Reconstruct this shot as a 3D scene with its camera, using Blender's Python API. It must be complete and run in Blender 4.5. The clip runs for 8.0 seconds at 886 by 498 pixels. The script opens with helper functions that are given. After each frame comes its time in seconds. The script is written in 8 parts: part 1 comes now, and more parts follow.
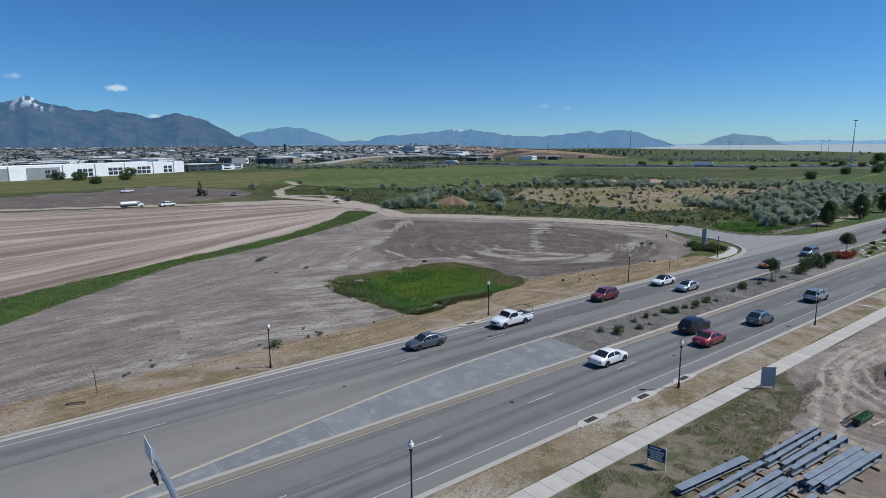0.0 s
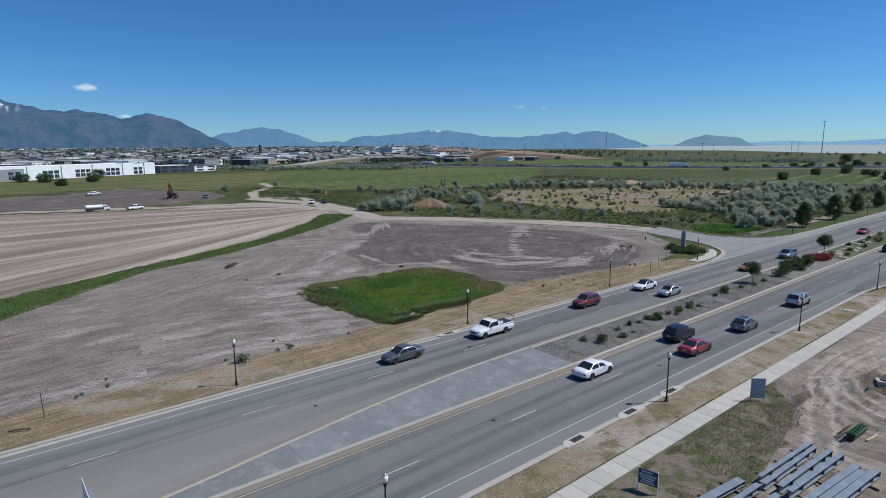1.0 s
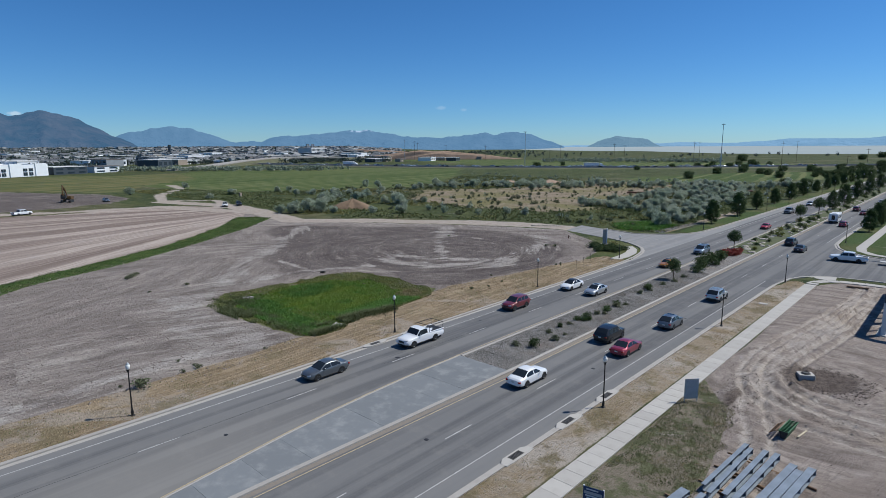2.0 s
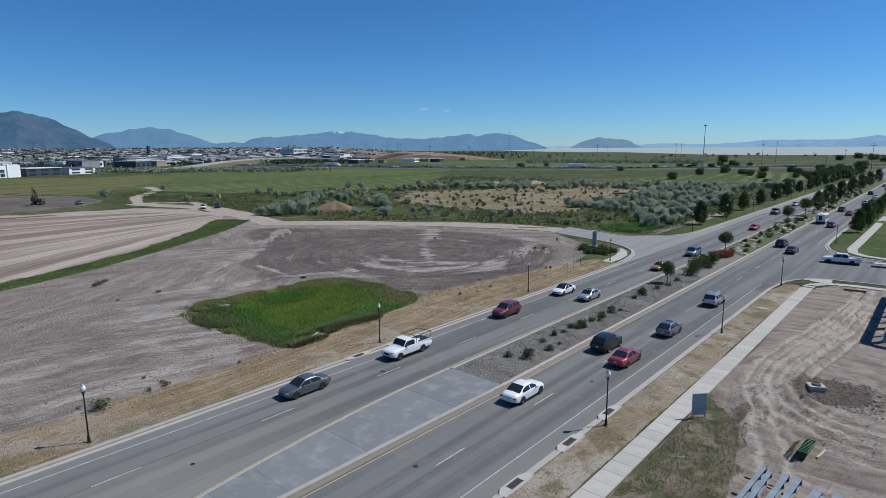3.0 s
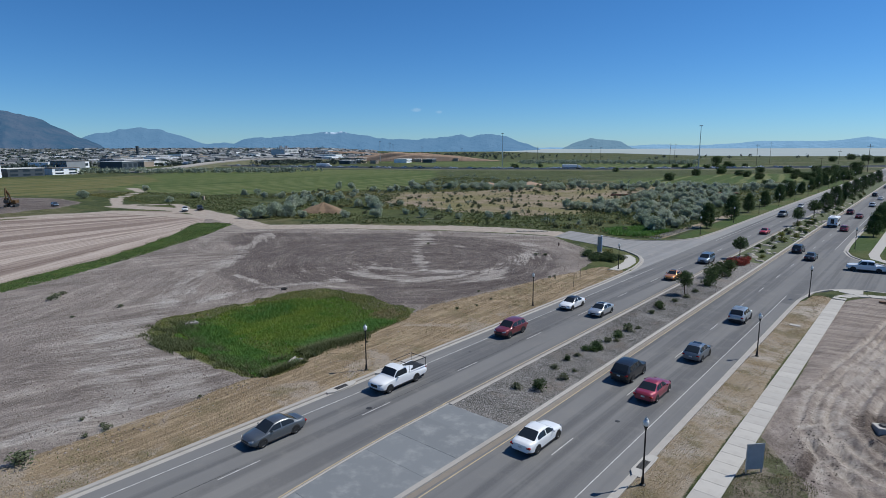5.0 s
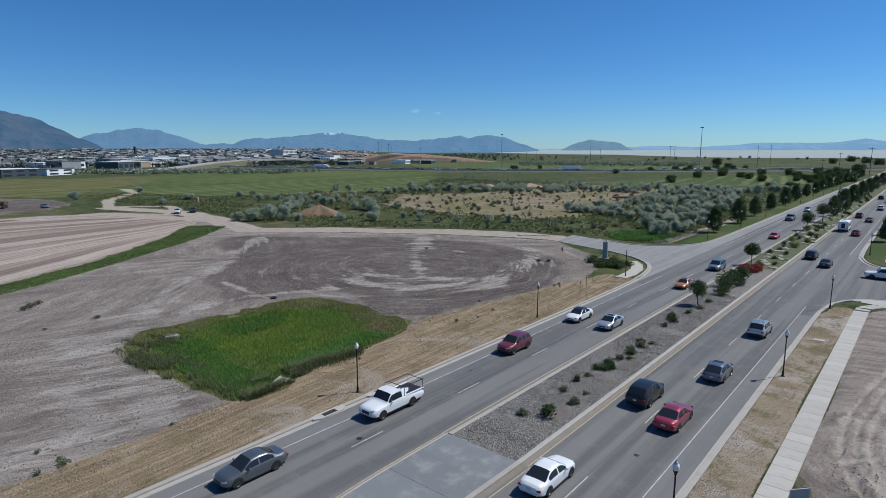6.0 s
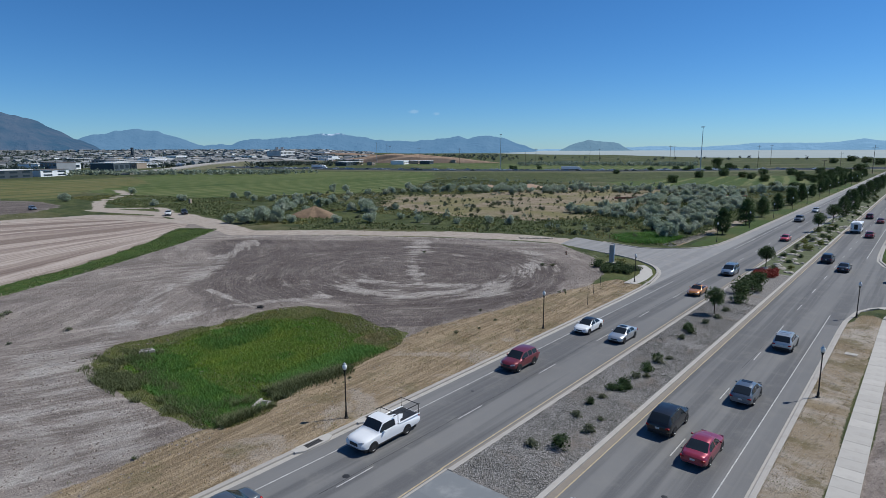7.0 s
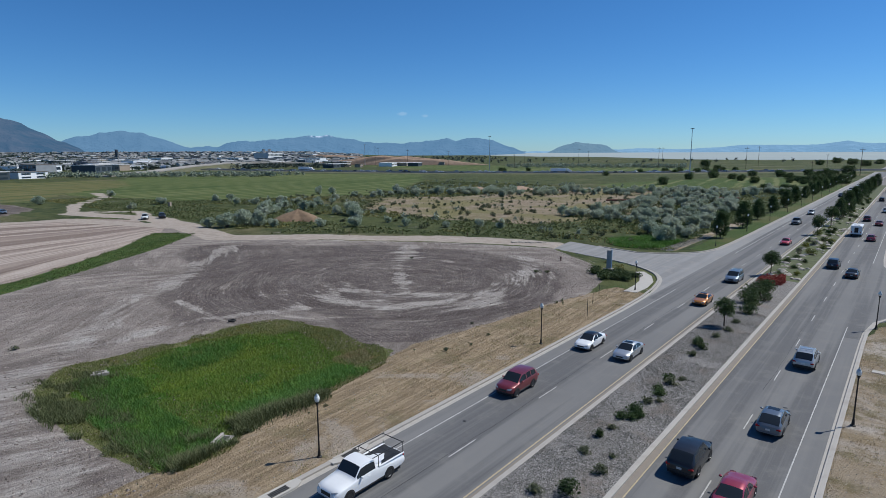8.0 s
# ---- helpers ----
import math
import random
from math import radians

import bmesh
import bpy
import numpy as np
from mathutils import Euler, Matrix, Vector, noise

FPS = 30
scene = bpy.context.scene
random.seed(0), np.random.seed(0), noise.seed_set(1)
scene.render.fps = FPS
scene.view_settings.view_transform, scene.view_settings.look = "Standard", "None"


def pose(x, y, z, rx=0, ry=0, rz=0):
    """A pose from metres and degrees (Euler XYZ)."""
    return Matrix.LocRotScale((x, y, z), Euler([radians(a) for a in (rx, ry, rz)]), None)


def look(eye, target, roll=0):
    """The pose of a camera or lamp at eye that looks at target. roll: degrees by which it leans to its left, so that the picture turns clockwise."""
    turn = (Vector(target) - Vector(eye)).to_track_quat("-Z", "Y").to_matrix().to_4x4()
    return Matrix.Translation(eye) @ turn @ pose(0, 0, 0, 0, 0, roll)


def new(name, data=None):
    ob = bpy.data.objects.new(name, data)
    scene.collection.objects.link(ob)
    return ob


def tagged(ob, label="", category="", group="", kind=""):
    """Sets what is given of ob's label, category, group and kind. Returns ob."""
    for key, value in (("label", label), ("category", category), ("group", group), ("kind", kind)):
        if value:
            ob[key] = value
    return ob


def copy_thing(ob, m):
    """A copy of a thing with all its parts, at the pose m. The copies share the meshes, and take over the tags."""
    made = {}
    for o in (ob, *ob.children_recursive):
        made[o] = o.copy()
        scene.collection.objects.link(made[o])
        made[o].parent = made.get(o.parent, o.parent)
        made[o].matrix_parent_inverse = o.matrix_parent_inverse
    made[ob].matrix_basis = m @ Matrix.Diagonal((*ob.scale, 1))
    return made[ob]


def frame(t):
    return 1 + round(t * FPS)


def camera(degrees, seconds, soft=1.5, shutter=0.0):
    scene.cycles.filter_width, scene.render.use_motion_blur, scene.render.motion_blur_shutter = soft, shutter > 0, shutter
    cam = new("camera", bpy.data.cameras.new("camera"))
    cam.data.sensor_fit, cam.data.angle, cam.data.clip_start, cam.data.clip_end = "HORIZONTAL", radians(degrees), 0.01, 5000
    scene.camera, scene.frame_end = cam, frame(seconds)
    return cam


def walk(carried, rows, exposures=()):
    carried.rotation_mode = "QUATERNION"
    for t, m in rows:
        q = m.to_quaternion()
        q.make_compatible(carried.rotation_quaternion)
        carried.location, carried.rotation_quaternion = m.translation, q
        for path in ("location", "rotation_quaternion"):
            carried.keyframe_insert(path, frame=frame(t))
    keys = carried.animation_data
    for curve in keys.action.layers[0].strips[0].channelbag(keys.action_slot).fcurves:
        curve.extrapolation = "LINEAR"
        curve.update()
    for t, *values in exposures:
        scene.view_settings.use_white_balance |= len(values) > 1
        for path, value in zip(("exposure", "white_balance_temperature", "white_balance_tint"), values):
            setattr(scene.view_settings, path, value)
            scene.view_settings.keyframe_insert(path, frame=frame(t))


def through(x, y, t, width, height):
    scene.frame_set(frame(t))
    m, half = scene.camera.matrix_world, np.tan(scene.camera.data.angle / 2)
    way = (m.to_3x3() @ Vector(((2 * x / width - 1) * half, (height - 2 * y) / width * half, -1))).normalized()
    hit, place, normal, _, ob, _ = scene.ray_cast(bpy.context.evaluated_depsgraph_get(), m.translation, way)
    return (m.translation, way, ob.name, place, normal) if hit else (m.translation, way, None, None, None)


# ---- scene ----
cam = camera(75.0, 8.0, soft=0.8)
PATH = [
    (0, (26.77, -47.415, 22.118), (25.202, -46.224, 21.767), -0.4),
    (0.5, (25.656, -46.582, 22.285), (24.109, -45.365, 21.935), -0.4),
    (1, (24.445, -45.483, 22.335), (22.924, -44.232, 21.986), -0.4),
    (1.5, (23.007, -44.345, 22.228), (21.586, -42.982, 21.878), -0.4),
    (2, (21.455, -43.089, 22.061), (20.115, -41.646, 21.712), -0.3),
    (2.2, (20.946, -42.592, 22.096), (19.619, -41.137, 21.747), -0.3),
    (3.3, (17.503, -39.517, 21.686), (16.21, -38.03, 21.34), -0.3),
    (3.5, (16.96, -38.855, 21.645), (15.67, -37.366, 21.298), -0.3),
    (4, (15.447, -37.412, 21.444), (14.162, -35.918, 21.1), -0.3),
    (4.5, (13.894, -35.794, 21.404), (12.612, -34.297, 21.06), -0.3),
    (6, (9.12, -30.348, 21.447), (7.844, -28.846, 21.108), -0.1),
    (6.5, (7.461, -28.286, 21.371), (6.186, -26.784, 21.032), -0.2),
    (7, (5.639, -26.173, 21.169), (4.366, -24.668, 20.832), -0.2),
    (7.5, (3.826, -23.872, 20.916), (2.555, -22.364, 20.583), -0.2),
    (8, (1.778, -21.457, 20.847), (0.534, -19.927, 20.517), -0.2),
]
walk(cam, [(t, look(eye, target, roll)) for t, eye, target, roll in PATH], [(0, 0.0, 6300, 6)])

# ---- light ----
SUN_AZ, SUN_EL = radians(34), radians(52)
world = bpy.data.worlds.new("sky")
scene.world = world
world.use_nodes = True
wn = world.node_tree.nodes
sky = wn.new("ShaderNodeTexSky")
sky.sky_type = "NISHITA"
sky.sun_disc = False
sky.sun_elevation, sky.sun_rotation = SUN_EL, SUN_AZ
sky.altitude, sky.air_density, sky.dust_density, sky.ozone_density = 1400, 1.0, 0.12, 6.2
wn["Background"].inputs["Strength"].default_value = 0.09
deep = wn.new("ShaderNodeHueSaturation")
deep.inputs["Saturation"].default_value = 1.12
world.node_tree.links.new(sky.outputs[0], deep.inputs["Color"])
blue = wn.new("ShaderNodeMix")
blue.data_type, blue.blend_type = "RGBA", "MULTIPLY"
blue.inputs[0].default_value, blue.inputs[7].default_value = 1.0, (0.64, 0.885, 1.06, 1)
world.node_tree.links.new(deep.outputs[0], blue.inputs[6])
wl = world.node_tree.links
gen = wn.new("ShaderNodeTexCoord").outputs["Generated"]
tall = wn.new("ShaderNodeSeparateXYZ")
wl.new(gen, tall.inputs[0])
low = wn.new("ShaderNodeMapRange")
low.inputs["From Min"].default_value, low.inputs["From Max"].default_value, low.inputs["To Min"].default_value, low.inputs["To Max"].default_value = 0.0, 0.28, 1.0, 0.0
wl.new(tall.outputs[2], low.inputs["Value"])
air = wn.new("ShaderNodeMix")
air.data_type, air.blend_type = "RGBA", "MULTIPLY"
air.inputs[7].default_value = (0.95, 0.955, 1.03, 1)
wl.new(low.outputs["Result"], air.inputs[0])
wl.new(blue.outputs[2], air.inputs[6])
white = air.outputs[2]
for bearing, rise, wide, flat_, amount in ((81.5, 5.0, 0.022, 0.35, 0.6), (88.2, 5.6, 0.02, 0.3, 0.25), (43.0, 3.7, 0.013, 0.4, 0.14), (40.8, 3.5, 0.008, 0.5, 0.12), (78.6, 2.75, 0.016, 0.35, 0.45)):
    a, e = radians(bearing), radians(rise)
    off = wn.new("ShaderNodeVectorMath")
    off.operation = "SUBTRACT"
    off.inputs[1].default_value = (-math.sin(a) * math.cos(e), math.cos(a) * math.cos(e), math.sin(e))
    wl.new(gen, off.inputs[0])
    squash = wn.new("ShaderNodeVectorMath")
    squash.operation = "MULTIPLY"
    squash.inputs[1].default_value = (1, 1, 1 / flat_)
    wl.new(off.outputs[0], squash.inputs[0])
    ln = wn.new("ShaderNodeVectorMath")
    ln.operation = "LENGTH"
    wl.new(squash.outputs[0], ln.inputs[0])
    puff = wn.new("ShaderNodeTexNoise")
    puff.inputs["Scale"].default_value, puff.inputs["Detail"].default_value = 90, 5
    wl.new(gen, puff.inputs["Vector"])
    edge = wn.new("ShaderNodeMath")
    edge.operation = "MULTIPLY_ADD"
    edge.inputs[1].default_value = wide * 1.6
    wl.new(puff.outputs["Fac"], edge.inputs[0])
    inv = wn.new("ShaderNodeMath")
    inv.operation = "MULTIPLY"
    inv.inputs[1].default_value = -1
    wl.new(ln.outputs["Value"], inv.inputs[0])
    wl.new(inv.outputs[0], edge.inputs[2])
    fade = wn.new("ShaderNodeMapRange")
    fade.interpolation_type = "SMOOTHSTEP"
    fade.inputs["From Min"].default_value, fade.inputs["From Max"].default_value, fade.inputs["To Max"].default_value = 0.0, wide * 0.7, amount
    wl.new(edge.outputs[0], fade.inputs["Value"])
    cl = wn.new("ShaderNodeMix")
    cl.data_type = "RGBA"
    cl.inputs[7].default_value = (9.0, 9.6, 10.2, 1)
    wl.new(fade.outputs["Result"], cl.inputs[0])
    wl.new(white, cl.inputs[6])
    white = cl.outputs[2]
wl.new(white, wn["Background"].inputs["Color"])
sun_data = bpy.data.lights.new("sun", "SUN")
sun_data.energy, sun_data.angle, sun_data.color = 4.6, radians(0.5), (1.0, 0.96, 0.91)
sun = new("sun", sun_data)
sun_dir = Vector((math.sin(SUN_AZ) * math.cos(SUN_EL), math.cos(SUN_AZ) * math.cos(SUN_EL), math.sin(SUN_EL)))
sun.matrix_world = look(sun_dir * 300, (0, 0, 0))
scene.view_settings.exposure = 0.0


# ---- materials ----
def shader(name, rough=0.8, metal=0.0, spec=0.3):
    m = bpy.data.materials.new(name)
    m.use_nodes = True
    b = m.node_tree.nodes["Principled BSDF"]
    b.inputs["Roughness"].default_value = rough
    b.inputs["Metallic"].default_value = metal
    b.inputs["Specular IOR Level"].default_value = spec
    return m, m.node_tree.nodes, m.node_tree.links, b


def rgb(c):
    return (c[0], c[1], c[2], 1.0)


def noise_tex(N, L, scale, detail=4.0, rough=0.55, vec=None, stretch=None, dist=0.0):
    n = N.new("ShaderNodeTexNoise")
    n.inputs["Scale"].default_value, n.inputs["Detail"].default_value = scale, detail
    n.inputs["Roughness"].default_value, n.inputs["Distortion"].default_value = rough, dist
    if vec is None:
        vec = N.new("ShaderNodeTexCoord").outputs["Object"]
    if stretch:
        mp = N.new("ShaderNodeMapping")
        mp.vector_type = "TEXTURE"
        mp.inputs["Rotation"].default_value = (0, 0, radians(stretch[3]))
        mp.inputs["Scale"].default_value = [1 / k for k in stretch[:3]]
        L.new(vec, mp.inputs["Vector"])
        vec = mp.outputs["Vector"]
    L.new(vec, n.inputs["Vector"])
    return n.outputs["Fac"]


def ramp(N, L, fac, stops):
    r = N.new("ShaderNodeValToRGB")
    e = r.color_ramp.elements
    while len(e) < len(stops):
        e.new(0.5)
    for el, (p, c) in zip(e, stops):
        el.position, el.color = p, rgb(c)
    L.new(fac, r.inputs["Fac"])
    return r.outputs["Color"]


def mixc(N, L, fac, a, b, blend="MIX"):
    m = N.new("ShaderNodeMix")
    m.data_type, m.blend_type = "RGBA", blend
    for sock, val in ((m.inputs[0], fac), (m.inputs[6], a), (m.inputs[7], b)):
        if isinstance(val, (int, float)):
            sock.default_value = val
        elif isinstance(val, tuple):
            sock.default_value = rgb(val)
        else:
            L.new(val, sock)
    return m.outputs[2]


def maths(N, L, op, a, b=None, c=None, clamp=False):
    m = N.new("ShaderNodeMath")
    m.operation, m.use_clamp = op, clamp
    for sock, val in zip(m.inputs, (a, b, c)):
        if val is None:
            continue
        if isinstance(val, (int, float)):
            sock.default_value = val
        else:
            L.new(val, sock)
    return m.outputs[0]


def smooth(N, L, x, lo, hi):
    m = N.new("ShaderNodeMapRange")
    m.interpolation_type = "SMOOTHSTEP"
    m.inputs["From Min"].default_value, m.inputs["From Max"].default_value = lo, hi
    L.new(x, m.inputs["Value"])
    return m.outputs["Result"]


def bump(N, L, b, height, strength=0.5, dist=0.05):
    n = N.new("ShaderNodeBump")
    n.inputs["Strength"].default_value, n.inputs["Distance"].default_value = strength, dist
    L.new(height, n.inputs["Height"])
    L.new(n.outputs["Normal"], b.inputs["Normal"])


def mat_plain(name, col, rough=0.6, metal=0.0, vary=0.12, scale=6.0, fine=60.0, bumpy=0.1, spec=0.4):
    """A surface of one paint with dirt and wear at two scales."""
    m, N, L, b = shader(name, rough, metal, spec)
    f = noise_tex(N, L, scale, 5)
    g = noise_tex(N, L, fine, 3)
    a = ramp(N, L, f, ((0.3, tuple(c * (1 - vary) for c in col)), (0.7, tuple(min(1, c * (1 + vary)) for c in col))))
    L.new(mixc(N, L, maths(N, L, "MULTIPLY", g, vary * 2), a, tuple(c * 0.75 for c in col)), b.inputs["Base Color"])
    if bumpy:
        bump(N, L, b, g, bumpy, 0.01)
    return m


def mat_leaf(name, dark, light, rough=0.7, through=0.25, patches=None):
    m, N, L, b = shader(name, rough, 0, 0.25)
    geo = N.new("ShaderNodeNewGeometry")
    inf = N.new("ShaderNodeObjectInfo")
    c = ramp(N, L, geo.outputs["Random Per Island"], ((0.0, dark), (1.0, light)))
    t = ramp(N, L, inf.outputs["Random"], ((0.0, (0.8, 0.85, 0.8)), (1.0, (1.15, 1.1, 1.1))))
    c = mixc(N, L, 1.0, c, t, "MULTIPLY")
    for tint, scale, lo, hi in patches or ():
        c = mixc(N, L, smooth(N, L, noise_tex(N, L, scale, 4, 0.6), lo, hi), c, mixc(N, L, 1.0, c, tint, "MULTIPLY"))
    L.new(c, b.inputs["Base Color"])
    tr = N.new("ShaderNodeBsdfTranslucent")
    L.new(c, tr.inputs["Color"])
    mx = N.new("ShaderNodeMixShader")
    mx.inputs[0].default_value = through
    L.new(b.outputs[0], mx.inputs[1])
    L.new(tr.outputs[0], mx.inputs[2])
    L.new(mx.outputs[0], N["Material Output"].inputs["Surface"])
    return m


def mat_paint(name, col, metal=0.3):
    """Car paint with a clear coat and a film of road dust."""
    m, N, L, b = shader(name, 0.35, metal, 0.5)
    d = noise_tex(N, L, 3.0, 4)
    L.new(mixc(N, L, maths(N, L, "MULTIPLY", d, 0.02 if max(col) < 0.06 else 0.10), col, (0.35, 0.31, 0.26)), b.inputs["Base Color"])
    b.inputs["Coat Weight"].default_value, b.inputs["Coat Roughness"].default_value = 0.35 if max(col) < 0.06 else 0.8, 0.08
    return m


def mat_asphalt(name, pale=1.0, dirt=(0.20, 0.19, 0.175)):
    """Worn asphalt: a lighter crown between darker wheel paths along y, dust, and fine aggregate."""
    m, N, L, b = shader(name, 0.85, 0, 0.3)
    pos = N.new("ShaderNodeTexCoord").outputs["Object"]
    fine = noise_tex(N, L, 45, 3)
    coarse = noise_tex(N, L, 9, 4, 0.7)
    blotch = noise_tex(N, L, 0.12, 5, 0.6, stretch=(1, 0.25, 1, 0))
    streak = noise_tex(N, L, 0.62, 4, 0.5, stretch=(1, 0.02, 1, 0))
    hair = noise_tex(N, L, 3.2, 3, 0.6, stretch=(1, 0.012, 1, 0))
    c = ramp(N, L, blotch, ((0.3, tuple(q * pale for q in (0.120, 0.119, 0.119))), (0.7, tuple(q * pale for q in (0.164, 0.161, 0.157)))))
    c = mixc(N, L, maths(N, L, "MULTIPLY", smooth(N, L, streak, 0.44, 0.58), 0.9 if pale == 1 else 0.25), c, (0.073, 0.073, 0.077))
    c = mixc(N, L, maths(N, L, "MULTIPLY", smooth(N, L, hair, 0.5, 0.68), 0.3), c, (0.175, 0.170, 0.164))
    dust = noise_tex(N, L, 0.5, 6, 0.7)
    c = mixc(N, L, maths(N, L, "MULTIPLY", smooth(N, L, dust, 0.48, 0.75), 0.42), c, dirt)
    if pale == 1.0:
        sep = N.new("ShaderNodeSeparateXYZ")
        L.new(pos, sep.inputs[0])
        drift = maths(N, L, "MULTIPLY", smooth(N, L, sep.outputs[1], -4, -36), maths(N, L, "MULTIPLY", smooth(N, L, sep.outputs[0], -24.5, -19), smooth(N, L, sep.outputs[0], -11.2, -12.6)))
        c = mixc(N, L, maths(N, L, "MULTIPLY", drift, maths(N, L, "MULTIPLY_ADD", blotch, 0.8, 0.25)), c, (0.238, 0.224, 0.202))
    c = mixc(N, L, maths(N, L, "MULTIPLY", smooth(N, L, coarse, 0.5, 0.7), 0.22), c, (0.19, 0.185, 0.18))
    c = mixc(N, L, maths(N, L, "MULTIPLY", fine, 0.35), c, (0.20, 0.195, 0.19))
    L.new(c, b.inputs["Base Color"])
    bump(N, L, b, fine, 0.3, 0.01)
    return m


def mat_concrete(name, col, stain=(0.24, 0.22, 0.2), amount=0.45, scale=0.9):
    m, N, L, b = shader(name, 0.88, 0, 0.25)
    a = noise_tex(N, L, scale, 6, 0.65)
    f = noise_tex(N, L, 30, 3)
    inf = N.new("ShaderNodeObjectInfo")
    c = ramp(N, L, inf.outputs["Random"], ((0, tuple(x * 0.9 for x in col)), (1, tuple(x * 1.06 for x in col))))
    c = mixc(N, L, maths(N, L, "MULTIPLY", smooth(N, L, a, 0.45, 0.75), amount), c, stain)
    c = mixc(N, L, maths(N, L, "MULTIPLY", f, 0.25), c, tuple(x * 0.7 for x in col))
    L.new(c, b.inputs["Base Color"])
    bump(N, L, b, f, 0.2, 0.01)
    return m


def mat_gravel():
    m, N, L, b = shader("grey_gravel", 0.9, 0, 0.25)
    v = N.new("ShaderNodeTexVoronoi")
    v.inputs["Scale"].default_value = 11.0
    L.new(N.new("ShaderNodeTexCoord").outputs["Object"], v.inputs["Vector"])
    hue = N.new("ShaderNodeSeparateColor")
    L.new(v.outputs["Color"], hue.inputs[0])
    c = ramp(N, L, hue.outputs[0], ((0, (0.078, 0.074, 0.07)), (0.5, (0.165, 0.155, 0.147)), (1, (0.29, 0.272, 0.256))))
    big = noise_tex(N, L, 0.35, 5, 0.6)
    c = mixc(N, L, smooth(N, L, big, 0.5, 0.72), c, (0.175, 0.145, 0.125))
    L.new(c, b.inputs["Base Color"])
    bump(N, L, b, v.outputs["Distance"], 0.9, 0.05)
    return m


ZONES = ("lot", "dark", "pale", "tilled", "lush", "rim", "lawn", "straw", "patchy", "site", "rut", "dug", "dusty", "crop", "hay", "bare", "track")


def mat_ground():
    m, N, L, b = shader("ground", 0.95, 0, 0.15)
    pos = N.new("ShaderNodeTexCoord").outputs["Object"]
    fine = noise_tex(N, L, 7.0, 5, 0.7, pos)
    mid = noise_tex(N, L, 0.55, 6, 0.65, pos)
    big = noise_tex(N, L, 0.045, 5, 0.6, pos)
    rows = noise_tex(N, L, 1.0, 4, 0.6, pos, (0.05, 1.3, 1, 80), 0.5)
    swirl = noise_tex(N, L, 0.12, 6, 0.62, pos, (0.6, 1.0, 1, 80), 2.4)

    def two(f, a, b_, lo=0.35, hi=0.65):
        return ramp(N, L, f, ((lo, a), (hi, b_)))

    # wild scrub grass
    huge = noise_tex(N, L, 0.011, 6, 0.68, pos)
    clumps = noise_tex(N, L, 0.19, 6, 0.72, pos)
    c = two(clumps, (0.026, 0.040, 0.013), (0.080, 0.090, 0.036), 0.40, 0.60)
    c = mixc(N, L, smooth(N, L, big, 0.44, 0.58), c, two(clumps, (0.042, 0.058, 0.019), (0.085, 0.094, 0.035), 0.36, 0.6))
    c = mixc(N, L, maths(N, L, "MULTIPLY", smooth(N, L, huge, 0.52, 0.64), 0.75), c, two(clumps, (0.095, 0.085, 0.045), (0.175, 0.148, 0.088)))
    c = mixc(N, L, maths(N, L, "MULTIPLY", smooth(N, L, mid, 0.5, 0.7), 0.45), c, (0.034, 0.048, 0.018))
    cols = {}
    # graded lilac-grey lot with pale wheel tracks
    tread = noise_tex(N, L, 2.6, 3, 0.7, pos, (0.5, 1.0, 1, 80), 0.6)
    grit = noise_tex(N, L, 2.2, 6, 0.8, pos)
    bent = N.new("ShaderNodeTexNoise")
    bent.inputs["Scale"].default_value, bent.inputs["Detail"].default_value = 0.035, 2.5
    L.new(pos, bent.inputs["Vector"])
    shift = N.new("ShaderNodeVectorMath")
    shift.operation = "MULTIPLY_ADD"
    shift.inputs[1].default_value = (7, 7, 0)
    L.new(bent.outputs["Color"], shift.inputs[0])
    L.new(pos, shift.inputs[2])

    def passes(turn, width, cleat, run):
        """Side-by-side passes of a tracked machine: a tone for each pass, and the prints of its cleats."""
        mp = N.new("ShaderNodeMapping")
        mp.vector_type = "TEXTURE"
        mp.inputs["Rotation"].default_value = (0, 0, radians(turn))
        L.new(shift.outputs[0], mp.inputs["Vector"])
        sep = N.new("ShaderNodeSeparateXYZ")
        L.new(mp.outputs[0], sep.inputs[0])
        u = maths(N, L, "MULTIPLY", sep.outputs[1], 1 / width)
        lane = maths(N, L, "FLOOR", u)
        w1 = N.new("ShaderNodeTexWhiteNoise")
        w1.noise_dimensions = "1D"
        L.new(lane, w1.inputs["W"])
        seg = maths(N, L, "FLOOR", maths(N, L, "MULTIPLY_ADD", sep.outputs[0], 1 / run, maths(N, L, "MULTIPLY", w1.outputs["Value"], 9)))
        w2 = N.new("ShaderNodeTexWhiteNoise")
        w2.noise_dimensions = "2D"
        both = N.new("ShaderNodeCombineXYZ")
        L.new(lane, both.inputs[0])
        L.new(seg, both.inputs[1])
        L.new(both.outputs[0], w2.inputs["Vector"])
        wave = maths(N, L, "SINE", maths(N, L, "MULTIPLY_ADD", sep.outputs[0], 6.283 / cleat, maths(N, L, "MULTIPLY", w1.outputs["Value"], 6.283)))
        return w2.outputs["Value"], wave

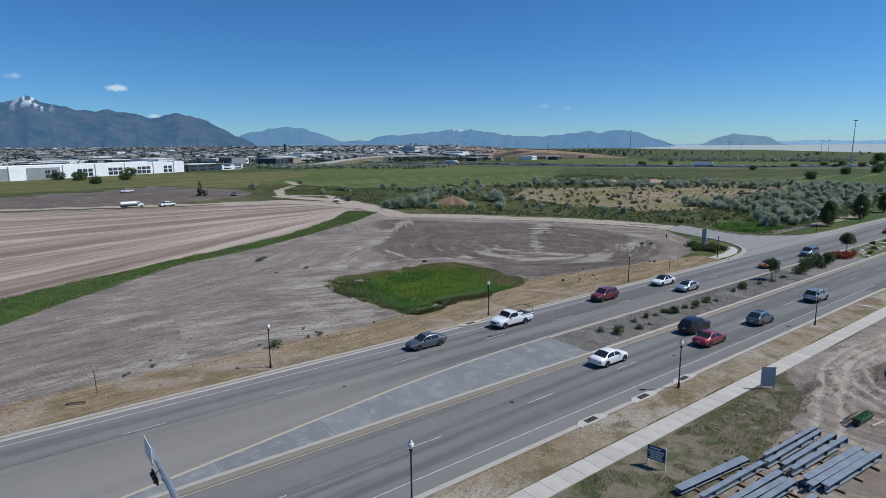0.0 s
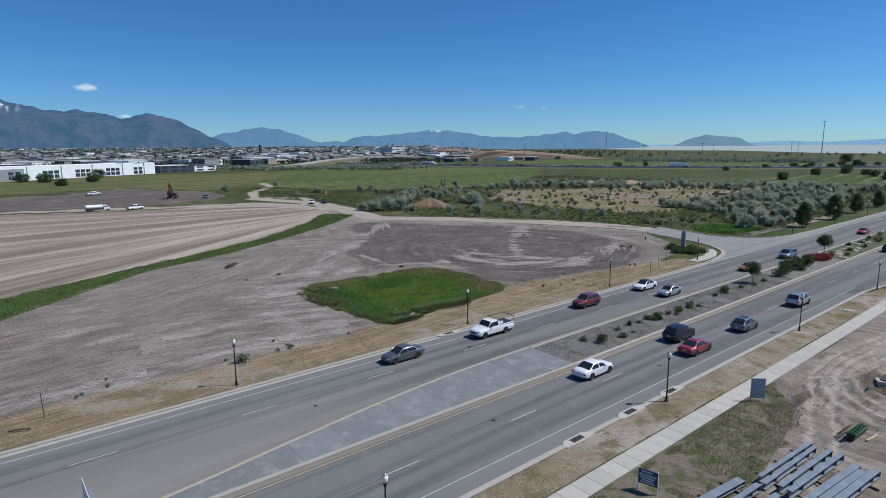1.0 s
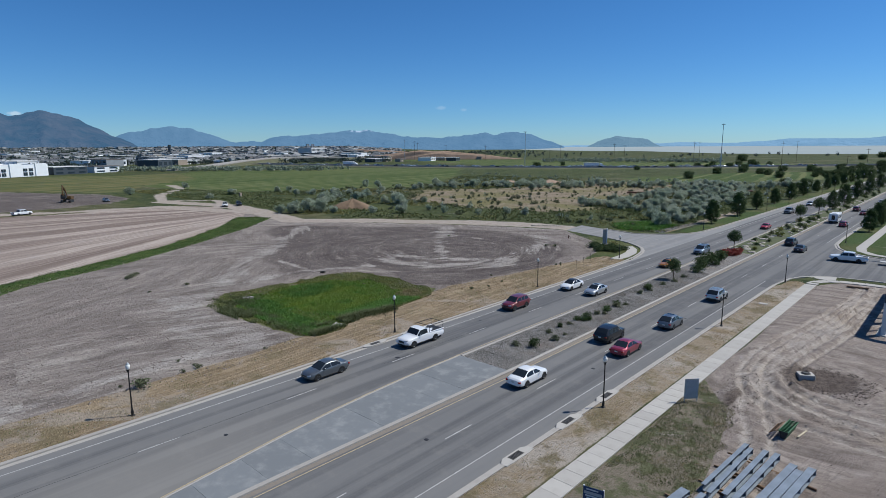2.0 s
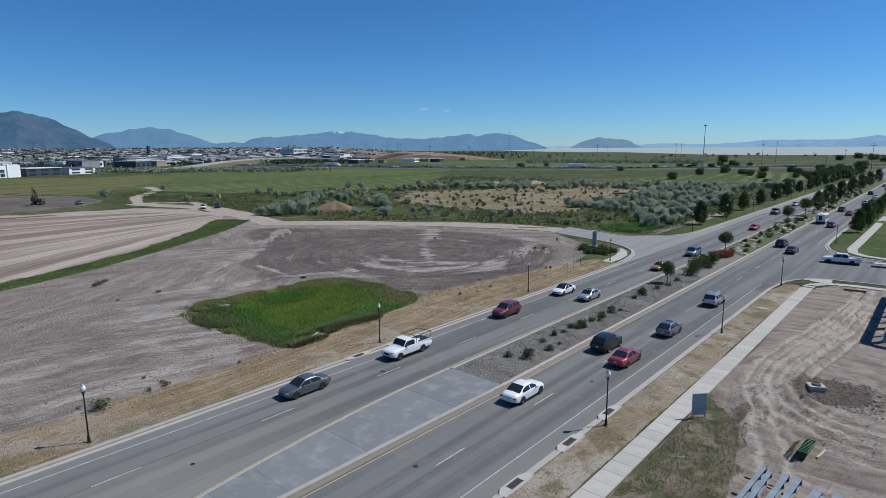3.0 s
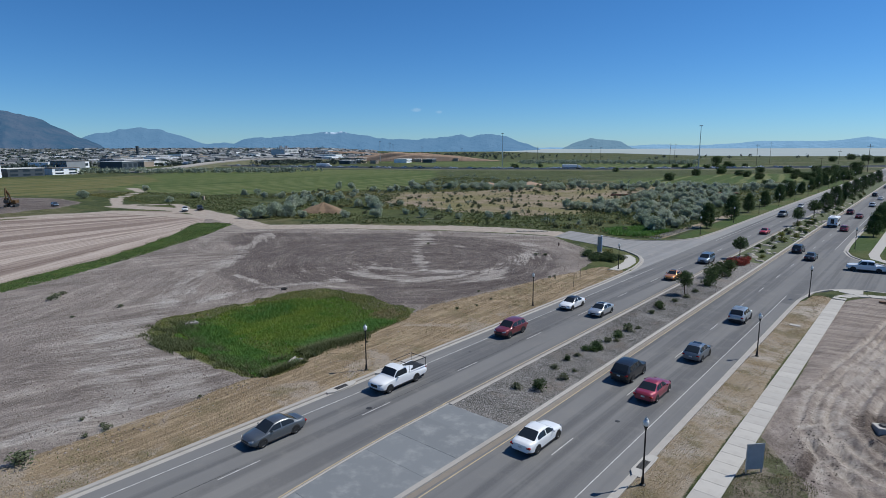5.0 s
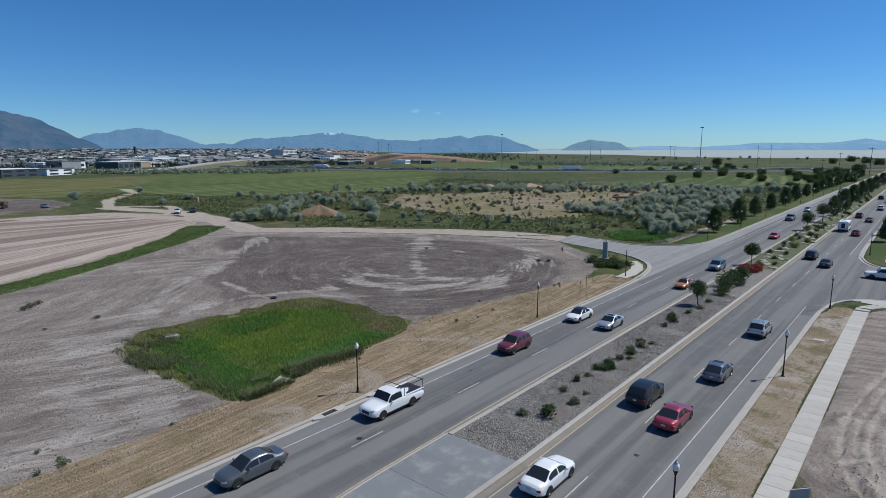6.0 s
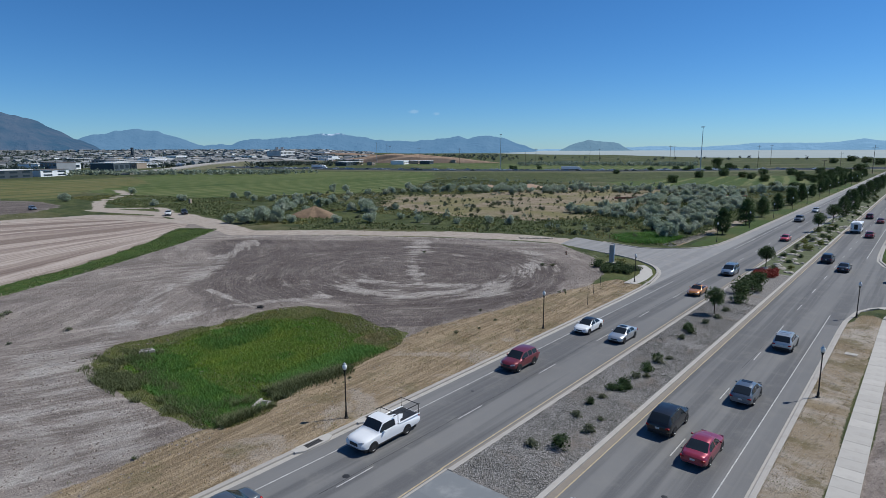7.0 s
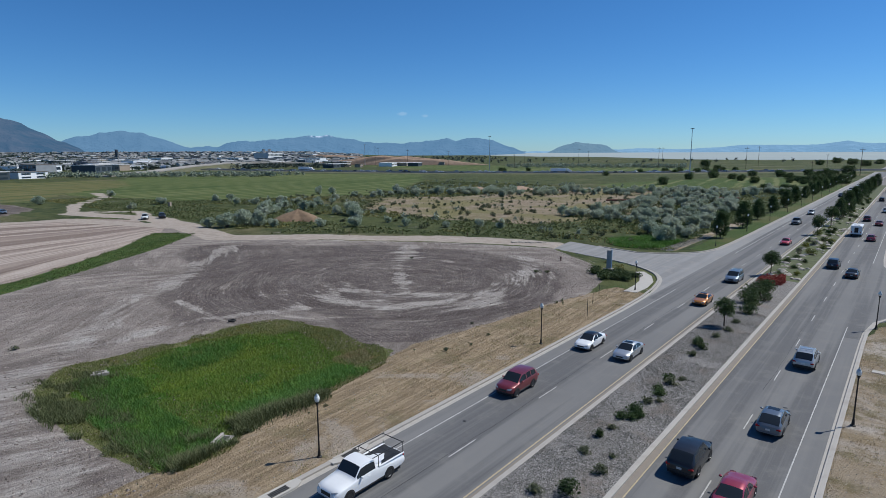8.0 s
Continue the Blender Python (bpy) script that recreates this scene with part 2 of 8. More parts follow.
    def swept(cx, cy, pull=1.0):
        """Distance from a turning centre and the arc along it, slightly bent."""
        mv = N.new("ShaderNodeVectorMath")
        mv.operation = "MULTIPLY_ADD"
        mv.inputs[1].default_value = (pull, pull, 0)
        L.new(bent.outputs["Color"], mv.inputs[0])
        L.new(pos, mv.inputs[2])
        sep = N.new("ShaderNodeSeparateXYZ")
        L.new(mv.outputs[0], sep.inputs[0])
        dx, dy = maths(N, L, "SUBTRACT", sep.outputs[0], cx), maths(N, L, "SUBTRACT", sep.outputs[1], cy)
        rho = maths(N, L, "SQRT", maths(N, L, "ADD", maths(N, L, "MULTIPLY", dx, dx), maths(N, L, "MULTIPLY", dy, dy)))
        return rho, maths(N, L, "ARCTAN2", dy, dx)

    def grain(u, v, du, dv, detail=5, rough=0.7, seed=0.0):
        """Noise drawn out along v: du and dv are the sizes of its grain."""
        n = N.new("ShaderNodeTexNoise")
        n.inputs["Scale"].default_value, n.inputs["Detail"].default_value, n.inputs["Roughness"].default_value = 1.0, detail, rough
        both = N.new("ShaderNodeCombineXYZ")
        L.new(maths(N, L, "MULTIPLY", u, 1 / du), both.inputs[0])
        L.new(maths(N, L, "MULTIPLY", v, 1 / dv), both.inputs[1])
        both.inputs[2].default_value = seed
        L.new(both.outputs[0], n.inputs["Vector"])
        return n.outputs["Fac"]

    t1, h1 = passes(66, 0.62, 0.55, 17)
    t2, h2 = passes(121, 0.62, 0.55, 23)
    which = smooth(N, L, noise_tex(N, L, 0.032, 3, 0.5, pos, (1, 0.6, 1, 80)), 0.49, 0.51)
    tone, cleats = mixc(N, L, which, t1, t2), mixc(N, L, which, h1, h2)
    ridged = maths(N, L, "MULTIPLY", cleats, smooth(N, L, noise_tex(N, L, 0.07, 3, 0.6, pos), 0.44, 0.56))
    ra, ta = swept(30, -28, 9)
    rb, tb = swept(-62, 50, 7)
    rc, tc = swept(-150, -60, 9)
    near_b = smooth(N, L, rb, 38, 26)
    sel_c = maths(N, L, "MULTIPLY", smooth(N, L, noise_tex(N, L, 0.03, 3, 0.5, pos), 0.50, 0.53), 0.8)
    broad = mixc(N, L, near_b, mixc(N, L, sel_c, grain(ra, ta, 2.6, 0.16), grain(rc, tc, 2.4, 0.2)), grain(rb, tb, 2.2, 0.5))
    narrow = mixc(N, L, near_b, mixc(N, L, sel_c, grain(ra, ta, 0.42, 0.05, 4, 0.7, 5.0), grain(rc, tc, 0.42, 0.06, 4, 0.7, 5.0)), grain(rb, tb, 0.40, 0.3, 4, 0.7, 5.0))
    patch = noise_tex(N, L, 0.085, 6, 0.7, pos, None, 0.8)
    thin = maths(N, L, "MULTIPLY", smooth(N, L, narrow, 0.55, 0.61), smooth(N, L, patch, 0.38, 0.56))
    score = maths(N, L, "MULTIPLY", smooth(N, L, narrow, 0.46, 0.40), smooth(N, L, patch, 0.62, 0.44))
    worn = maths(N, L, "ADD", maths(N, L, "MULTIPLY_ADD", broad, 1.05, -0.21), maths(N, L, "ADD", maths(N, L, "MULTIPLY", patch, 0.35), maths(N, L, "MULTIPLY", tone, 0.05)))
    mottle = maths(N, L, "MULTIPLY_ADD", broad, 2.4, maths(N, L, "MULTIPLY_ADD", narrow, 1.2, -1.75))
    lot = ramp(N, L, worn, ((0.38, (0.140, 0.118, 0.111)), (0.48, (0.196, 0.169, 0.158)), (0.57, (0.243, 0.213, 0.199)), (0.68, (0.330, 0.298, 0.275))))
    lot = mixc(N, L, maths(N, L, "MULTIPLY", score, 0.7), lot, (0.120, 0.100, 0.094))
    lot = mixc(N, L, maths(N, L, "MULTIPLY", thin, 0.7), lot, (0.36, 0.328, 0.303))
    lot = mixc(N, L, maths(N, L, "MULTIPLY", smooth(N, L, grit, 0.52, 0.60), 0.42), lot, (0.128, 0.108, 0.101))
    lot = mixc(N, L, maths(N, L, "MULTIPLY", smooth(N, L, fine, 0.54, 0.62), 0.5), lot, (0.33, 0.302, 0.28))
    cols["lot"] = mixc(N, L, 1.0, lot, (1.01, 0.99, 0.94), "MULTIPLY")
    dk = ramp(N, L, worn, ((0.38, (0.074, 0.060, 0.057)), (0.50, (0.112, 0.093, 0.088)), (0.60, (0.152, 0.130, 0.122)), (0.70, (0.245, 0.216, 0.198))))
    dk = mixc(N, L, maths(N, L, "MULTIPLY", thin, 0.55), dk, (0.28, 0.25, 0.23))
    dk = mixc(N, L, maths(N, L, "MULTIPLY", score, 0.5), dk, (0.060, 0.049, 0.046))
    dk = mixc(N, L, maths(N, L, "MULTIPLY", smooth(N, L, grit, 0.52, 0.58), 0.5), dk, (0.070, 0.059, 0.056))
    dk = mixc(N, L, maths(N, L, "MULTIPLY", smooth(N, L, fine, 0.55, 0.63), 0.35), dk, (0.20, 0.178, 0.166))
    prints = maths(N, L, "MULTIPLY", maths(N, L, "SINE", maths(N, L, "MULTIPLY", rb, 7.4)), maths(N, L, "SINE", maths(N, L, "MULTIPLY_ADD", tb, 300, maths(N, L, "MULTIPLY", mid, 9))))
    dk = mixc(N, L, maths(N, L, "MULTIPLY", smooth(N, L, prints, 0.25, 0.6), maths(N, L, "MULTIPLY", smooth(N, L, clumps, 0.44, 0.56), 0.5)), dk, (0.235, 0.208, 0.196))
    cols["dark"] = mixc(N, L, 1.0, dk, (0.96, 0.94, 0.90), "MULTIPLY")
    pl_ = ramp(N, L, worn, ((0.38, (0.22, 0.192, 0.170)), (0.52, (0.315, 0.284, 0.255)), (0.64, (0.39, 0.357, 0.322))))
    pl_ = mixc(N, L, maths(N, L, "MULTIPLY", smooth(N, L, narrow, 0.46, 0.40), 0.6), pl_, (0.17, 0.146, 0.134))
    cols["pale"] = mixc(N, L, maths(N, L, "MULTIPLY", smooth(N, L, tread, 0.50, 0.55), 0.45), pl_, (0.20, 0.173, 0.158))
    rf, tf = swept(-168, 88, 5)
    fan, furrow, fine_f = grain(tf, rf, 0.075, 150, 3, 0.55), grain(tf, rf, 0.017, 90, 3, 0.6, 3.0), grain(tf, rf, 0.0065, 60, 3, 0.7, 7.0)
    til = ramp(N, L, fan, ((0.42, (0.195, 0.150, 0.126)), (0.50, (0.290, 0.232, 0.197)), (0.58, (0.450, 0.378, 0.326))))
    til = mixc(N, L, maths(N, L, "MULTIPLY", smooth(N, L, furrow, 0.52, 0.60), 0.5), til, (0.185, 0.143, 0.119))
    til = mixc(N, L, maths(N, L, "MULTIPLY", smooth(N, L, fine_f, 0.53, 0.60), 0.5), til, (0.150, 0.112, 0.093))
    til = mixc(N, L, maths(N, L, "MULTIPLY", smooth(N, L, fine_f, 0.46, 0.40), 0.4), til, (0.42, 0.35, 0.30))
    til = mixc(N, L, maths(N, L, "MULTIPLY", smooth(N, L, grit, 0.5, 0.62), 0.4), til, (0.19, 0.148, 0.124))
    cols["tilled"] = til
    cols["lush"] = mixc(N, L, smooth(N, L, mid, 0.45, 0.7), two(fine, (0.040, 0.078, 0.017), (0.074, 0.120, 0.028)), (0.105, 0.122, 0.037))
    cols["rim"] = mixc(N, L, smooth(N, L, fine, 0.48, 0.62), two(clumps, (0.085, 0.108, 0.032), (0.135, 0.135, 0.055)), (0.16, 0.145, 0.075))
    cols["lawn"] = mixc(N, L, smooth(N, L, big, 0.45, 0.6), two(fine, (0.038, 0.066, 0.017), (0.068, 0.098, 0.028)), (0.092, 0.098, 0.038))
    cut = noise_tex(N, L, 1.0, 5, 0.7, pos, (2.2, 0.10, 1, 4), 0.4)
    st = ramp(N, L, cut, ((0.36, (0.158, 0.117, 0.074)), (0.48, (0.242, 0.182, 0.116)), (0.60, (0.335, 0.259, 0.170))))
    st = mixc(N, L, maths(N, L, "MULTIPLY", smooth(N, L, patch, 0.54, 0.62), 0.75), st, (0.330, 0.282, 0.232))
    st = mixc(N, L, maths(N, L, "MULTIPLY", smooth(N, L, clumps, 0.50, 0.62), 0.65), st, (0.150, 0.124, 0.066))
    st = mixc(N, L, maths(N, L, "MULTIPLY", smooth(N, L, grit, 0.54, 0.62), 0.5), st, (0.150, 0.112, 0.072))
    st = mixc(N, L, maths(N, L, "MULTIPLY", smooth(N, L, fine, 0.56, 0.64), 0.4), st, (0.42, 0.335, 0.225))
    cols["straw"] = st
    du = ramp(N, L, patch, ((0.42, (0.245, 0.188, 0.115)), (0.50, (0.295, 0.238, 0.172)), (0.58, (0.365, 0.320, 0.270))))
    du = mixc(N, L, maths(N, L, "MULTIPLY", smooth(N, L, clumps, 0.50, 0.60), 0.8), du, (0.150, 0.122, 0.062))
    du = mixc(N, L, maths(N, L, "MULTIPLY", smooth(N, L, grit, 0.52, 0.62), 0.55), du, (0.155, 0.125, 0.092))
    cols["dusty"] = mixc(N, L, maths(N, L, "MULTIPLY", smooth(N, L, fine, 0.55, 0.64), 0.4), du, (0.41, 0.355, 0.29))
    pt = mixc(N, L, smooth(N, L, mid, 0.45, 0.58), (0.225, 0.185, 0.145), (0.108, 0.115, 0.058))
    cols["patchy"] = mixc(N, L, maths(N, L, "MULTIPLY", smooth(N, L, fine, 0.42, 0.66), 0.75), pt, (0.10, 0.095, 0.055))
    rs_, ts_ = swept(13.5, 20, 2.5)
    si = ramp(N, L, grain(rs_, ts_, 1.5, 0.55, 6, 0.72, 2.0), ((0.36, (0.165, 0.134, 0.116)), (0.50, (0.262, 0.219, 0.190)), (0.64, (0.365, 0.314, 0.275))))
    si = mixc(N, L, maths(N, L, "MULTIPLY", smooth(N, L, patch, 0.52, 0.62), 0.5), si, (0.215, 0.172, 0.145))
    si = mixc(N, L, maths(N, L, "MULTIPLY", smooth(N, L, grit, 0.50, 0.62), 0.5), si, (0.150, 0.122, 0.106))
    si = mixc(N, L, maths(N, L, "MULTIPLY", smooth(N, L, fine, 0.55, 0.66), 0.35), si, (0.38, 0.332, 0.29))
    cols["rut"] = two(grit, (0.31, 0.268, 0.232), (0.44, 0.39, 0.345))
    cols["dug"] = mixc(N, L, smooth(N, L, grit, 0.45, 0.6), (0.155, 0.124, 0.104), (0.082, 0.064, 0.054))
    cols["site"] = si
    mow = noise_tex(N, L, 1.0, 3, 0.5, pos, (0.004, 0.16, 1, 98), 0.2)
    rk, tk = swept(-2300, 60, 6)
    swath = maths(N, L, "MULTIPLY_ADD", maths(N, L, "SINE", maths(N, L, "MULTIPLY", rk, 0.62)), 0.15, mow)
    cols["crop"] = mixc(N, L, maths(N, L, "MULTIPLY", smooth(N, L, swath, 0.5, 0.62), 0.8), two(huge, (0.046, 0.077, 0.020), (0.074, 0.098, 0.030)), (0.150, 0.158, 0.066))
    cols["hay"] = mixc(N, L, smooth(N, L, mow, 0.44, 0.58), two(big, (0.110, 0.107, 0.040), (0.155, 0.141, 0.060)), (0.074, 0.092, 0.034))
    ba = two(clumps, (0.165, 0.135, 0.088), (0.285, 0.225, 0.165))
    ba = mixc(N, L, maths(N, L, "MULTIPLY", smooth(N, L, big, 0.42, 0.6), 0.8), ba, (0.15, 0.14, 0.055))
    cols["bare"] = mixc(N, L, smooth(N, L, fine, 0.55, 0.75), ba, (0.085, 0.085, 0.05))
    cols["track"] = two(mid, (0.30, 0.252, 0.212), (0.40, 0.345, 0.295))
    edge = maths(N, L, "ADD", maths(N, L, "MULTIPLY", mid, 0.55), maths(N, L, "MULTIPLY", fine, 0.45))
    for z in ZONES:
        at = N.new("ShaderNodeAttribute")
        at.attribute_name = z
        w = maths(N, L, "ADD", at.outputs["Fac"], maths(N, L, "MULTIPLY_ADD", edge, 1.1, -0.55))
        if z in ("dark", "pale", "rut"):
            w = maths(N, L, "ADD", w, mottle)
        if z == "lot":
            graded = at.outputs["Fac"]
        c = mixc(N, L, smooth(N, L, w, *((0.34, 0.74) if z in ("dark", "pale", "rut") else (0.40, 0.60))), c, cols[z])
    L.new(c, b.inputs["Base Color"])
    h = maths(N, L, "ADD", maths(N, L, "MULTIPLY", fine, 0.5), maths(N, L, "ADD", maths(N, L, "MULTIPLY", rows, 0.8), maths(N, L, "MULTIPLY", swirl, 1.0)))
    h = maths(N, L, "ADD", h, maths(N, L, "MULTIPLY", graded, maths(N, L, "ADD", maths(N, L, "MULTIPLY", ridged, 0.05), maths(N, L, "MULTIPLY", narrow, 0.55))))
    bump(N, L, b, h, 0.9, 0.35)
    return m


def mat_glass(name, col=(0.02, 0.025, 0.03)):
    m, N, L, b = shader(name, 0.10, 0, 0.35)
    b.inputs["Base Color"].default_value = rgb(col)
    b.inputs["Coat Weight"].default_value = 0.0
    return m


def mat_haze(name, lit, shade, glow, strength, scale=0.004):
    """Distant land or water: air haze painted as emission, over mottled lit and shaded tones."""
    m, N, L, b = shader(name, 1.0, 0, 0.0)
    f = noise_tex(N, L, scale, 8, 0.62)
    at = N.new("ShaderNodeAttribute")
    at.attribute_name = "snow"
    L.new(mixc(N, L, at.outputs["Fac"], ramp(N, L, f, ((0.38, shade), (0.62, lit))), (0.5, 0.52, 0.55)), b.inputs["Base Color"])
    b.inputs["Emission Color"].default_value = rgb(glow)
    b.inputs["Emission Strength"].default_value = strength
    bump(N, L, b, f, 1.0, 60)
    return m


ASPHALT, SHOULDER, GROUND, GRAVEL = mat_asphalt("asphalt"), mat_asphalt("dusty_asphalt", 1.10, (0.20, 0.188, 0.17)), mat_ground(), mat_gravel()
CONCRETE = mat_concrete("kerb_concrete", (0.37, 0.345, 0.315))
DUSTY = mat_concrete("dusty_gutter", (0.225, 0.195, 0.165), (0.16, 0.145, 0.13), 0.5, 1.4)
PAVING = mat_concrete("pavement_concrete", (0.43, 0.405, 0.37), (0.29, 0.265, 0.235), 0.35)
SLAB_GREY = mat_concrete("median_concrete", (0.178, 0.188, 0.196), (0.30, 0.305, 0.302), 0.7, 0.75)
WHITE_LINE = mat_plain("road_paint_white", (0.43, 0.42, 0.405), 0.7, 0, 0.35, 1.5)
YELLOW_LINE = mat_plain("road_paint_yellow", (0.41, 0.33, 0.21), 0.7, 0, 0.25, 3)
BLACK_METAL = mat_plain("black_painted_metal", (0.018, 0.017, 0.016), 0.5, 0.2, 0.2, 4)
GALV = mat_plain("galvanised_steel", (0.42, 0.45, 0.47), 0.45, 0.7, 0.15, 5)
IRON = mat_plain("cast_iron", (0.085, 0.08, 0.075), 0.7, 0.3, 0.3, 8)
LANTERN = mat_plain("lantern_acrylic", (0.72, 0.72, 0.68), 0.25, 0, 0.05, 4, bumpy=0)
STEEL_BLUE = mat_plain("primed_steel", (0.215, 0.25, 0.29), 0.5, 0.25, 0.18, 1.5, 25)
TIMBER = mat_plain("weathered_timber", (0.20, 0.125, 0.075), 0.85, 0, 0.3, 5)
GREEN_STEEL = mat_plain("green_painted_steel", (0.055, 0.150, 0.065), 0.55, 0.1, 0.2, 3)
TYRE = mat_plain("tyre_rubber", (0.018, 0.018, 0.018), 0.85, 0, 0.2, 10)
ALLOY = mat_plain("alloy_rim", (0.45, 0.45, 0.46), 0.35, 0.8, 0.1, 10)
TRIM = mat_plain("dark_plastic_trim", (0.025, 0.025, 0.026), 0.6, 0, 0.2, 10)
CAR_GLASS = mat_glass("tinted_car_glass")
WINDOW_GLASS = mat_glass("window_glass", (0.03, 0.045, 0.06))
LAMP_GLASS = mat_plain("headlight_lens", (0.62, 0.63, 0.65), 0.15, 0.2, 0.05, 10, bumpy=0)
RED_LENS = mat_plain("tail_light_lens", (0.32, 0.012, 0.012), 0.2, 0, 0.1, 10, bumpy=0)
PLATE = mat_plain("number_plate", (0.55, 0.55, 0.53), 0.5, 0, 0.1, 10)
BARK = mat_plain("bark", (0.095, 0.075, 0.058), 0.95, 0, 0.35, 12, 60, 0.6)
LEAF_TREE = mat_leaf("tree_leaf", (0.028, 0.058, 0.020), (0.088, 0.134, 0.045))
LEAF_DARK = mat_leaf("dark_hedge_leaf", (0.026, 0.050, 0.016), (0.078, 0.112, 0.038))
LEAF_OLIVE = mat_leaf("silver_olive_leaf", (0.21, 0.25, 0.18), (0.55, 0.60, 0.48), through=0.35)
OLIVE_FAR = mat_leaf("far_olive_leaf", (0.15, 0.18, 0.13), (0.36, 0.40, 0.32))
LEAF_SAGE = mat_leaf("sage_leaf", (0.065, 0.082, 0.042), (0.165, 0.18, 0.105))
LEAF_LIME = mat_leaf("lime_shrub_leaf", (0.10, 0.12, 0.02), (0.20, 0.21, 0.045))
LEAF_RED = mat_leaf("red_shrub_leaf", (0.16, 0.022, 0.02), (0.34, 0.075, 0.055))
BLADE_GREEN = mat_leaf("tall_grass_blade", (0.070, 0.145, 0.017), (0.180, 0.285, 0.043), patches=(((0.62, 0.88, 0.75), 0.30, 0.50, 0.60), ((1.30, 1.10, 0.9), 0.16, 0.50, 0.62)))
BLADE_DEEP = mat_leaf("deep_green_blade", (0.034, 0.104, 0.018), (0.105, 0.222, 0.042), patches=(((1.35, 1.2, 1.1), 0.5, 0.5, 0.62),))
BLADE_LIME = mat_leaf("yellow_green_blade", (0.095, 0.165, 0.02), (0.205, 0.285, 0.045))
BLADE_OLIVE = mat_leaf("olive_grass_blade", (0.098, 0.122, 0.034), (0.215, 0.232, 0.082), patches=(((1.35, 1.1, 1.0), 0.4, 0.5, 0.62), ((0.7, 0.85, 0.75), 0.2, 0.52, 0.62)))
BLADE_STRIP = mat_leaf("weed_blade", (0.034, 0.060, 0.018), (0.094, 0.125, 0.040), patches=(((1.5, 1.25, 1.1), 0.25, 0.52, 0.64), ((0.65, 0.8, 0.7), 0.4, 0.5, 0.6)))
# Far tree leaves: bluish air haze is mixed into the green.
LEAF_FAR_HAZE = mat_leaf("far_tree_leaf_haze", (0.045, 0.066, 0.056), (0.095, 0.118, 0.100))
TUFT = mat_leaf("field_tuft", (0.080, 0.112, 0.034), (0.235, 0.245, 0.120), patches=(((1.5, 1.25, 1.1), 0.03, 0.5, 0.6),))
ROOFS = mat_leaf("far_roofs", (0.085, 0.088, 0.098), (0.29, 0.29, 0.295), through=0.0)
HOUSES = mat_leaf("far_houses", (0.07, 0.08, 0.092), (0.36, 0.38, 0.405), through=0.0)
BLADE_DARK = mat_leaf("rush_blade", (0.070, 0.092, 0.036), (0.175, 0.180, 0.085))
BLADE_DRY = mat_leaf("dry_grass_blade", (0.22, 0.168, 0.098), (0.43, 0.345, 0.215), patches=(((0.66, 0.64, 0.6), 0.6, 0.50, 0.60), ((1.2, 1.12, 1.0), 0.25, 0.52, 0.6)))
BLADE_MIX = mat_leaf("half_dry_grass_blade", (0.085, 0.108, 0.045), (0.25, 0.238, 0.130), patches=(((0.55, 0.68, 0.5), 0.45, 0.50, 0.60), ((1.35, 1.15, 1.05), 0.8, 0.52, 0.62)))
PEBBLE = mat_leaf("loose_stone", (0.13, 0.118, 0.108), (0.40, 0.375, 0.345))
GRAVEL_STONE = mat_leaf("median_gravel_stone", (0.095, 0.088, 0.082), (0.30, 0.278, 0.258))
CLOD = mat_leaf("dirt_clod", (0.135, 0.112, 0.1), (0.33, 0.285, 0.255))
STONE = mat_concrete("pale_boulder", (0.40, 0.36, 0.31), (0.2, 0.17, 0.14), 0.5, 2.5)
WALL_WHITE = mat_plain("white_tilt_up_wall", (0.78, 0.80, 0.82), 0.8, 0, 0.05, 0.2, 2, 0)
WALL_GREY = mat_plain("grey_wall", (0.26, 0.28, 0.30), 0.8, 0, 0.12, 0.2, 2, 0)
WALL_PALE = mat_plain("pale_grey_wall", (0.52, 0.54, 0.55), 0.8, 0, 0.1, 0.2, 2, 0)
WALL_DARK = mat_plain("dark_cladding", (0.055, 0.07, 0.085), 0.6, 0, 0.15, 0.2, 2, 0)
BANK = mat_plain("rough_grass_bank", (0.115, 0.115, 0.062), 0.95, 0, 0.35, 0.12, 2, 0.3)
WALL_TAN = mat_plain("tan_wall", (0.33, 0.27, 0.215), 0.8, 0, 0.12, 0.2, 2, 0)
ROOF_PALE = mat_plain("pale_roof_membrane", (0.60, 0.60, 0.59), 0.8, 0, 0.08, 0.2, 2, 0)
ROOF_DARK = mat_plain("dark_roof_shingle", (0.14, 0.125, 0.115), 0.9, 0, 0.2, 0.3, 2, 0)
# The lake's pale brightness is painted in as a weak emission.
WATER = mat_haze("lake_water_glow", (0.22, 0.25, 0.26), (0.18, 0.21, 0.23), (0.50, 0.57, 0.58), 0.30, 0.0006)
# Blue glow on these ranges is painted air haze; lit and shade tones imitate gullies.
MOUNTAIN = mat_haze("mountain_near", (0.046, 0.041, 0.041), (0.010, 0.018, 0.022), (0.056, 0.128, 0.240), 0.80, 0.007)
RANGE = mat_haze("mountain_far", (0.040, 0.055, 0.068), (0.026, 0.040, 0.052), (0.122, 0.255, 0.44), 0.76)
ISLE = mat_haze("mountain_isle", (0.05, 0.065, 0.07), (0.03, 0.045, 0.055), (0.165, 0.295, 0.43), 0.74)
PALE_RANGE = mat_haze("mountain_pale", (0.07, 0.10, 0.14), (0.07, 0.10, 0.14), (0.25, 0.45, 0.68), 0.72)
SAND = mat_plain("sandy_soil", (0.34, 0.235, 0.165), 0.95, 0, 0.25, 0.15, 2, 0.3)
MOUND_SOIL = mat_plain("brown_soil", (0.20, 0.135, 0.085), 0.95, 0, 0.3, 0.8, 8, 0.6)
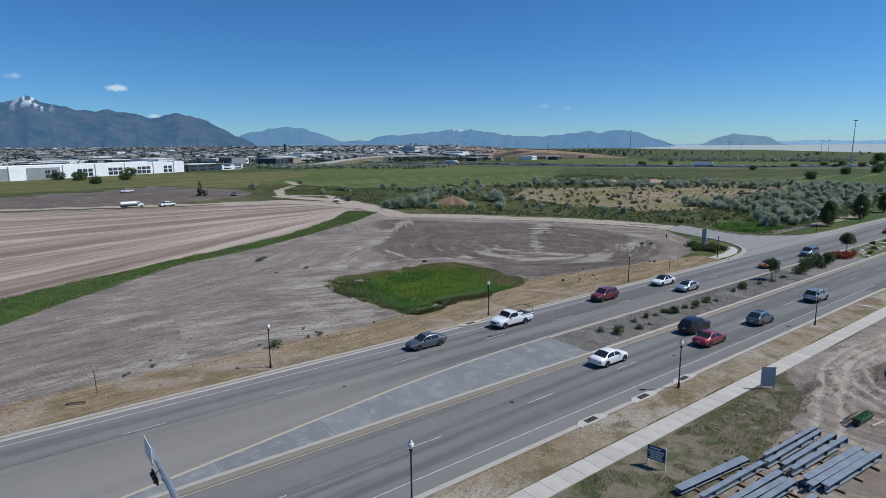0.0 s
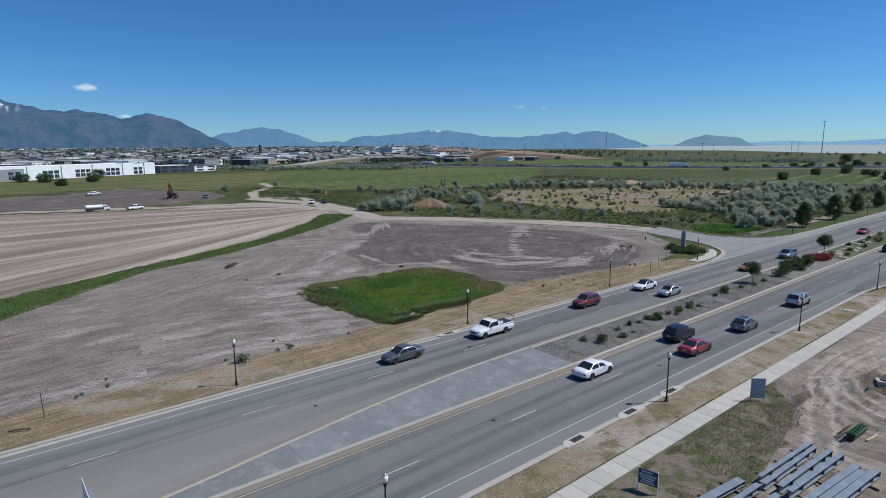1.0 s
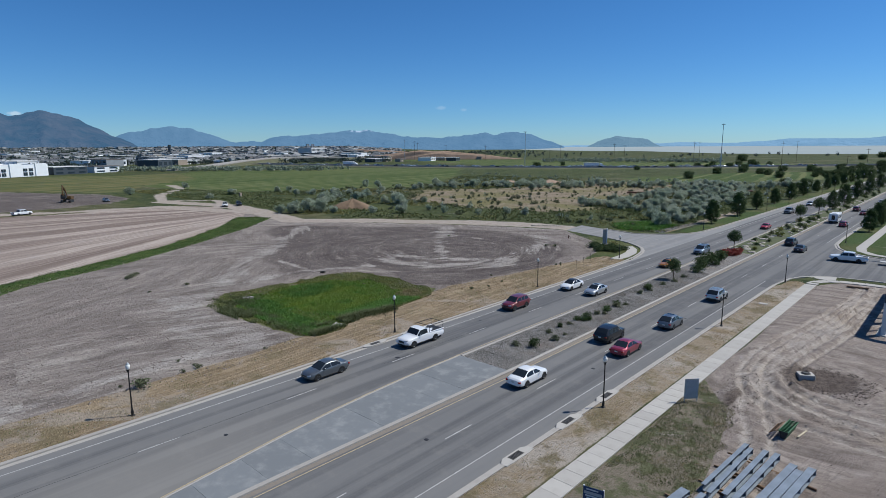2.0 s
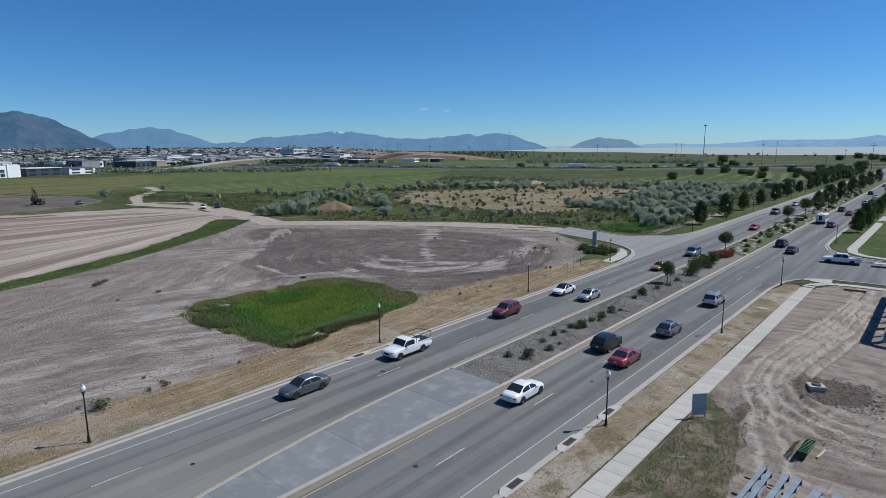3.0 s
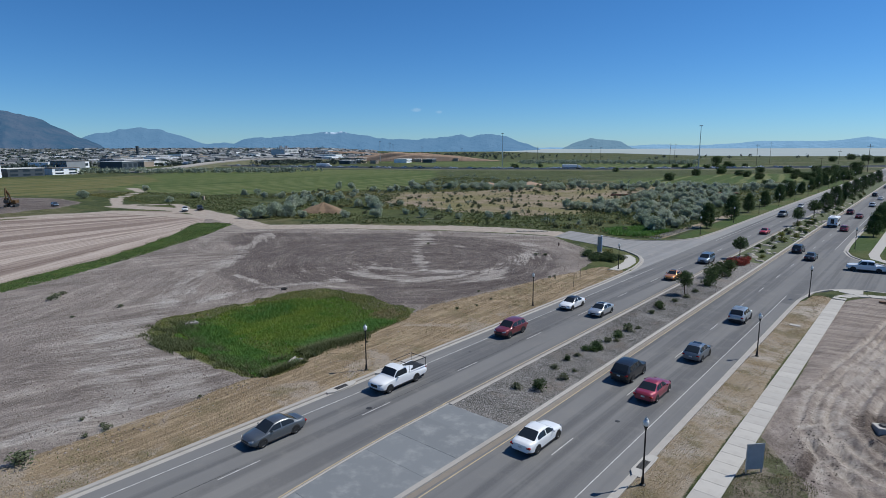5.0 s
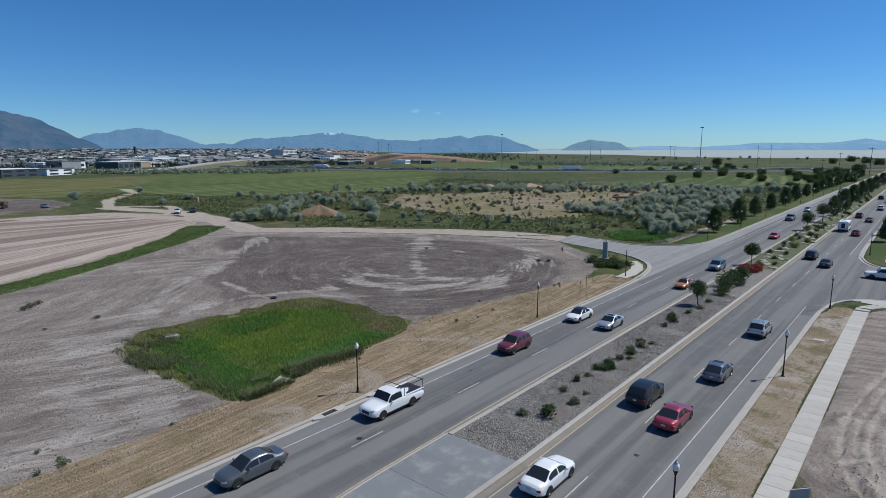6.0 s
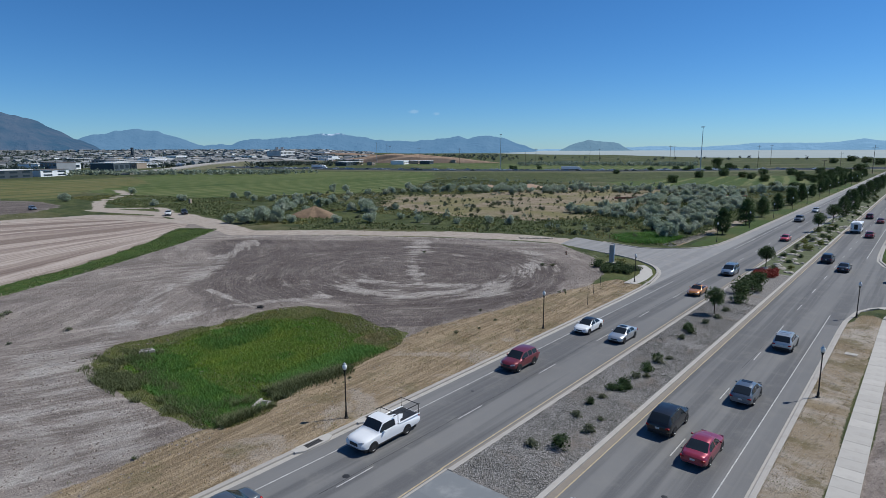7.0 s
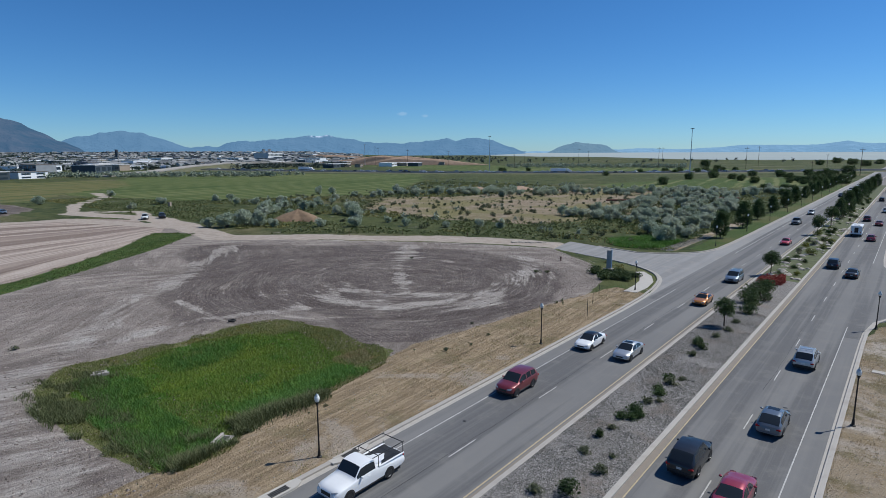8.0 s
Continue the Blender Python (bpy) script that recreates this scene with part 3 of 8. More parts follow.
WET_SOIL = mat_plain("dug_soil", (0.105, 0.086, 0.074), 0.95, 0, 0.3, 1.2, 12, 0.7)
BLUE_SIGN = mat_plain("blue_sign_face", (0.025, 0.055, 0.135), 0.5, 0, 0.1, 3)
SIGN_WHITE = mat_plain("white_sign_face", (0.62, 0.63, 0.64), 0.5, 0, 0.08, 3)
SIGN_BACK = mat_plain("grey_sign_back", (0.36, 0.41, 0.46), 0.5, 0.3, 0.1, 2)
YELLOW_PLANT = mat_plain("yellow_plant_paint", (0.13, 0.075, 0.03), 0.5, 0.1, 0.2, 2)
WHITE_PAINT = mat_plain("white_enamel", (0.75, 0.76, 0.77), 0.35, 0, 0.05, 3, bumpy=0)


# ---- shape tools ----
class Shape:
    """Vertices and faces of one mesh in the making."""

    def __init__(self):
        self.v, self.f = [], []

    def add(self, verts, faces):
        n = len(self.v)
        self.v.extend(tuple(p) for p in verts)
        self.f.extend(tuple(i + n for i in f) for f in faces)
        return self

    def box(self, x0, y0, z0, x1, y1, z1):
        return self.add([(x0, y0, z0), (x1, y0, z0), (x1, y1, z0), (x0, y1, z0), (x0, y0, z1), (x1, y0, z1), (x1, y1, z1), (x0, y1, z1)],
                        [(0, 3, 2, 1), (4, 5, 6, 7), (0, 1, 5, 4), (1, 2, 6, 5), (2, 3, 7, 6), (3, 0, 4, 7)])

    def soft_box(self, x0, y0, z0, x1, y1, z1, r):
        """A box with chamfered edges all round."""
        rings = []
        for z, q in ((z0, r), (z0 + r, 0), (z1 - r, 0), (z1, r)):
            a, b, c, d = x0 + q, x1 - q, y0 + q, y1 - q
            rings.append([(a + r, c, z), (b - r, c, z), (b, c + r, z), (b, d - r, z), (b - r, d, z), (a + r, d, z), (a, d - r, z), (a, c + r, z)])
        return self.loft(rings)

    def loft(self, rings, caps=True):
        n, base = len(rings[0]), len(self.v)
        for r in rings:
            self.v.extend(tuple(p) for p in r)
        for i in range(len(rings) - 1):
            for j in range(n):
                k = (j + 1) % n
                self.f.append((base + i * n + j, base + i * n + k, base + (i + 1) * n + k, base + (i + 1) * n + j))
        if caps:
            self.f.append(tuple(base + j for j in reversed(range(n))))
            self.f.append(tuple(base + (len(rings) - 1) * n + j for j in range(n)))
        return self

    def tube(self, path, radii, n=8, caps=True):
        path = [Vector(p) for p in path]
        rings = []
        for i, p in enumerate(path):
            d = (path[min(i + 1, len(path) - 1)] - path[max(i - 1, 0)]).normalized()
            a = d.cross(Vector((0, 0, 1)) if abs(d.z) < 0.95 else Vector((1, 0, 0))).normalized()
            b = d.cross(a)
            r = radii[i] if isinstance(radii, (list, tuple)) else radii
            rings.append([p + a * (r * math.cos(2 * math.pi * j / n)) - b * (r * math.sin(2 * math.pi * j / n)) for j in range(n)])
        return self.loft(rings, caps)

    def lathe(self, profile, n=12, x=0.0, y=0.0):
        return self.loft([[(x + r * math.cos(2 * math.pi * j / n), y + r * math.sin(2 * math.pi * j / n), z) for j in range(n)] for r, z in profile])

    def prism(self, pts, z0, z1):
        n = len(pts)
        return self.add([(x, y, z0) for x, y in pts] + [(x, y, z1) for x, y in pts],
                        [tuple(reversed(range(n))), tuple(range(n, 2 * n))] + [(i, (i + 1) % n, n + (i + 1) % n, n + i) for i in range(n)])

    def sweep(self, line, section):
        """Carry a section of (offset, height) along a line on the ground; offset counts to the left of the way."""
        rings = []
        for i, (x, y) in enumerate(line):
            a, b = Vector(line[max(i - 1, 0)]), Vector(line[min(i + 1, len(line) - 1)])
            d = (b - a).normalized()
            rings.append([(x - d.y * o, y + d.x * o, z) for o, z in section])
        return self.loft(rings)

    def mesh(self, name, mat, smooth_angle=None):
        me = bpy.data.meshes.new(name)
        me.from_pydata(self.v, [], self.f)
        me.materials.append(mat)
        if smooth_angle is not None:
            me.polygons.foreach_set("use_smooth", [True] * len(me.polygons))
            if smooth_angle < 180:
                me.set_sharp_from_angle(angle=radians(smooth_angle))
        me.update()
        return me


def thing(name, label, category, group="", kind="", m=None):
    ob = new(name)
    ob.empty_display_size = 0.2
    if m is not None:
        ob.matrix_basis = m
    return tagged(ob, label, category, group, kind)


def part(name, shape, mat, parent=None, label="", sharp=30, m=None):
    me = shape if isinstance(shape, bpy.types.Mesh) else shape.mesh(name, mat, sharp)
    ob = new(name, me)
    if parent is not None:
        ob.parent = parent
    if m is not None:
        ob.matrix_basis = m
    if label:
        ob["label"] = label
    return ob


def solid(name, shape, mat, label, category="", group="", kind="", sharp=30, m=None):
    return tagged(part(name, shape, mat, None, "", sharp, m), label, category, group, kind)


def vnoise(x, y, scale, seed=0):
    """Smooth value noise in 0..1 for arrays."""
    x, y = np.asarray(x, float) * scale, np.asarray(y, float) * scale
    xi, yi = np.floor(x).astype(np.int64), np.floor(y).astype(np.int64)
    fx, fy = x - xi, y - yi
    fx, fy = fx * fx * (3 - 2 * fx), fy * fy * (3 - 2 * fy)

    def h(a, b):
        n = (a * 374761393 + b * 668265263 + seed * 974634777) & 0x7FFFFFFF
        n = ((n ^ (n >> 13)) * 1274126177) & 0x7FFFFFFF
        return ((n ^ (n >> 16)) & 0xFFFF) / 65535.0

    return (h(xi, yi) * (1 - fx) + h(xi + 1, yi) * fx) * (1 - fy) + (h(xi, yi + 1) * (1 - fx) + h(xi + 1, yi + 1) * fx) * fy


def inside(poly, x, y):
    """Signed distance to a polygon for arrays, positive inside."""
    x, y = np.asarray(x, float), np.asarray(y, float)
    best, odd = np.full(x.shape, 1e9), np.zeros(x.shape, bool)
    for (ax, ay), (bx, by) in zip(poly, poly[1:] + poly[:1]):
        t = np.clip(((x - ax) * (bx - ax) + (y - ay) * (by - ay)) / ((bx - ax) ** 2 + (by - ay) ** 2), 0, 1)
        best = np.minimum(best, np.hypot(x - ax - t * (bx - ax), y - ay - t * (by - ay)))
        if ay != by:
            odd ^= ((ay > y) != (by > y)) & (x < (bx - ax) * (y - ay) / (by - ay) + ax)
    return np.where(odd, best, -best)


def along(line, x, y):
    """Distance to a line of points for arrays."""
    x, y = np.asarray(x, float), np.asarray(y, float)
    best = np.full(x.shape, 1e9)
    for (ax, ay), (bx, by) in zip(line, line[1:]):
        t = np.clip(((x - ax) * (bx - ax) + (y - ay) * (by - ay)) / ((bx - ax) ** 2 + (by - ay) ** 2), 0, 1)
        best = np.minimum(best, np.hypot(x - ax - t * (bx - ax), y - ay - t * (by - ay)))
    return best


def arc(cx, cy, r, a0, a1, n=12):
    return [(cx + r * math.cos(radians(a0 + (a1 - a0) * i / n)), cy + r * math.sin(radians(a0 + (a1 - a0) * i / n))) for i in range(n + 1)]


# ---- ground ----
POND = [(-57.4, -6.8), (-61.5, -2.8), (-60.5, 3), (-60, 9), (-61, 16), (-58.5, 21), (-50.5, 22), (-44, 20.5), (-39.5, 21), (-37.5, 17.5), (-36.6, 10), (-36.2, 2), (-34.0, -2.4), (-33.8, -5.4), (-35.2, -6.4), (-39, -7.1), (-46, -7.8), (-51, -8.0)]
STRIP = [(-70, -60), (-83.5, -43.6), (-100, -15), (-112, 7), (-131, 29), (-153, 48), (-143, 54), (-128, 38), (-110, 14), (-99, -3), (-90, -22), (-70, -43.5), (-52, -60)]
LOT = [(-31.5, -140), (-31.5, -20), (-33, -8), (-38, 12), (-38.5, 24), (-36, 40), (-34, 56), (-36, 66), (-44, 79), (-58, 90), (-81, 83), (-110, 66), (-126, 50), (-131, 40), (-112, 15), (-101, -2), (-92.5, -22), (-72, -43.5), (-10, -140)]
TILLED = [(-78, -47), (-98, -15), (-109, 7), (-128, 29), (-150, 48), (-160, 54), (-190, 58), (-212, 45), (-205, 12), (-225, -37), (-245, -140), (-20, -140)]
GRADED = [(-228, -60), (-300, -60), (-318, -7), (-345, 22), (-286, 51), (-254, 50), (-236, 36), (-228, 8)]
HAY = [(-475, -140), (-500, -48), (-519, 70), (-480, 172), (-392, 143), (-345, 90), (-290, 58), (-350, 26), (-332, -48), (-330, -140)]
CROP = [(-207, 186), (-250, 105), (-330, 85), (-420, 120), (-560, 230), (-480, 345), (-360, 395), (-280, 300)]
CROP_FAR = [(-330, 470), (-180, 560), (-120, 720), (-420, 800), (-700, 620)]
CROP_EAST = [(-120, 470), (-160, 330), (-110, 290), (-40, 420), (-38, 560)]
BARE = [(-190, 172), (-168, 196), (-150, 300), (-95, 285), (-60, 175), (-82, 125), (-120, 118), (-160, 128)]
SITE = [(4.1, -140), (4.1, -26), (9.5, -22), (10.2, -6), (8.2, 6), (4.4, 12), (4.1, 62), (8, 69), (60, 69), (140, 60), (140, -140)]
TRACK = [(-52, 96), (-66, 94), (-85, 87), (-112, 71), (-131, 54), (-160, 60), (-189, 64), (-226, 53)]
TRACK_THIN = [(-226, 53), (-262, 66), (-300, 92), (-330, 100)]
TRACK_LOOP = [(-186, 58), (-204, 68), (-215, 71), (-228, 58)]
TRACK_WEST = [(-160, 58), (-205, 45), (-214, 10), (-235, -40), (-262, -140)]
SIDE_WEST = [(-26.6, 60), (-27.4, 66), (-28.4, 70), (-30.2, 75.5), (-33.6, 80), (-38.5, 83.5), (-45, 86), (-58, 90.5), (-60, 102), (-50, 99), (-42, 96.5), (-35.5, 100), (-31.5, 105), (-29.8, 112), (-29.4, 125), (-29.4, 1500), (-26.6, 1500)]
SIDE_EAST = [(-1.5, 54), (-1.0, 59), (-0.2, 65), (2.2, 69.6), (5.5, 71.4), (10, 72), (70, 72), (70, 95.5), (12, 95.5), (7.5, 96.5), (3.5, 99.5), (0.6, 104.5), (-0.6, 110), (-0.9, 118), (-1.6, 118)]
ROAD_BOX = [(-26.95, -140), (-26.95, 1500), (-1.0, 1500), (-1.0, -140)]
WHEELS = (([(-134, 57), (-118.5, 50.7), (-102.6, 33.2), (-87.4, 18.6), (-81.5, 10.4), (-73.9, 4.6), (-67, 0), (-62.5, -6), (-57, -11), (-48, -15), (-39, -15)], 6.0), ([(-86, 75), (-77, 63.4), (-70.2, 54.7)], 6.0), ([(-70.2, 54.7), (-62, 46), (-54, 39)], 3.0),
          ([(-64, 31), (-56, 32.5), (-49.6, 36.5), (-44.6, 43), (-45, 50), (-47.3, 60), (-52.5, 72), (-58, 78)], 6.5), ([(-63, 37), (-55, 40), (-48, 44)], 6.0), ([(-78, 16.8), (-62.6, 15.4)], 1.6), ([(-131, 54), (-112, 66), (-88, 78), (-62, 88)], 5.0), ([(-36.5, -60), (-37, -30), (-39, -15)], 4.0), ([(-66, 0), (-66.5, 14), (-61, 25)], 3.0), ([(-62, -9), (-52, -13), (-43, -12), (-37, -12.5)], 9.0))
BASIN = [(-54.5, -4.6), (-57.4, -3), (-58.6, 0.5), (-59, 6), (-58, 15), (-54, 19.5), (-46, 17.6), (-41, 17), (-38, 11), (-37.6, 2), (-36, -3), (-37, -5), (-44, -6.2), (-48, -5.6)]
DEEP = ([(-51, -3.4), (-45.9, -1.8), (-41.2, -0.8), (-35.6, -1.4), (-34.8, -4.7), (-39.1, -5.9), (-44.7, -5.8)], [(-57.2, -3.4), (-54.2, 0.6), (-50.1, -0.2), (-52.6, -3.8)], [(-39.8, 3), (-42.6, 15.6), (-38.6, 14.6), (-37.6, 8.3), (-37.2, 2.6)], [(-57.6, 4.1), (-57.6, 9.9), (-56, 15.4), (-52.4, 8), (-53, 3.6)])
DARK = [(-126, 44), (-112, 56), (-92, 68), (-70, 76), (-48, 72), (-40, 58), (-39, 40), (-42, 26), (-60, 25), (-66, 12), (-84, 16), (-100, 28)]
LAWN_EAST = [(-0.8, 113), (1, 106), (5, 100), (12, 98), (70, 98), (70, 260), (-0.6, 420)]
LAWN_WEST = [(-29.6, 110), (-32, 106), (-34.6, 108), (-34.8, 420), (-29.6, 420)]
LAWN_CORNER = [(-28.2, 62), (-28.6, 70), (-31, 76.5), (-36, 81.5), (-42, 83.5), (-41, 76), (-35, 68), (-33, 60)]
VERGE_WEST = [(-27.2, -140), (-27.2, 62), (-33, 64), (-34.5, 56), (-36.5, 40), (-39, 24), (-38, 10), (-35.2, 0), (-35, -8), (-34, -20), (-33.8, -140)]
VERGE_EAST = [(-0.7, -140), (-0.7, 56), (0.5, 64), (2.8, 63), (2.6, 50), (2.6, -140)]


def bend(pts, n=10):
    """A smooth line through a few points."""
    out = []
    for i in range(len(pts) - 1):
        p0, p1, p2, p3 = (Vector(pts[min(max(j, 0), len(pts) - 1)]) for j in (i - 1, i, i + 1, i + 2))
        for k in range(n):
            t = k / n
            v = 0.5 * ((2 * p1) + (p2 - p0) * t + (2 * p0 - 5 * p1 + 4 * p2 - p3) * t * t + (3 * p1 - p0 - 3 * p2 + p3) * t ** 3)
            out.append((v.x, v.y))
    return out + [tuple(pts[-1])]


RUTS = [bend([(13.5 + (x - 13.5) * k, 21 + (y - 21) * k) for x, y in ((11, 66), (10.6, 52), (9.4, 40), (8, 31), (7.2, 22), (8, 15), (11, 10.6), (17, 8.4), (27, 8), (44, 9))]) for k in (0.60, 0.78, 0.95, 1.10)]
RUTS.append(bend([(7.5, 16), (9.5, 8), (11.5, 2), (13, -12), (13.5, -30)]))


def coords(lo, hi, step, far_lo, far_hi, extra=(), grow=1.07):
    mid = list(np.arange(lo, hi + step / 2, step))
    a, s = lo, step
    left = []
    while a > far_lo:
        s *= grow
        a -= s
        left.append(a)
    b, s = hi, step
    right = []
    while b < far_hi:
        s *= grow
        b += s
        right.append(b)
    return np.array(sorted(set(np.round(left + mid + right + list(extra), 3))))


def rise(x, y):
    """The valley floor climbs gently under the far town."""
    x, y = np.asarray(x, float), np.asarray(y, float)
    bearing = np.degrees(np.arctan2(14 - x, y + 36))
    return 0.0105 * np.clip(np.hypot(x - 14, y + 36) - 1250, 0, 2600) * np.clip((bearing - 45) / 7, 0, 1) * np.clip((118 - bearing) / 10, 0, 1)


def height(x, y):
    """Lie of the land outside the roads."""
    x, y = np.asarray(x, float), np.asarray(y, float)
    z = 0.10 + rise(x, y)
    near = np.clip(1 - np.maximum(np.abs(x + 50) - 140, np.abs(y - 20) - 140) / 80, 0, 1)
    z += near * (0.16 * (vnoise(x, y, 0.09, 3) - 0.5) + 0.10 * (vnoise(x, y, 0.5, 4) - 0.5)) * np.clip((np.abs(x + 14) - 15) / 4, 0, 1)
    z -= 0.75 * np.clip(inside(POND, x, y) / 5 + 0.1, 0, 1)
    site = np.clip(inside(SITE, x, y) / 3, 0, 1)
    rut = np.abs(vnoise(x + 6 * vnoise(x, y, 0.08, 9), y, 0.16, 7) - 0.5)
    z += site * (0.20 * (vnoise(x, y, 0.25, 5) - 0.45) + 0.12 * (vnoise(x, y, 0.9, 6) - 0.5) - 0.10 * np.clip(0.12 - rut, 0, 0.12) / 0.12)
    for mid_ in RUTS:
        d_ = np.full(x.shape, 9.0)
        near_site = site > 0
        d_[near_site] = np.abs(along(mid_, x[near_site], y[near_site]) - 0.85)
        z += 1.8 * site * (-0.10 * np.exp(-(d_ / 0.28) ** 2) + 0.07 * np.exp(-((d_ - 0.5) / 0.22) ** 2)) * (0.5 + vnoise(x, y, 0.6, 15))
    hole = np.hypot(x - 12.8, y - 18.2)
    z += 0.38 * np.exp(-((hole - 3.4) / 1.1) ** 2) * (0.4 + 1.0 * vnoise(x, y, 0.8, 8))
    z = np.where((x > 2.2) & (x < 4.5) & (y < 64) | (np.abs(y - 68) < 1.6) & (x > 3), np.minimum(z, 0.04), z)
    ridge = np.hypot((x - 7.4) / 0.9, (y - 10) / 7)
    z += 0.32 * np.exp(-ridge ** 2) * (0.3 + 1.2 * vnoise(x, y, 1.0, 12))
    return z


def build_ground():
    xs = coords(-150, 46, 0.8, -4700, 4700, [-28.3, -27.6, -27.45, -27.2, -0.8, -0.55, -0.3] + list(np.arange(4.4, 24, 0.8)) + list(np.arange(4.2, 14, 0.4)), 1.06)
    ys = coords(-80, 132, 0.8, -4700, 4700, np.arange(-24.4, 66, 0.8), 1.05)
    X, Y = np.meshgrid(xs, ys)
    Z = height(X, Y)
    road = np.maximum(np.maximum(inside(ROAD_BOX, X, Y), inside(SIDE_WEST, X, Y)), inside(SIDE_EAST, X, Y))
    Z = np.where(road > -0.28, -0.14, Z)
    n, k = len(xs), len(ys)
    idx = np.arange(n * k).reshape(k, n)
    faces = np.stack([idx[:-1, :-1], idx[:-1, 1:], idx[1:, 1:], idx[1:, :-1]], -1).reshape(-1, 4)
    me = bpy.data.meshes.new("ground")
    me.from_pydata(np.stack([X, Y, Z], -1).reshape(-1, 3).tolist(), [], faces.tolist())
    me.materials.append(GROUND)
    me.polygons.foreach_set("use_smooth", [True] * len(me.polygons))
    wob = 5.0 * (vnoise(X, Y, 0.11, 21) - 0.5)
    far = np.clip(np.hypot(X + 30, Y - 20) / 250, 0.3, 4)

    def zone(*polys, soft=1.2, shake=0.25):
        d = np.max([inside(p, X, Y) for p in polys], axis=0)
        return np.clip(0.5 + (d + shake * wob * far) / (2 * soft * far), 0, 1)

    pale = np.clip(0.78 - np.min([along(l_, X, Y) / (0.78 * w_) for l_, w_ in WHEELS], axis=0) + 0.7 * (vnoise(X, Y, 0.3, 41) - 0.5) + 0.04 * wob, 0, 0.85) * (inside(LOT, X, Y) > 0)
    tracks = np.min([along(TRACK, X, Y) - 4.2, along(TRACK_WEST, X, Y) - 3.4, along(TRACK_THIN, X, Y) - 2.2, along(TRACK_LOOP, X, Y) - 2.2], axis=0)
    w = {
        "lot": zone(LOT, GRADED, [(-124, 36), (-131, 40), (-150, 47), (-165, 55), (-160, 62), (-131, 58), (-112, 66)]), "dark": 0.75 * zone(GRADED, soft=2) + 0.62 * zone([(-57, 26), (-46, 19), (-39, 24), (-37, 36), (-36, 50), (-40, 58), (-42, 48), (-45, 36), (-52, 30)], soft=2.5, shake=0.8) + np.clip(zone(DARK, soft=9, shake=3.0) * 1.25 + 1.0 * (vnoise(X, Y, 0.045, 43) - 0.5) + 0.5 * (vnoise(X, Y, 0.14, 44) - 0.5), 0, 0.88) * np.clip(inside(DARK, X, Y) / 12 + 0.8, 0, 1), "pale": pale, "tilled": zone(TILLED), "lush": zone(POND, STRIP, shake=0.15), "lawn": zone(LAWN_EAST, LAWN_WEST, LAWN_CORNER, shake=0.15), "rim": zone(POND, shake=0.2) * (1 - zone(BASIN, soft=1.5, shake=0.4)),
        "patchy": zone([(4.2, -140), (4.2, 14), (5.2, 13), (8.8, 7), (10.8, -6), (10, -23), (9.4, -140)], soft=0.9, shake=0.35),
        "straw": zone(VERGE_WEST, soft=0.8, shake=0.35), "dusty": zone(VERGE_EAST, [(-36, 103), (-38.5, 104), (-38.6, 165), (-35.2, 165)], soft=0.8, shake=0.3), "site": zone(SITE, soft=0.9, shake=0.3), "crop": zone(CROP, CROP_FAR, CROP_EAST), "hay": zone(HAY),
        "rut": np.clip(0.75 - np.min([np.abs(along(m_, X, Y) - 0.85) for m_ in RUTS], axis=0) / 0.8, 0, 0.75) * (inside(SITE, X, Y) > 0),
        "dug": np.clip(1.15 - np.hypot(X - 12.9, Y - 18.4) / 4.6 + 0.06 * wob, 0, 1) + np.clip(0.9 - np.hypot((X - 7.6) / 1.2, (Y - 9) / 5.5), 0, 1),
        "bare": zone(BARE, soft=4, shake=1.5), "track": np.clip(0.5 - (tracks + 0.3 * wob) / 2.5, 0, 1)}
    for z in ZONES:
        at = me.attributes.new(z, "FLOAT", "POINT")
        at.data.foreach_set("value", w[z].reshape(-1).astype(np.float32))
    me.update()
    return tagged(new("ground", me), "bare dirt lots, grass and fields to the horizon", "ground", kind="structure")


build_ground()


# ---- roads, kerbs, markings ----
def flat(poly, z0, z1):
    return Shape().prism(poly, z0, z1)


road = tagged(part("road", Shape().box(-27.0, -140, -0.3, -1.1, 1500, 0.0), ASPHALT), "worn grey asphalt dual carriageway with faded markings", "road", kind="structure")
tagged(part("side_road_west", flat(SIDE_WEST, -0.3, 0.004), mat_asphalt("dirt_covered_asphalt", 1.75, (0.40, 0.35, 0.30))), "pale dusty asphalt side street running into a dirt track", "road", kind="structure")
tagged(part("side_road_east", flat(SIDE_EAST, -0.3, 0.004), ASPHALT), "asphalt side street mouth with curved kerbs", "road", kind="structure")

SHOULDER_PAN = [(-0.24, -0.25), (-0.24, 0.008), (-0.03, 0.004), (-0.03, -0.25)]
KERB = [(-0.02, -0.25), (-0.02, 0.12), (0.0, 0.145), (0.13, 0.15), (0.34, 0.15), (0.36, 0.13), (0.36, -0.25)]
GUTTER = [(-0.46, -0.25), (-0.46, 0.008), (-0.03, 0.004), (-0.03, -0.25)]


def kerb(line, label, gutter=True, pan=None):
    """Kerb along the line, its back to the left of the way; pan of concrete on the road side."""
    ob = tagged(part("kerb", Shape().sweep(line, KERB), CONCRETE, sharp=20), label, "kerb", kind="structure")
    if gutter:
        part("gutter_pan", Shape().sweep(line, GUTTER), pan or CONCRETE, ob)
    return ob


def steps(y0, y1, x, n=2):
    return [(x, y0 + (y1 - y0) * i / n) for i in range(n + 1)]


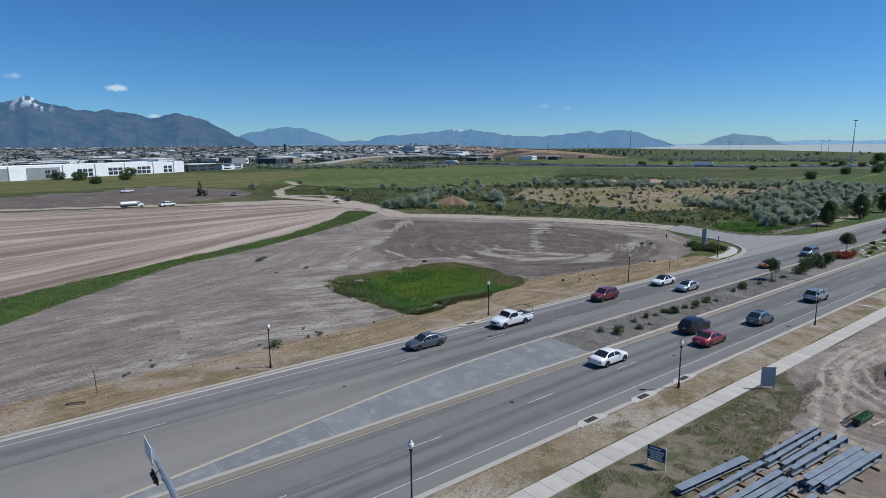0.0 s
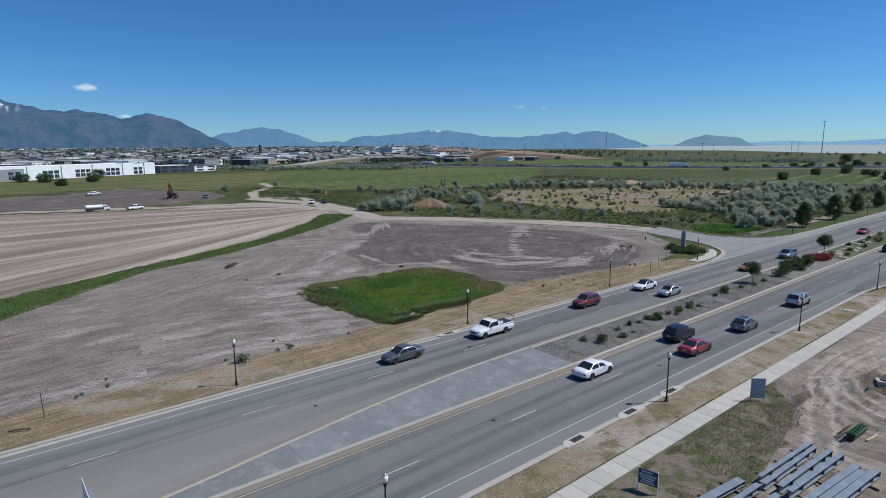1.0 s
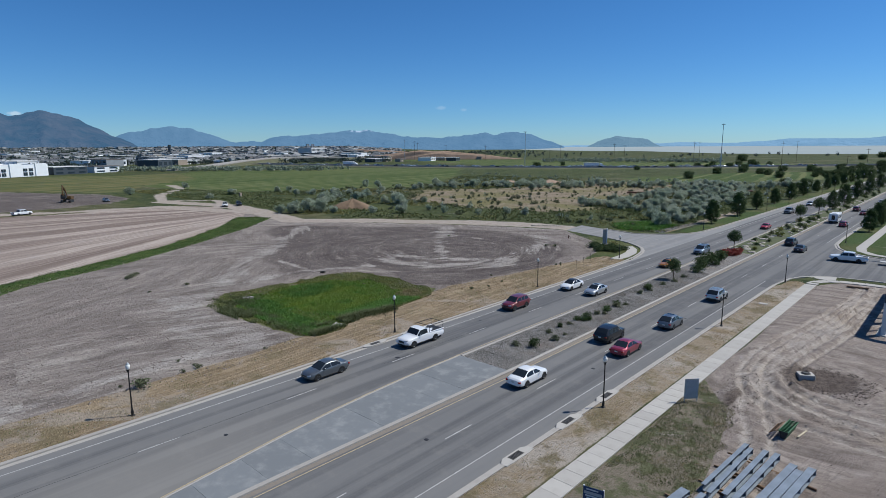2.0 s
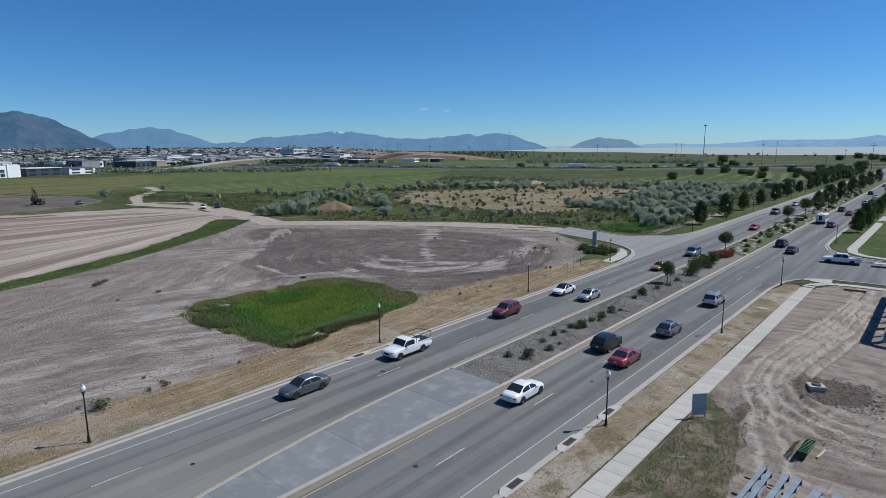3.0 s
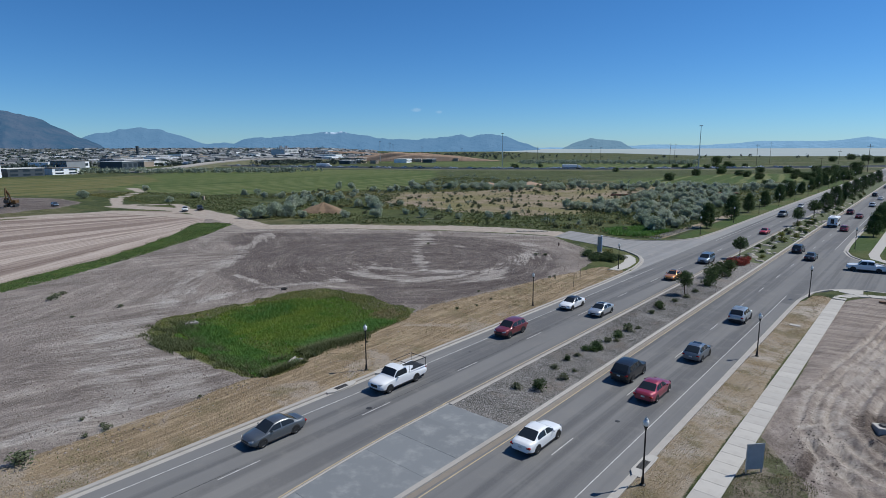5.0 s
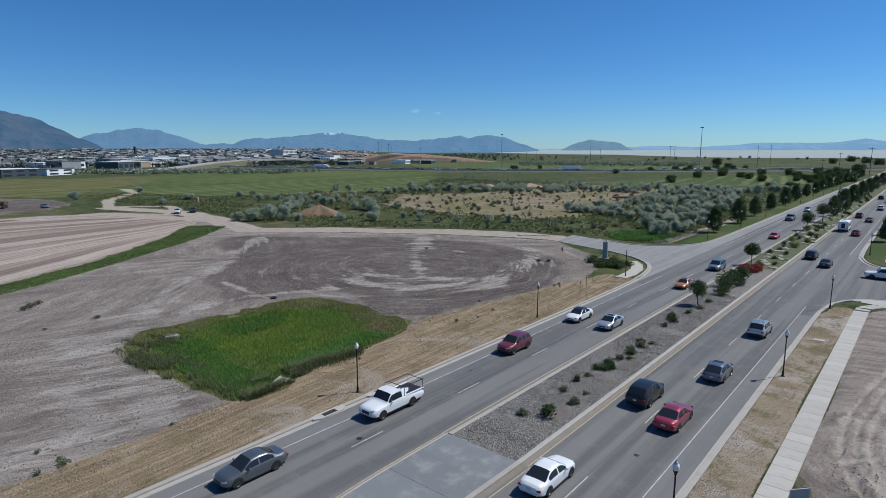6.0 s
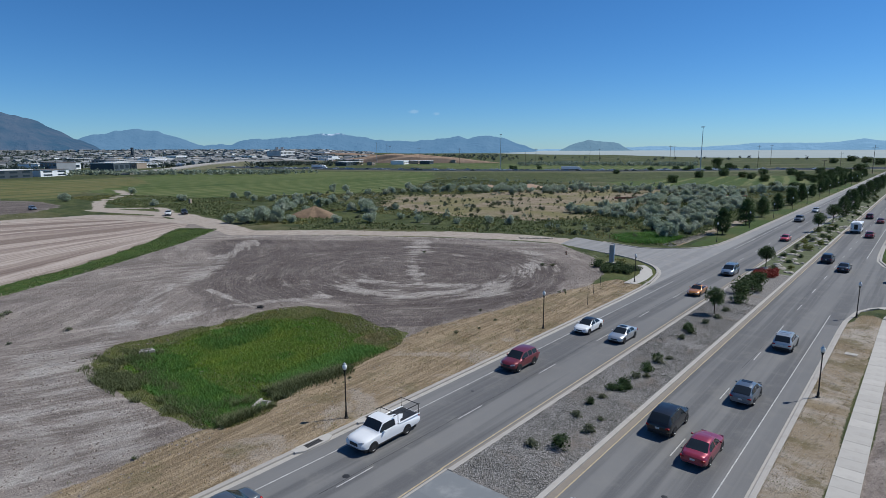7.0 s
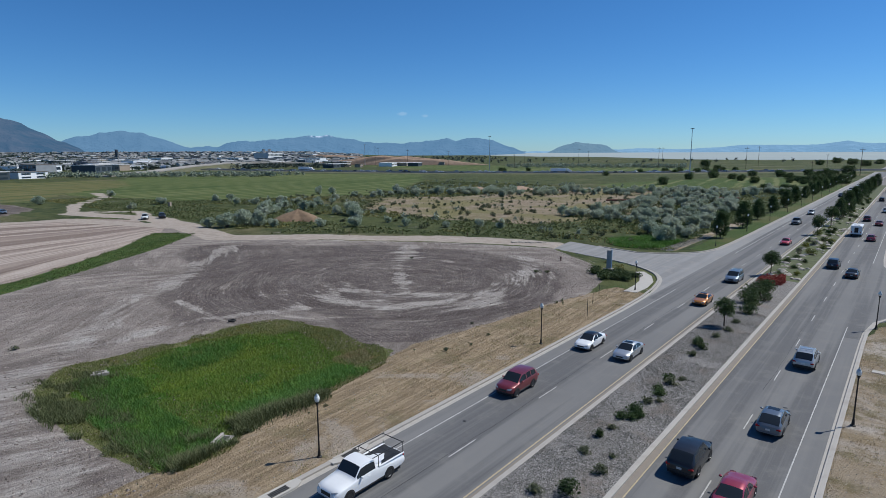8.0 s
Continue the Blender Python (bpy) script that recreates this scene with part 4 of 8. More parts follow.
EAST_RETURN = [(-0.97, 54), (-0.9, 59), (-0.2, 65), (0.8, 67.6), (2.2, 69.6), (3.8, 70.8), (5.5, 71.4), (10, 72), (70, 72)]
EAST_NORTH = [(70, 95.5), (12, 95.5), (7.5, 96.5), (5.2, 97.8), (3.5, 99.5), (1.8, 102), (0.6, 104.5), (-0.6, 110), (-0.9, 118), (-1.05, 130), (-1.05, 1400)]
WEST_RETURN = [(-45, 86), (-41.5, 84.9), (-38.5, 83.5), (-36, 82), (-33.6, 80), (-31.7, 78), (-30.2, 75.5), (-29.1, 72.8), (-28.4, 70), (-27.7, 66), (-27.15, 60), (-26.95, 52), (-26.95, -140)]
WEST_NORTH = [(-29.4, 1400), (-29.4, 125), (-29.8, 112), (-30.5, 108.4), (-31.5, 105), (-33.3, 102.2), (-35.5, 100), (-38.5, 97.8), (-42, 96.5), (-50, 98.6)]


def rev(line):
    return list(reversed(line))


ob = kerb(rev(steps(-140, 54, -0.97)[:-1] + EAST_RETURN), "pale concrete kerb and gutter beside a dry verge", gutter=False)
part("gutter_pan", Shape().sweep(rev(steps(-140, 54, -0.97)[:-1] + EAST_RETURN), SHOULDER_PAN), CONCRETE, ob)
for x0, x1, y1 in ((-2.62, -1.18, 56), (-26.5, -25.1, 60)):
    part("shoulder", Shape().box(x0, -140, 0.0, x1, y1, 0.0045), SHOULDER, road, "pale dusty asphalt shoulder")
kerb(rev(EAST_NORTH), "pale concrete kerb and gutter beside a lawn")
kerb(rev(WEST_RETURN), "pale concrete kerb and gutter beside straw-coloured verge")
kerb(rev(WEST_NORTH), "pale concrete kerb and gutter beside a mown strip")

# median: kerbs, concrete nose, gravel bed
MED_L, MED_R = -17.18, -10.62
kerb(steps(1.2, 1300, MED_R, 3), "pale concrete median kerb along a yellow line", pan=DUSTY)
kerb(rev(steps(1.2, 1300, MED_L, 3)), "pale concrete median kerb with narrow gutter", gutter=False)
part("gutter_pan", Shape().sweep(rev(steps(1.2, 1300, MED_L, 3)), [(-0.3, -0.2), (-0.3, 0.006), (-0.03, 0.004), (-0.03, -0.2)]), DUSTY, bpy.data.objects["kerb.005"])
NOSE_R = [(-11.2, -140), (-11.2, -60), (-11.1, -38), (-11.0, -22), (-10.8, -8), (MED_R, 1.2)]
NOSE_L = [(MED_L, 1.2), (-17.1, -6), (-16.95, -9), (-16.75, -12), (-16.4, -16), (-15.9, -20.4), (-15.4, -23.8), (-14.95, -26.7), (-14.3, -31), (-13.7, -34.4), (-12.9, -40), (-12.25, -44), (-11.7, -52), (-11.4, -60), (-11.4, -140)]
kerb(NOSE_R, "low concrete median kerb stained with dust", pan=DUSTY)
nose = tagged(new("median_nose"), "blue-grey stamped concrete median nose tapering along the road", "median", kind="structure")
NOSE_EDGE = rev(NOSE_L)


def nose_left(y):
    return float(np.interp(y, [p[1] for p in NOSE_EDGE], [p[0] for p in NOSE_EDGE]))


def nose_right(y):
    return float(np.interp(y, [p[1] for p in NOSE_R], [p[0] for p in NOSE_R])) - 0.37


cuts = [1.15, -1.9, -5.2, -8.4, -11.6, -14.9, -18.2, -21.6, -25.1, -28.9, -33.0, -37.6, -43.0, -60.0]
for a, b in zip(cuts, cuts[1:]):
    g = 0.006
    ys = [b + g] + [b + (a - b) * k / 4 for k in (1, 2, 3)] + [a - g]
    s = Shape().prism([(nose_right(y), y) for y in ys] + [(nose_left(y) + 0.03, y) for y in reversed(ys)], -0.2, 0.105 + 0.01 * (int(a * 7) % 2))
    part("slab", s, SLAB_GREY, nose)
ys = [-60 + 61.1 * k / 40 for k in range(41)]
part("slab_bed", Shape().prism([(nose_right(y), y) for y in ys] + [(nose_left(y) + 0.06, y) for y in reversed(ys)], -0.25, 0.092), SLAB_GREY, nose)
part("edge_kerb", Shape().sweep(NOSE_EDGE, [(0.0, -0.25), (0.0, 0.10), (0.03, 0.125), (0.15, 0.125), (0.18, -0.25)][::-1]), CONCRETE, nose)


def bed(y0, y1, n, name, mat, label):
    xs, ys = np.linspace(MED_L + 0.34, MED_R - 0.34, 12), np.linspace(y0, y1, n)
    s = Shape()
    for y in ys:
        for x in xs:
            u = (x - MED_L) / (MED_R - MED_L)
            s.v.append((x, y, 0.10 + 0.16 * math.sin(math.pi * u) * min(1, max(0, (y - 1.15) / 2.5)) + 0.05 * float(vnoise(x, y, 0.8, 31) - 0.5)))
    for i in range(n - 1):
        for j in range(11):
            s.f.append((i * 12 + j, i * 12 + j + 1, (i + 1) * 12 + j + 1, (i + 1) * 12 + j))
    return tagged(part(name, s, mat, sharp=180), label, "median", kind="structure")


bed(1.16, 84, 90, "gravel_bed", GRAVEL, "grey gravel median bed with bare earth patches")
bed(84, 420, 120, "planted_bed", mat_plain("planted_soil", (0.088, 0.100, 0.042), 0.95, 0, 0.5, 0.7, 9, 0.6), "planted median bed with rocks and ground cover")
bed(420, 1300, 60, "far_bed", GRAVEL, "grey gravel median bed far along the road")


# markings: children of the road
def stripe(x, y0, y1, w, mat, name, n=1):
    return part(name, Shape().box(x - w / 2, y0, 0.0, x + w / 2, y1, 0.006), mat, road)


stripe(-2.70, -140, 61, 0.08, WHITE_LINE, "edge_line")
stripe(-2.70, 112, 1300, 0.10, WHITE_LINE, "edge_line")
stripe(-10.10, 1.2, 1300, 0.09, YELLOW_LINE, "median_line")
part("median_line", Shape().sweep([(x + 0.70, y) for x, y in NOSE_R[1:]], [(-0.045, 0.001), (-0.045, 0.009), (0.045, 0.009), (0.045, 0.001)]), YELLOW_LINE, road)
stripe(-25.0, -3, 68, 0.09, WHITE_LINE, "edge_line")
part("edge_line", Shape().sweep([(-25.6, -140), (-25.6, -50), (-25.4, -30), (-25.0, -3)], [(-0.045, 0.001), (-0.045, 0.009), (0.045, 0.009), (0.045, 0.001)]), WHITE_LINE, road)
stripe(-25.6, 108, 1300, 0.10, WHITE_LINE, "edge_line")
stripe(-17.66, 1, 1300, 0.10, YELLOW_LINE, "median_line")
line_l = [(x - 0.42, y) for x, y in NOSE_EDGE if -60 <= y <= 1.3]
part("median_line", Shape().sweep(line_l, [(-0.05, 0.001), (-0.05, 0.007), (0.05, 0.007), (0.05, 0.001)]), YELLOW_LINE, road)
dash_me = Shape().box(-0.042, -1.58, 0.0, 0.042, 1.58, 0.006).mesh("lane_dash", WHITE_LINE)
for x, y0, gap, i0 in ((-21.38, -28.1, 12.42, -8), (-6.42, 26.4, 12.15, -1), (-6.40, -61.8, 12.6, -3)):
    for i in range(i0, 6 if y0 < -50 else 40):
        y = y0 + gap * i
        part("lane_dash", dash_me, None, road, m=pose(x - (0.018 * min(47, max(0, -3 - y)) if x < -15 else 0), y, 0))

# pavement: one slab at a time
pavement = tagged(new("pavement"), "pale concrete pavement of square slabs beside a dirt site", "pavement", kind="structure")
part("pavement_bed", Shape().box(2.66, -100, -0.2, 4.2, 62, 0.09), CONCRETE, pavement)
slab_me = Shape().soft_box(-0.82, -0.753, -0.1, 0.82, 0.753, 0.05, 0.010).mesh("slab", PAVING, 30)
rng = random.Random(5)
for i in range(106):
    part("slab", slab_me, None, pavement, m=pose(3.42, -98 + 1.52 * i, 0.085 + rng.uniform(-0.004, 0.004), rng.uniform(-0.2, 0.2), rng.uniform(-0.2, 0.2), 0))
curve_mid = [(3.42, 62.9), (3.56, 64.3), (4.1, 65.7), (5.1, 66.9), (6.5, 67.7), (8.2, 68.1)] + [(9.8 + 1.52 * i, 68.3) for i in range(24)]
for i in range(len(curve_mid) - 1):
    (ax, ay), (bx, by) = curve_mid[i], curve_mid[i + 1]
    d = Vector((bx - ax, by - ay)).normalized()
    nx, ny = -d.y * 0.8, d.x * 0.8
    g = 0.01
    part("slab", Shape().prism([(ax + d.x * g - nx, ay + d.y * g - ny), (bx - d.x * g - nx, by - d.y * g - ny), (bx - d.x * g + nx, by - d.y * g + ny), (ax + d.x * g + nx, ay + d.y * g + ny)], -0.1, 0.135), PAVING, pavement)
part("ramp", Shape().prism([(1.6, 68.6), (4.6, 67.4), (5.8, 68.4), (5.6, 71.2), (3.6, 70.4)], -0.1, 0.13), PAVING, pavement)
walk_n = tagged(new("pavement_north"), "pale concrete pavement curving through a lawn", "pavement", kind="structure")
mid_n = [(30, 97.6), (18, 97.8), (11, 98.4), (7.2, 99.8), (4.9, 103), (4.2, 108), (4.3, 116), (4.4, 130), (4.5, 150), (4.6, 180), (4.6, 240), (4.6, 420)]
part("walkway", Shape().sweep(mid_n, [(-0.9, -0.1), (-0.9, 0.14), (0.9, 0.14), (0.9, -0.1)]), PAVING, walk_n)


# tar seams and spots
def seam(x, y0, y1, seed):
    r_ = random.Random(seed)
    n = int((y1 - y0) / 1.2)
    pts_, o = [], 0.0
    for i in range(n):
        o = max(-0.15, min(0.15, o + r_.uniform(-0.05, 0.05)))
        pts_.append((x + o, y0 + 1.2 * i))
    part("tar_seam", Shape().sweep(pts_, [(-0.018, 0.0005), (-0.018, 0.0045), (0.018, 0.0045), (0.018, 0.0005)]), TRIM, road)


for x, y0, y1, k in ((-21.75, -60, -14, 1), (-21.7, -6, 34, 2), (-21.7, 40, 120, 3), (-6.2, -50, -22, 4), (-6.8, 34, 90, 5)):
    seam(x, y0, y1, k)
for x, y, r_ in ((-21.9, -3.6, 0.26), (-5.0, 7.5, 0.2), (-4.6, 31, 0.18), (-23.8, 12.6, 0.16), (-7.4, -14, 0.2), (-19.5, -24, 0.18), (-11.2, 36, 0.12)):
    part("tar_spot", Shape().lathe([(r_, 0.0005), (r_ * 0.9, 0.005)], 9, x, y), TRIM, road)


# storm drains
def storm_drain(m, label):
    ob = thing("storm_drain", label, "drain", "storm drains along the kerb", m=m)
    part("apron", Shape().prism([(-0.66, -1.1), (-0.35, -1.7), (0.2, -1.7), (0.2, 1.6), (-0.35, 1.6), (-0.66, 1.0)], -0.1, 0.156), PAVING, ob)
    s = Shape()
    for i in range(9):
        s.box(-0.45, -0.70 + i * 0.15, 0.15, -0.02, -0.62 + i * 0.15, 0.172)
    s.box(-0.49, -0.74, 0.15, -0.45, 0.64, 0.176).box(-0.02, -0.74, 0.15, 0.02, 0.64, 0.176)
    part("grate", s, IRON, ob, "dark cast iron grate")
    # No hollow here: a flat black box imitates the shaft's darkness between the bars.
    part("pit", Shape().box(-0.47, -0.72, 0.14, 0.0, 0.62, 0.161), BLACK_METAL, ob)
    part("back_stone", Shape().soft_box(0.05, -1.3, -0.1, 0.24, 1.2, 0.18, 0.02), PAVING, ob)
    return ob


drain = storm_drain(pose(-0.62, -11.4, 0), "concrete kerb inlet with dark iron grate by the verge")
for x, y, r in ((-0.62, -4.2, 0), (-0.62, 2.35, 0), (-27.1, 3.4, 180), (-27.1, -2.5, 180)):
    copy_thing(drain, pose(x, y, 0, 0, 0, r))


# ---- street lamps ----
def street_lamp(m):
    ob = thing("street_lamp", "black post-top street lamp with pale lantern globe", "street lamp", "street lamps along the road", m=m)
    part("base", Shape().lathe([(0.20, -0.3), (0.20, 0.04), (0.19, 0.07), (0.11, 0.12), (0.10, 0.45), (0.08, 0.52), (0.065, 0.62)], 12), BLACK_METAL, ob)
    part("pole", Shape().lathe([(0.060, 0.55), (0.054, 2.2), (0.046, 3.86)], 10), BLACK_METAL, ob)
    part("fitter", Shape().lathe([(0.055, 3.80), (0.09, 3.86), (0.07, 3.92), (0.13, 4.0), (0.14, 4.06), (0.10, 4.08)], 12), BLACK_METAL, ob)
    part("globe", Shape().lathe([(0.11, 4.07), (0.155, 4.14), (0.19, 4.28), (0.175, 4.42), (0.12, 4.50)], 12), LANTERN, ob, "pale acrylic lantern globe", 60)
    part("cap", Shape().lathe([(0.13, 4.49), (0.12, 4.54), (0.06, 4.60), (0.025, 4.63), (0.03, 4.66), (0.008, 4.72)], 12), GALV, ob, "metal cap and finial", 60)
    return ob


lamp = street_lamp(pose(0, 0, 0.08))
for x, y in [(-0.1, -29.55), (0, 30.4), (0, 61.6), (-28.25, -58), (-28.25, -27.74), (-28.25, 1.84), (-28.25, 32.45), (-29.5, 63.2)] + \
        [(-31.1, 115 + 30.5 * i) for i in range(12)] + [(0.5, 114 + 30.5 * i) for i in range(12)]:
    copy_thing(lamp, pose(x, y, 0.08, 0, 0, (x * 31 + y * 7) % 360))


# ---- vehicles ----
PAINTS = {}


def paint(key):
    table = {"white": ((0.72, 0.73, 0.74), 0.0), "silver": ((0.42, 0.44, 0.46), 0.6), "grey": ((0.10, 0.115, 0.13), 0.5), "black": ((0.008, 0.009, 0.012), 0.2),
             "navy": ((0.016, 0.024, 0.038), 0.3), "red": ((0.42, 0.012, 0.022), 0.2), "maroon": ((0.16, 0.010, 0.020), 0.3), "crimson": ((0.26, 0.010, 0.035), 0.3),
             "orange": ((0.46, 0.17, 0.022), 0.4), "blue": ((0.20, 0.26, 0.33), 0.6), "steel": ((0.13, 0.155, 0.185), 0.6)}
    if key not in PAINTS:
        PAINTS[key] = mat_paint("car_paint_" + key, *table[key])
    return PAINTS[key]


def ring(x, y, half, z0, z1, r, taper=0.0):
    """Cross-section of a body at y: a rounded box of half width, narrower by taper at its top."""
    t = half - taper
    r = min(r, (z1 - z0) * 0.45)
    return [(-half + r, y, z0), (half - r, y, z0), (half, y, z0 + r), (half, y, z0 + (z1 - z0) * 0.55), (t, y, z1 - r * 0.8), (t - r, y, z1), (-t + r, y, z1), (-t, y, z1 - r * 0.8), (-half, y, z0 + (z1 - z0) * 0.55), (-half, y, z0 + r)]


KINDS = {
    # length, width, height, belt, bonnet z, boot z, then stations of the glass along the length from the nose: foot of windscreen, roof front, roof rear, foot of rear glass
    "sedan": (4.8, 1.80, 1.46, 0.95, 0.88, 0.98, 1.25, 2.05, 3.25, 4.05),
    "coupe": (4.7, 1.78, 1.38, 0.92, 0.82, 0.96, 1.45, 2.15, 3.05, 4.05),
    "suv": (4.75, 1.88, 1.74, 1.12, 1.06, 1.14, 1.20, 1.95, 4.05, 4.62),
    "minivan": (5.1, 1.98, 1.76, 1.08, 1.00, 1.12, 0.95, 1.85, 4.65, 5.02),
    "hatch": (4.4, 1.78, 1.56, 1.02, 0.93, 1.06, 1.10, 1.90, 3.45, 4.25),
    "pickup": (5.9, 2.0, 1.86, 1.18, 1.12, 1.18, 1.55, 2.10, 3.25, 3.45),
    "crew": (6.1, 2.02, 1.92, 1.20, 1.16, 1.18, 1.60, 2.15, 3.95, 4.20),
}


def wheel(ob, x, y, r=0.33, w=0.22):
    a = thing("wheel", "", "")
    a.parent = ob
    a.matrix_basis = pose(x, y, r)
    side = 1 if x > 0 else -1
    s = Shape()
    prof = [(r * 0.62, -w / 2), (r * 0.93, -w / 2), (r, -w / 2 + 0.03), (r, w / 2 - 0.03), (r * 0.93, w / 2), (r * 0.62, w / 2)]
    s.loft([[(px, q * math.cos(2 * math.pi * j / 18), q * math.sin(2 * math.pi * j / 18)) for j in range(18)] for q, px in prof], caps=False)
    part("tyre", s, TYRE, a, sharp=40)
    rim = Shape()
    e = side * (w / 2 - 0.03)
    rim.loft([[(e + dx * side, q * math.cos(2 * math.pi * j / 18), q * math.sin(2 * math.pi * j / 18)) for j in range(18)] for q, dx in ((r * 0.64, 0.0), (r * 0.60, 0.02), (r * 0.54, -0.02))], caps=False)
    for k in range(5):
        t = 2 * math.pi * k / 5
        c, q = math.cos(t), math.sin(t)
        rim.add([(e + 0.01 * side, c * r * 0.1 - q * 0.035, q * r * 0.1 + c * 0.035), (e + 0.01 * side, c * r * 0.58 - q * 0.04, q * r * 0.58 + c * 0.04),
                 (e + 0.01 * side, c * r * 0.58 + q * 0.04, q * r * 0.58 - c * 0.04), (e + 0.01 * side, c * r * 0.1 + q * 0.035, q * r * 0.1 - c * 0.035)], [(0, 1, 2, 3)])
    rim.loft([[(e - 0.05 * side, q * math.cos(2 * math.pi * j / 18), q * math.sin(2 * math.pi * j / 18)) for j in range(18)] for q in (r * 0.62, 0.02)])
    part("rim", rim, ALLOY, a)
    a["label"] = ""
    del a["label"]
    return a


def eased(points, s_, spread=0.12):
    """A curve through (station, value) points, its corners rounded."""
    xs, vs = [p[0] for p in points], [p[1] for p in points]
    return sum(float(np.interp(s_ + d, xs, vs)) for d in (-spread, -spread / 2, 0, spread / 2, spread)) / 5


def car_skin(kind):
    """Stations along a body and its half section at each, from sill to roof line; returns the skin cut into body, roof and panes."""
    Ln, W, Ht, belt, bz, tz, g0, g1, g2, g3 = KINDS[kind]
    hw, truck = W / 2, kind in ("pickup", "crew")
    low = 0.36 if truck or kind == "suv" else 0.23
    roof_in = {"sedan": 0.27, "coupe": 0.29, "hatch": 0.25, "suv": 0.23, "minivan": 0.23}.get(kind, 0.19)
    mids = {"sedan": (0.42,), "coupe": (0.75,), "suv": (0.30, 0.66), "minivan": (0.28, 0.62), "hatch": (0.46,), "pickup": (), "crew": (0.48,)}[kind]
    posts = [g1 + (g2 - g1) * m_ for m_ in mids]
    st = [0, 0.03, 0.08, 0.16, 0.28, 0.42]
    st += list(np.linspace(0.42, g0, 5)[1:]) + list(np.linspace(g0, g1, 7)[1:]) + list(np.linspace(g1, g2, 9)[1:]) + list(np.linspace(g2, g3, 7)[1:])
    for p in posts:
        st += [p - 0.05, p + 0.05]
    st += list(np.linspace(g3, Ln - 0.3, 4)[1:]) if Ln - 0.3 > g3 + 0.1 else []
    st += [Ln - 0.24, Ln - 0.14, Ln - 0.07, Ln - 0.025, Ln]
    st = sorted(set(round(float(q), 3) for q in st))
    top = [(0, bz - 0.30), (0.07, bz - 0.17), (0.35, bz - 0.05), (g0, bz + 0.04), (g1, Ht - 0.05), ((g1 + g2) / 2, Ht), (g2, Ht - 0.05), (g3, tz + 0.01), (max(g3 + 0.02, Ln - 0.14), tz - 0.02), (Ln, tz - 0.18 if not truck else tz - 0.06)]
    line = [(0, bz - 0.36), (0.35, bz - 0.14), (g0, belt - 0.05), (g1, belt - 0.01), (g2, belt + 0.02), (g3, tz - 0.05), (Ln, tz - 0.30)]
    wide = [(0, hw * 0.62), (0.06, hw * 0.78), (0.22, hw * 0.90), (0.5, hw * 0.965), (1.2, hw), (Ln - 1.1, hw), (Ln - 0.4, hw * 0.97), (Ln - 0.1, hw * 0.90), (Ln, hw * 0.80)] if not truck else [(0, hw * 0.80), (0.1, hw * 0.93), (0.4, hw * 0.99), (1.0, hw), (Ln - 0.2, hw), (Ln, hw * 0.97)]
    foot = [(0, low + 0.16), (0.3, low + 0.03), (0.7, low), (Ln - 0.7, low), (Ln - 0.25, low + 0.06), (Ln, low + 0.20)]
    crown = [(0, 0.16), (g0, 0.13), (g1, roof_in), (g2, roof_in), (g3, 0.12), (Ln, 0.12)]
    rows = []
    for q in st:
        w, zt = eased(wide, q, 0.05), eased(top, q, 0.10 if not truck else 0.05)
        zb, z0 = min(eased(line, q), zt - 0.04), eased(foot, q)
        wt = min(w - 0.05, w - eased(crown, q, 0.08))
        a_, b_ = (0.95 * w, zb), (wt, zt - 0.045)
        lerp = lambda t: (a_[0] + (b_[0] - a_[0]) * t + 0.02 * math.sin(math.pi * t) * min(1, (zt - zb) / 0.3), a_[1] + (b_[1] - a_[1]) * t)
        half = [(0.84 * w, z0), (0.975 * w, z0 + 0.06), (w, z0 + 0.48 * (zb - z0)), (0.99 * w, zb - 0.09), (0.965 * w, zb - 0.015), lerp(0.06), lerp(0.86), (wt - 0.035, zt - 0.012), (wt * 0.55, zt + 0.015), (0.0, zt + 0.022)]
        rows.append([(sx_, q - Ln / 2, z_) for sx_, z_ in half] + [(-sx_, q - Ln / 2, z_) for sx_, z_ in half[-2::-1]])
    out = {k: Shape() for k in ("body", "roof", "windscreen", "rear_window", "side_window", "side_window_far")}
    side_end = g2 + 0.5 * (g3 - g2) if kind in ("sedan", "coupe", "hatch") else g2 - 0.05 if truck else g2 + 0.1
    for i in range(len(st) - 1):
        sm = (st[i] + st[i + 1]) / 2
        for j in range(18):
            k = j if j < 9 else 17 - j
            dest = "body"
            if k == 5 and g0 + 0.32 * (g1 - g0) < sm < side_end and all(abs(sm - p) > 0.052 for p in posts):
                dest = "side_window" if j < 9 else "side_window_far"
            elif k in (7, 8) and g0 + 0.05 < sm < g1 + 0.02:
                dest = "windscreen"
            elif k in (7, 8) and g2 + 0.03 < sm < g3 - (0.05 if kind in ("sedan", "coupe") else 0.02):
                dest = "rear_window"
            elif k >= 6 and g1 <= sm <= g2 + 0.03:
                dest = "roof"
            q4 = [rows[i][j], rows[i + 1][j], rows[i + 1][j + 1], rows[i][j + 1]]
            out[dest].add(q4, [(0, 1, 2, 3)])
    for ring_, flip in ((rows[0], False), (rows[-1], True)):
        out["body"].add(ring_, [tuple(range(19)) if flip else tuple(reversed(range(19)))])
    return out, low, roof_in


SKINS = {}


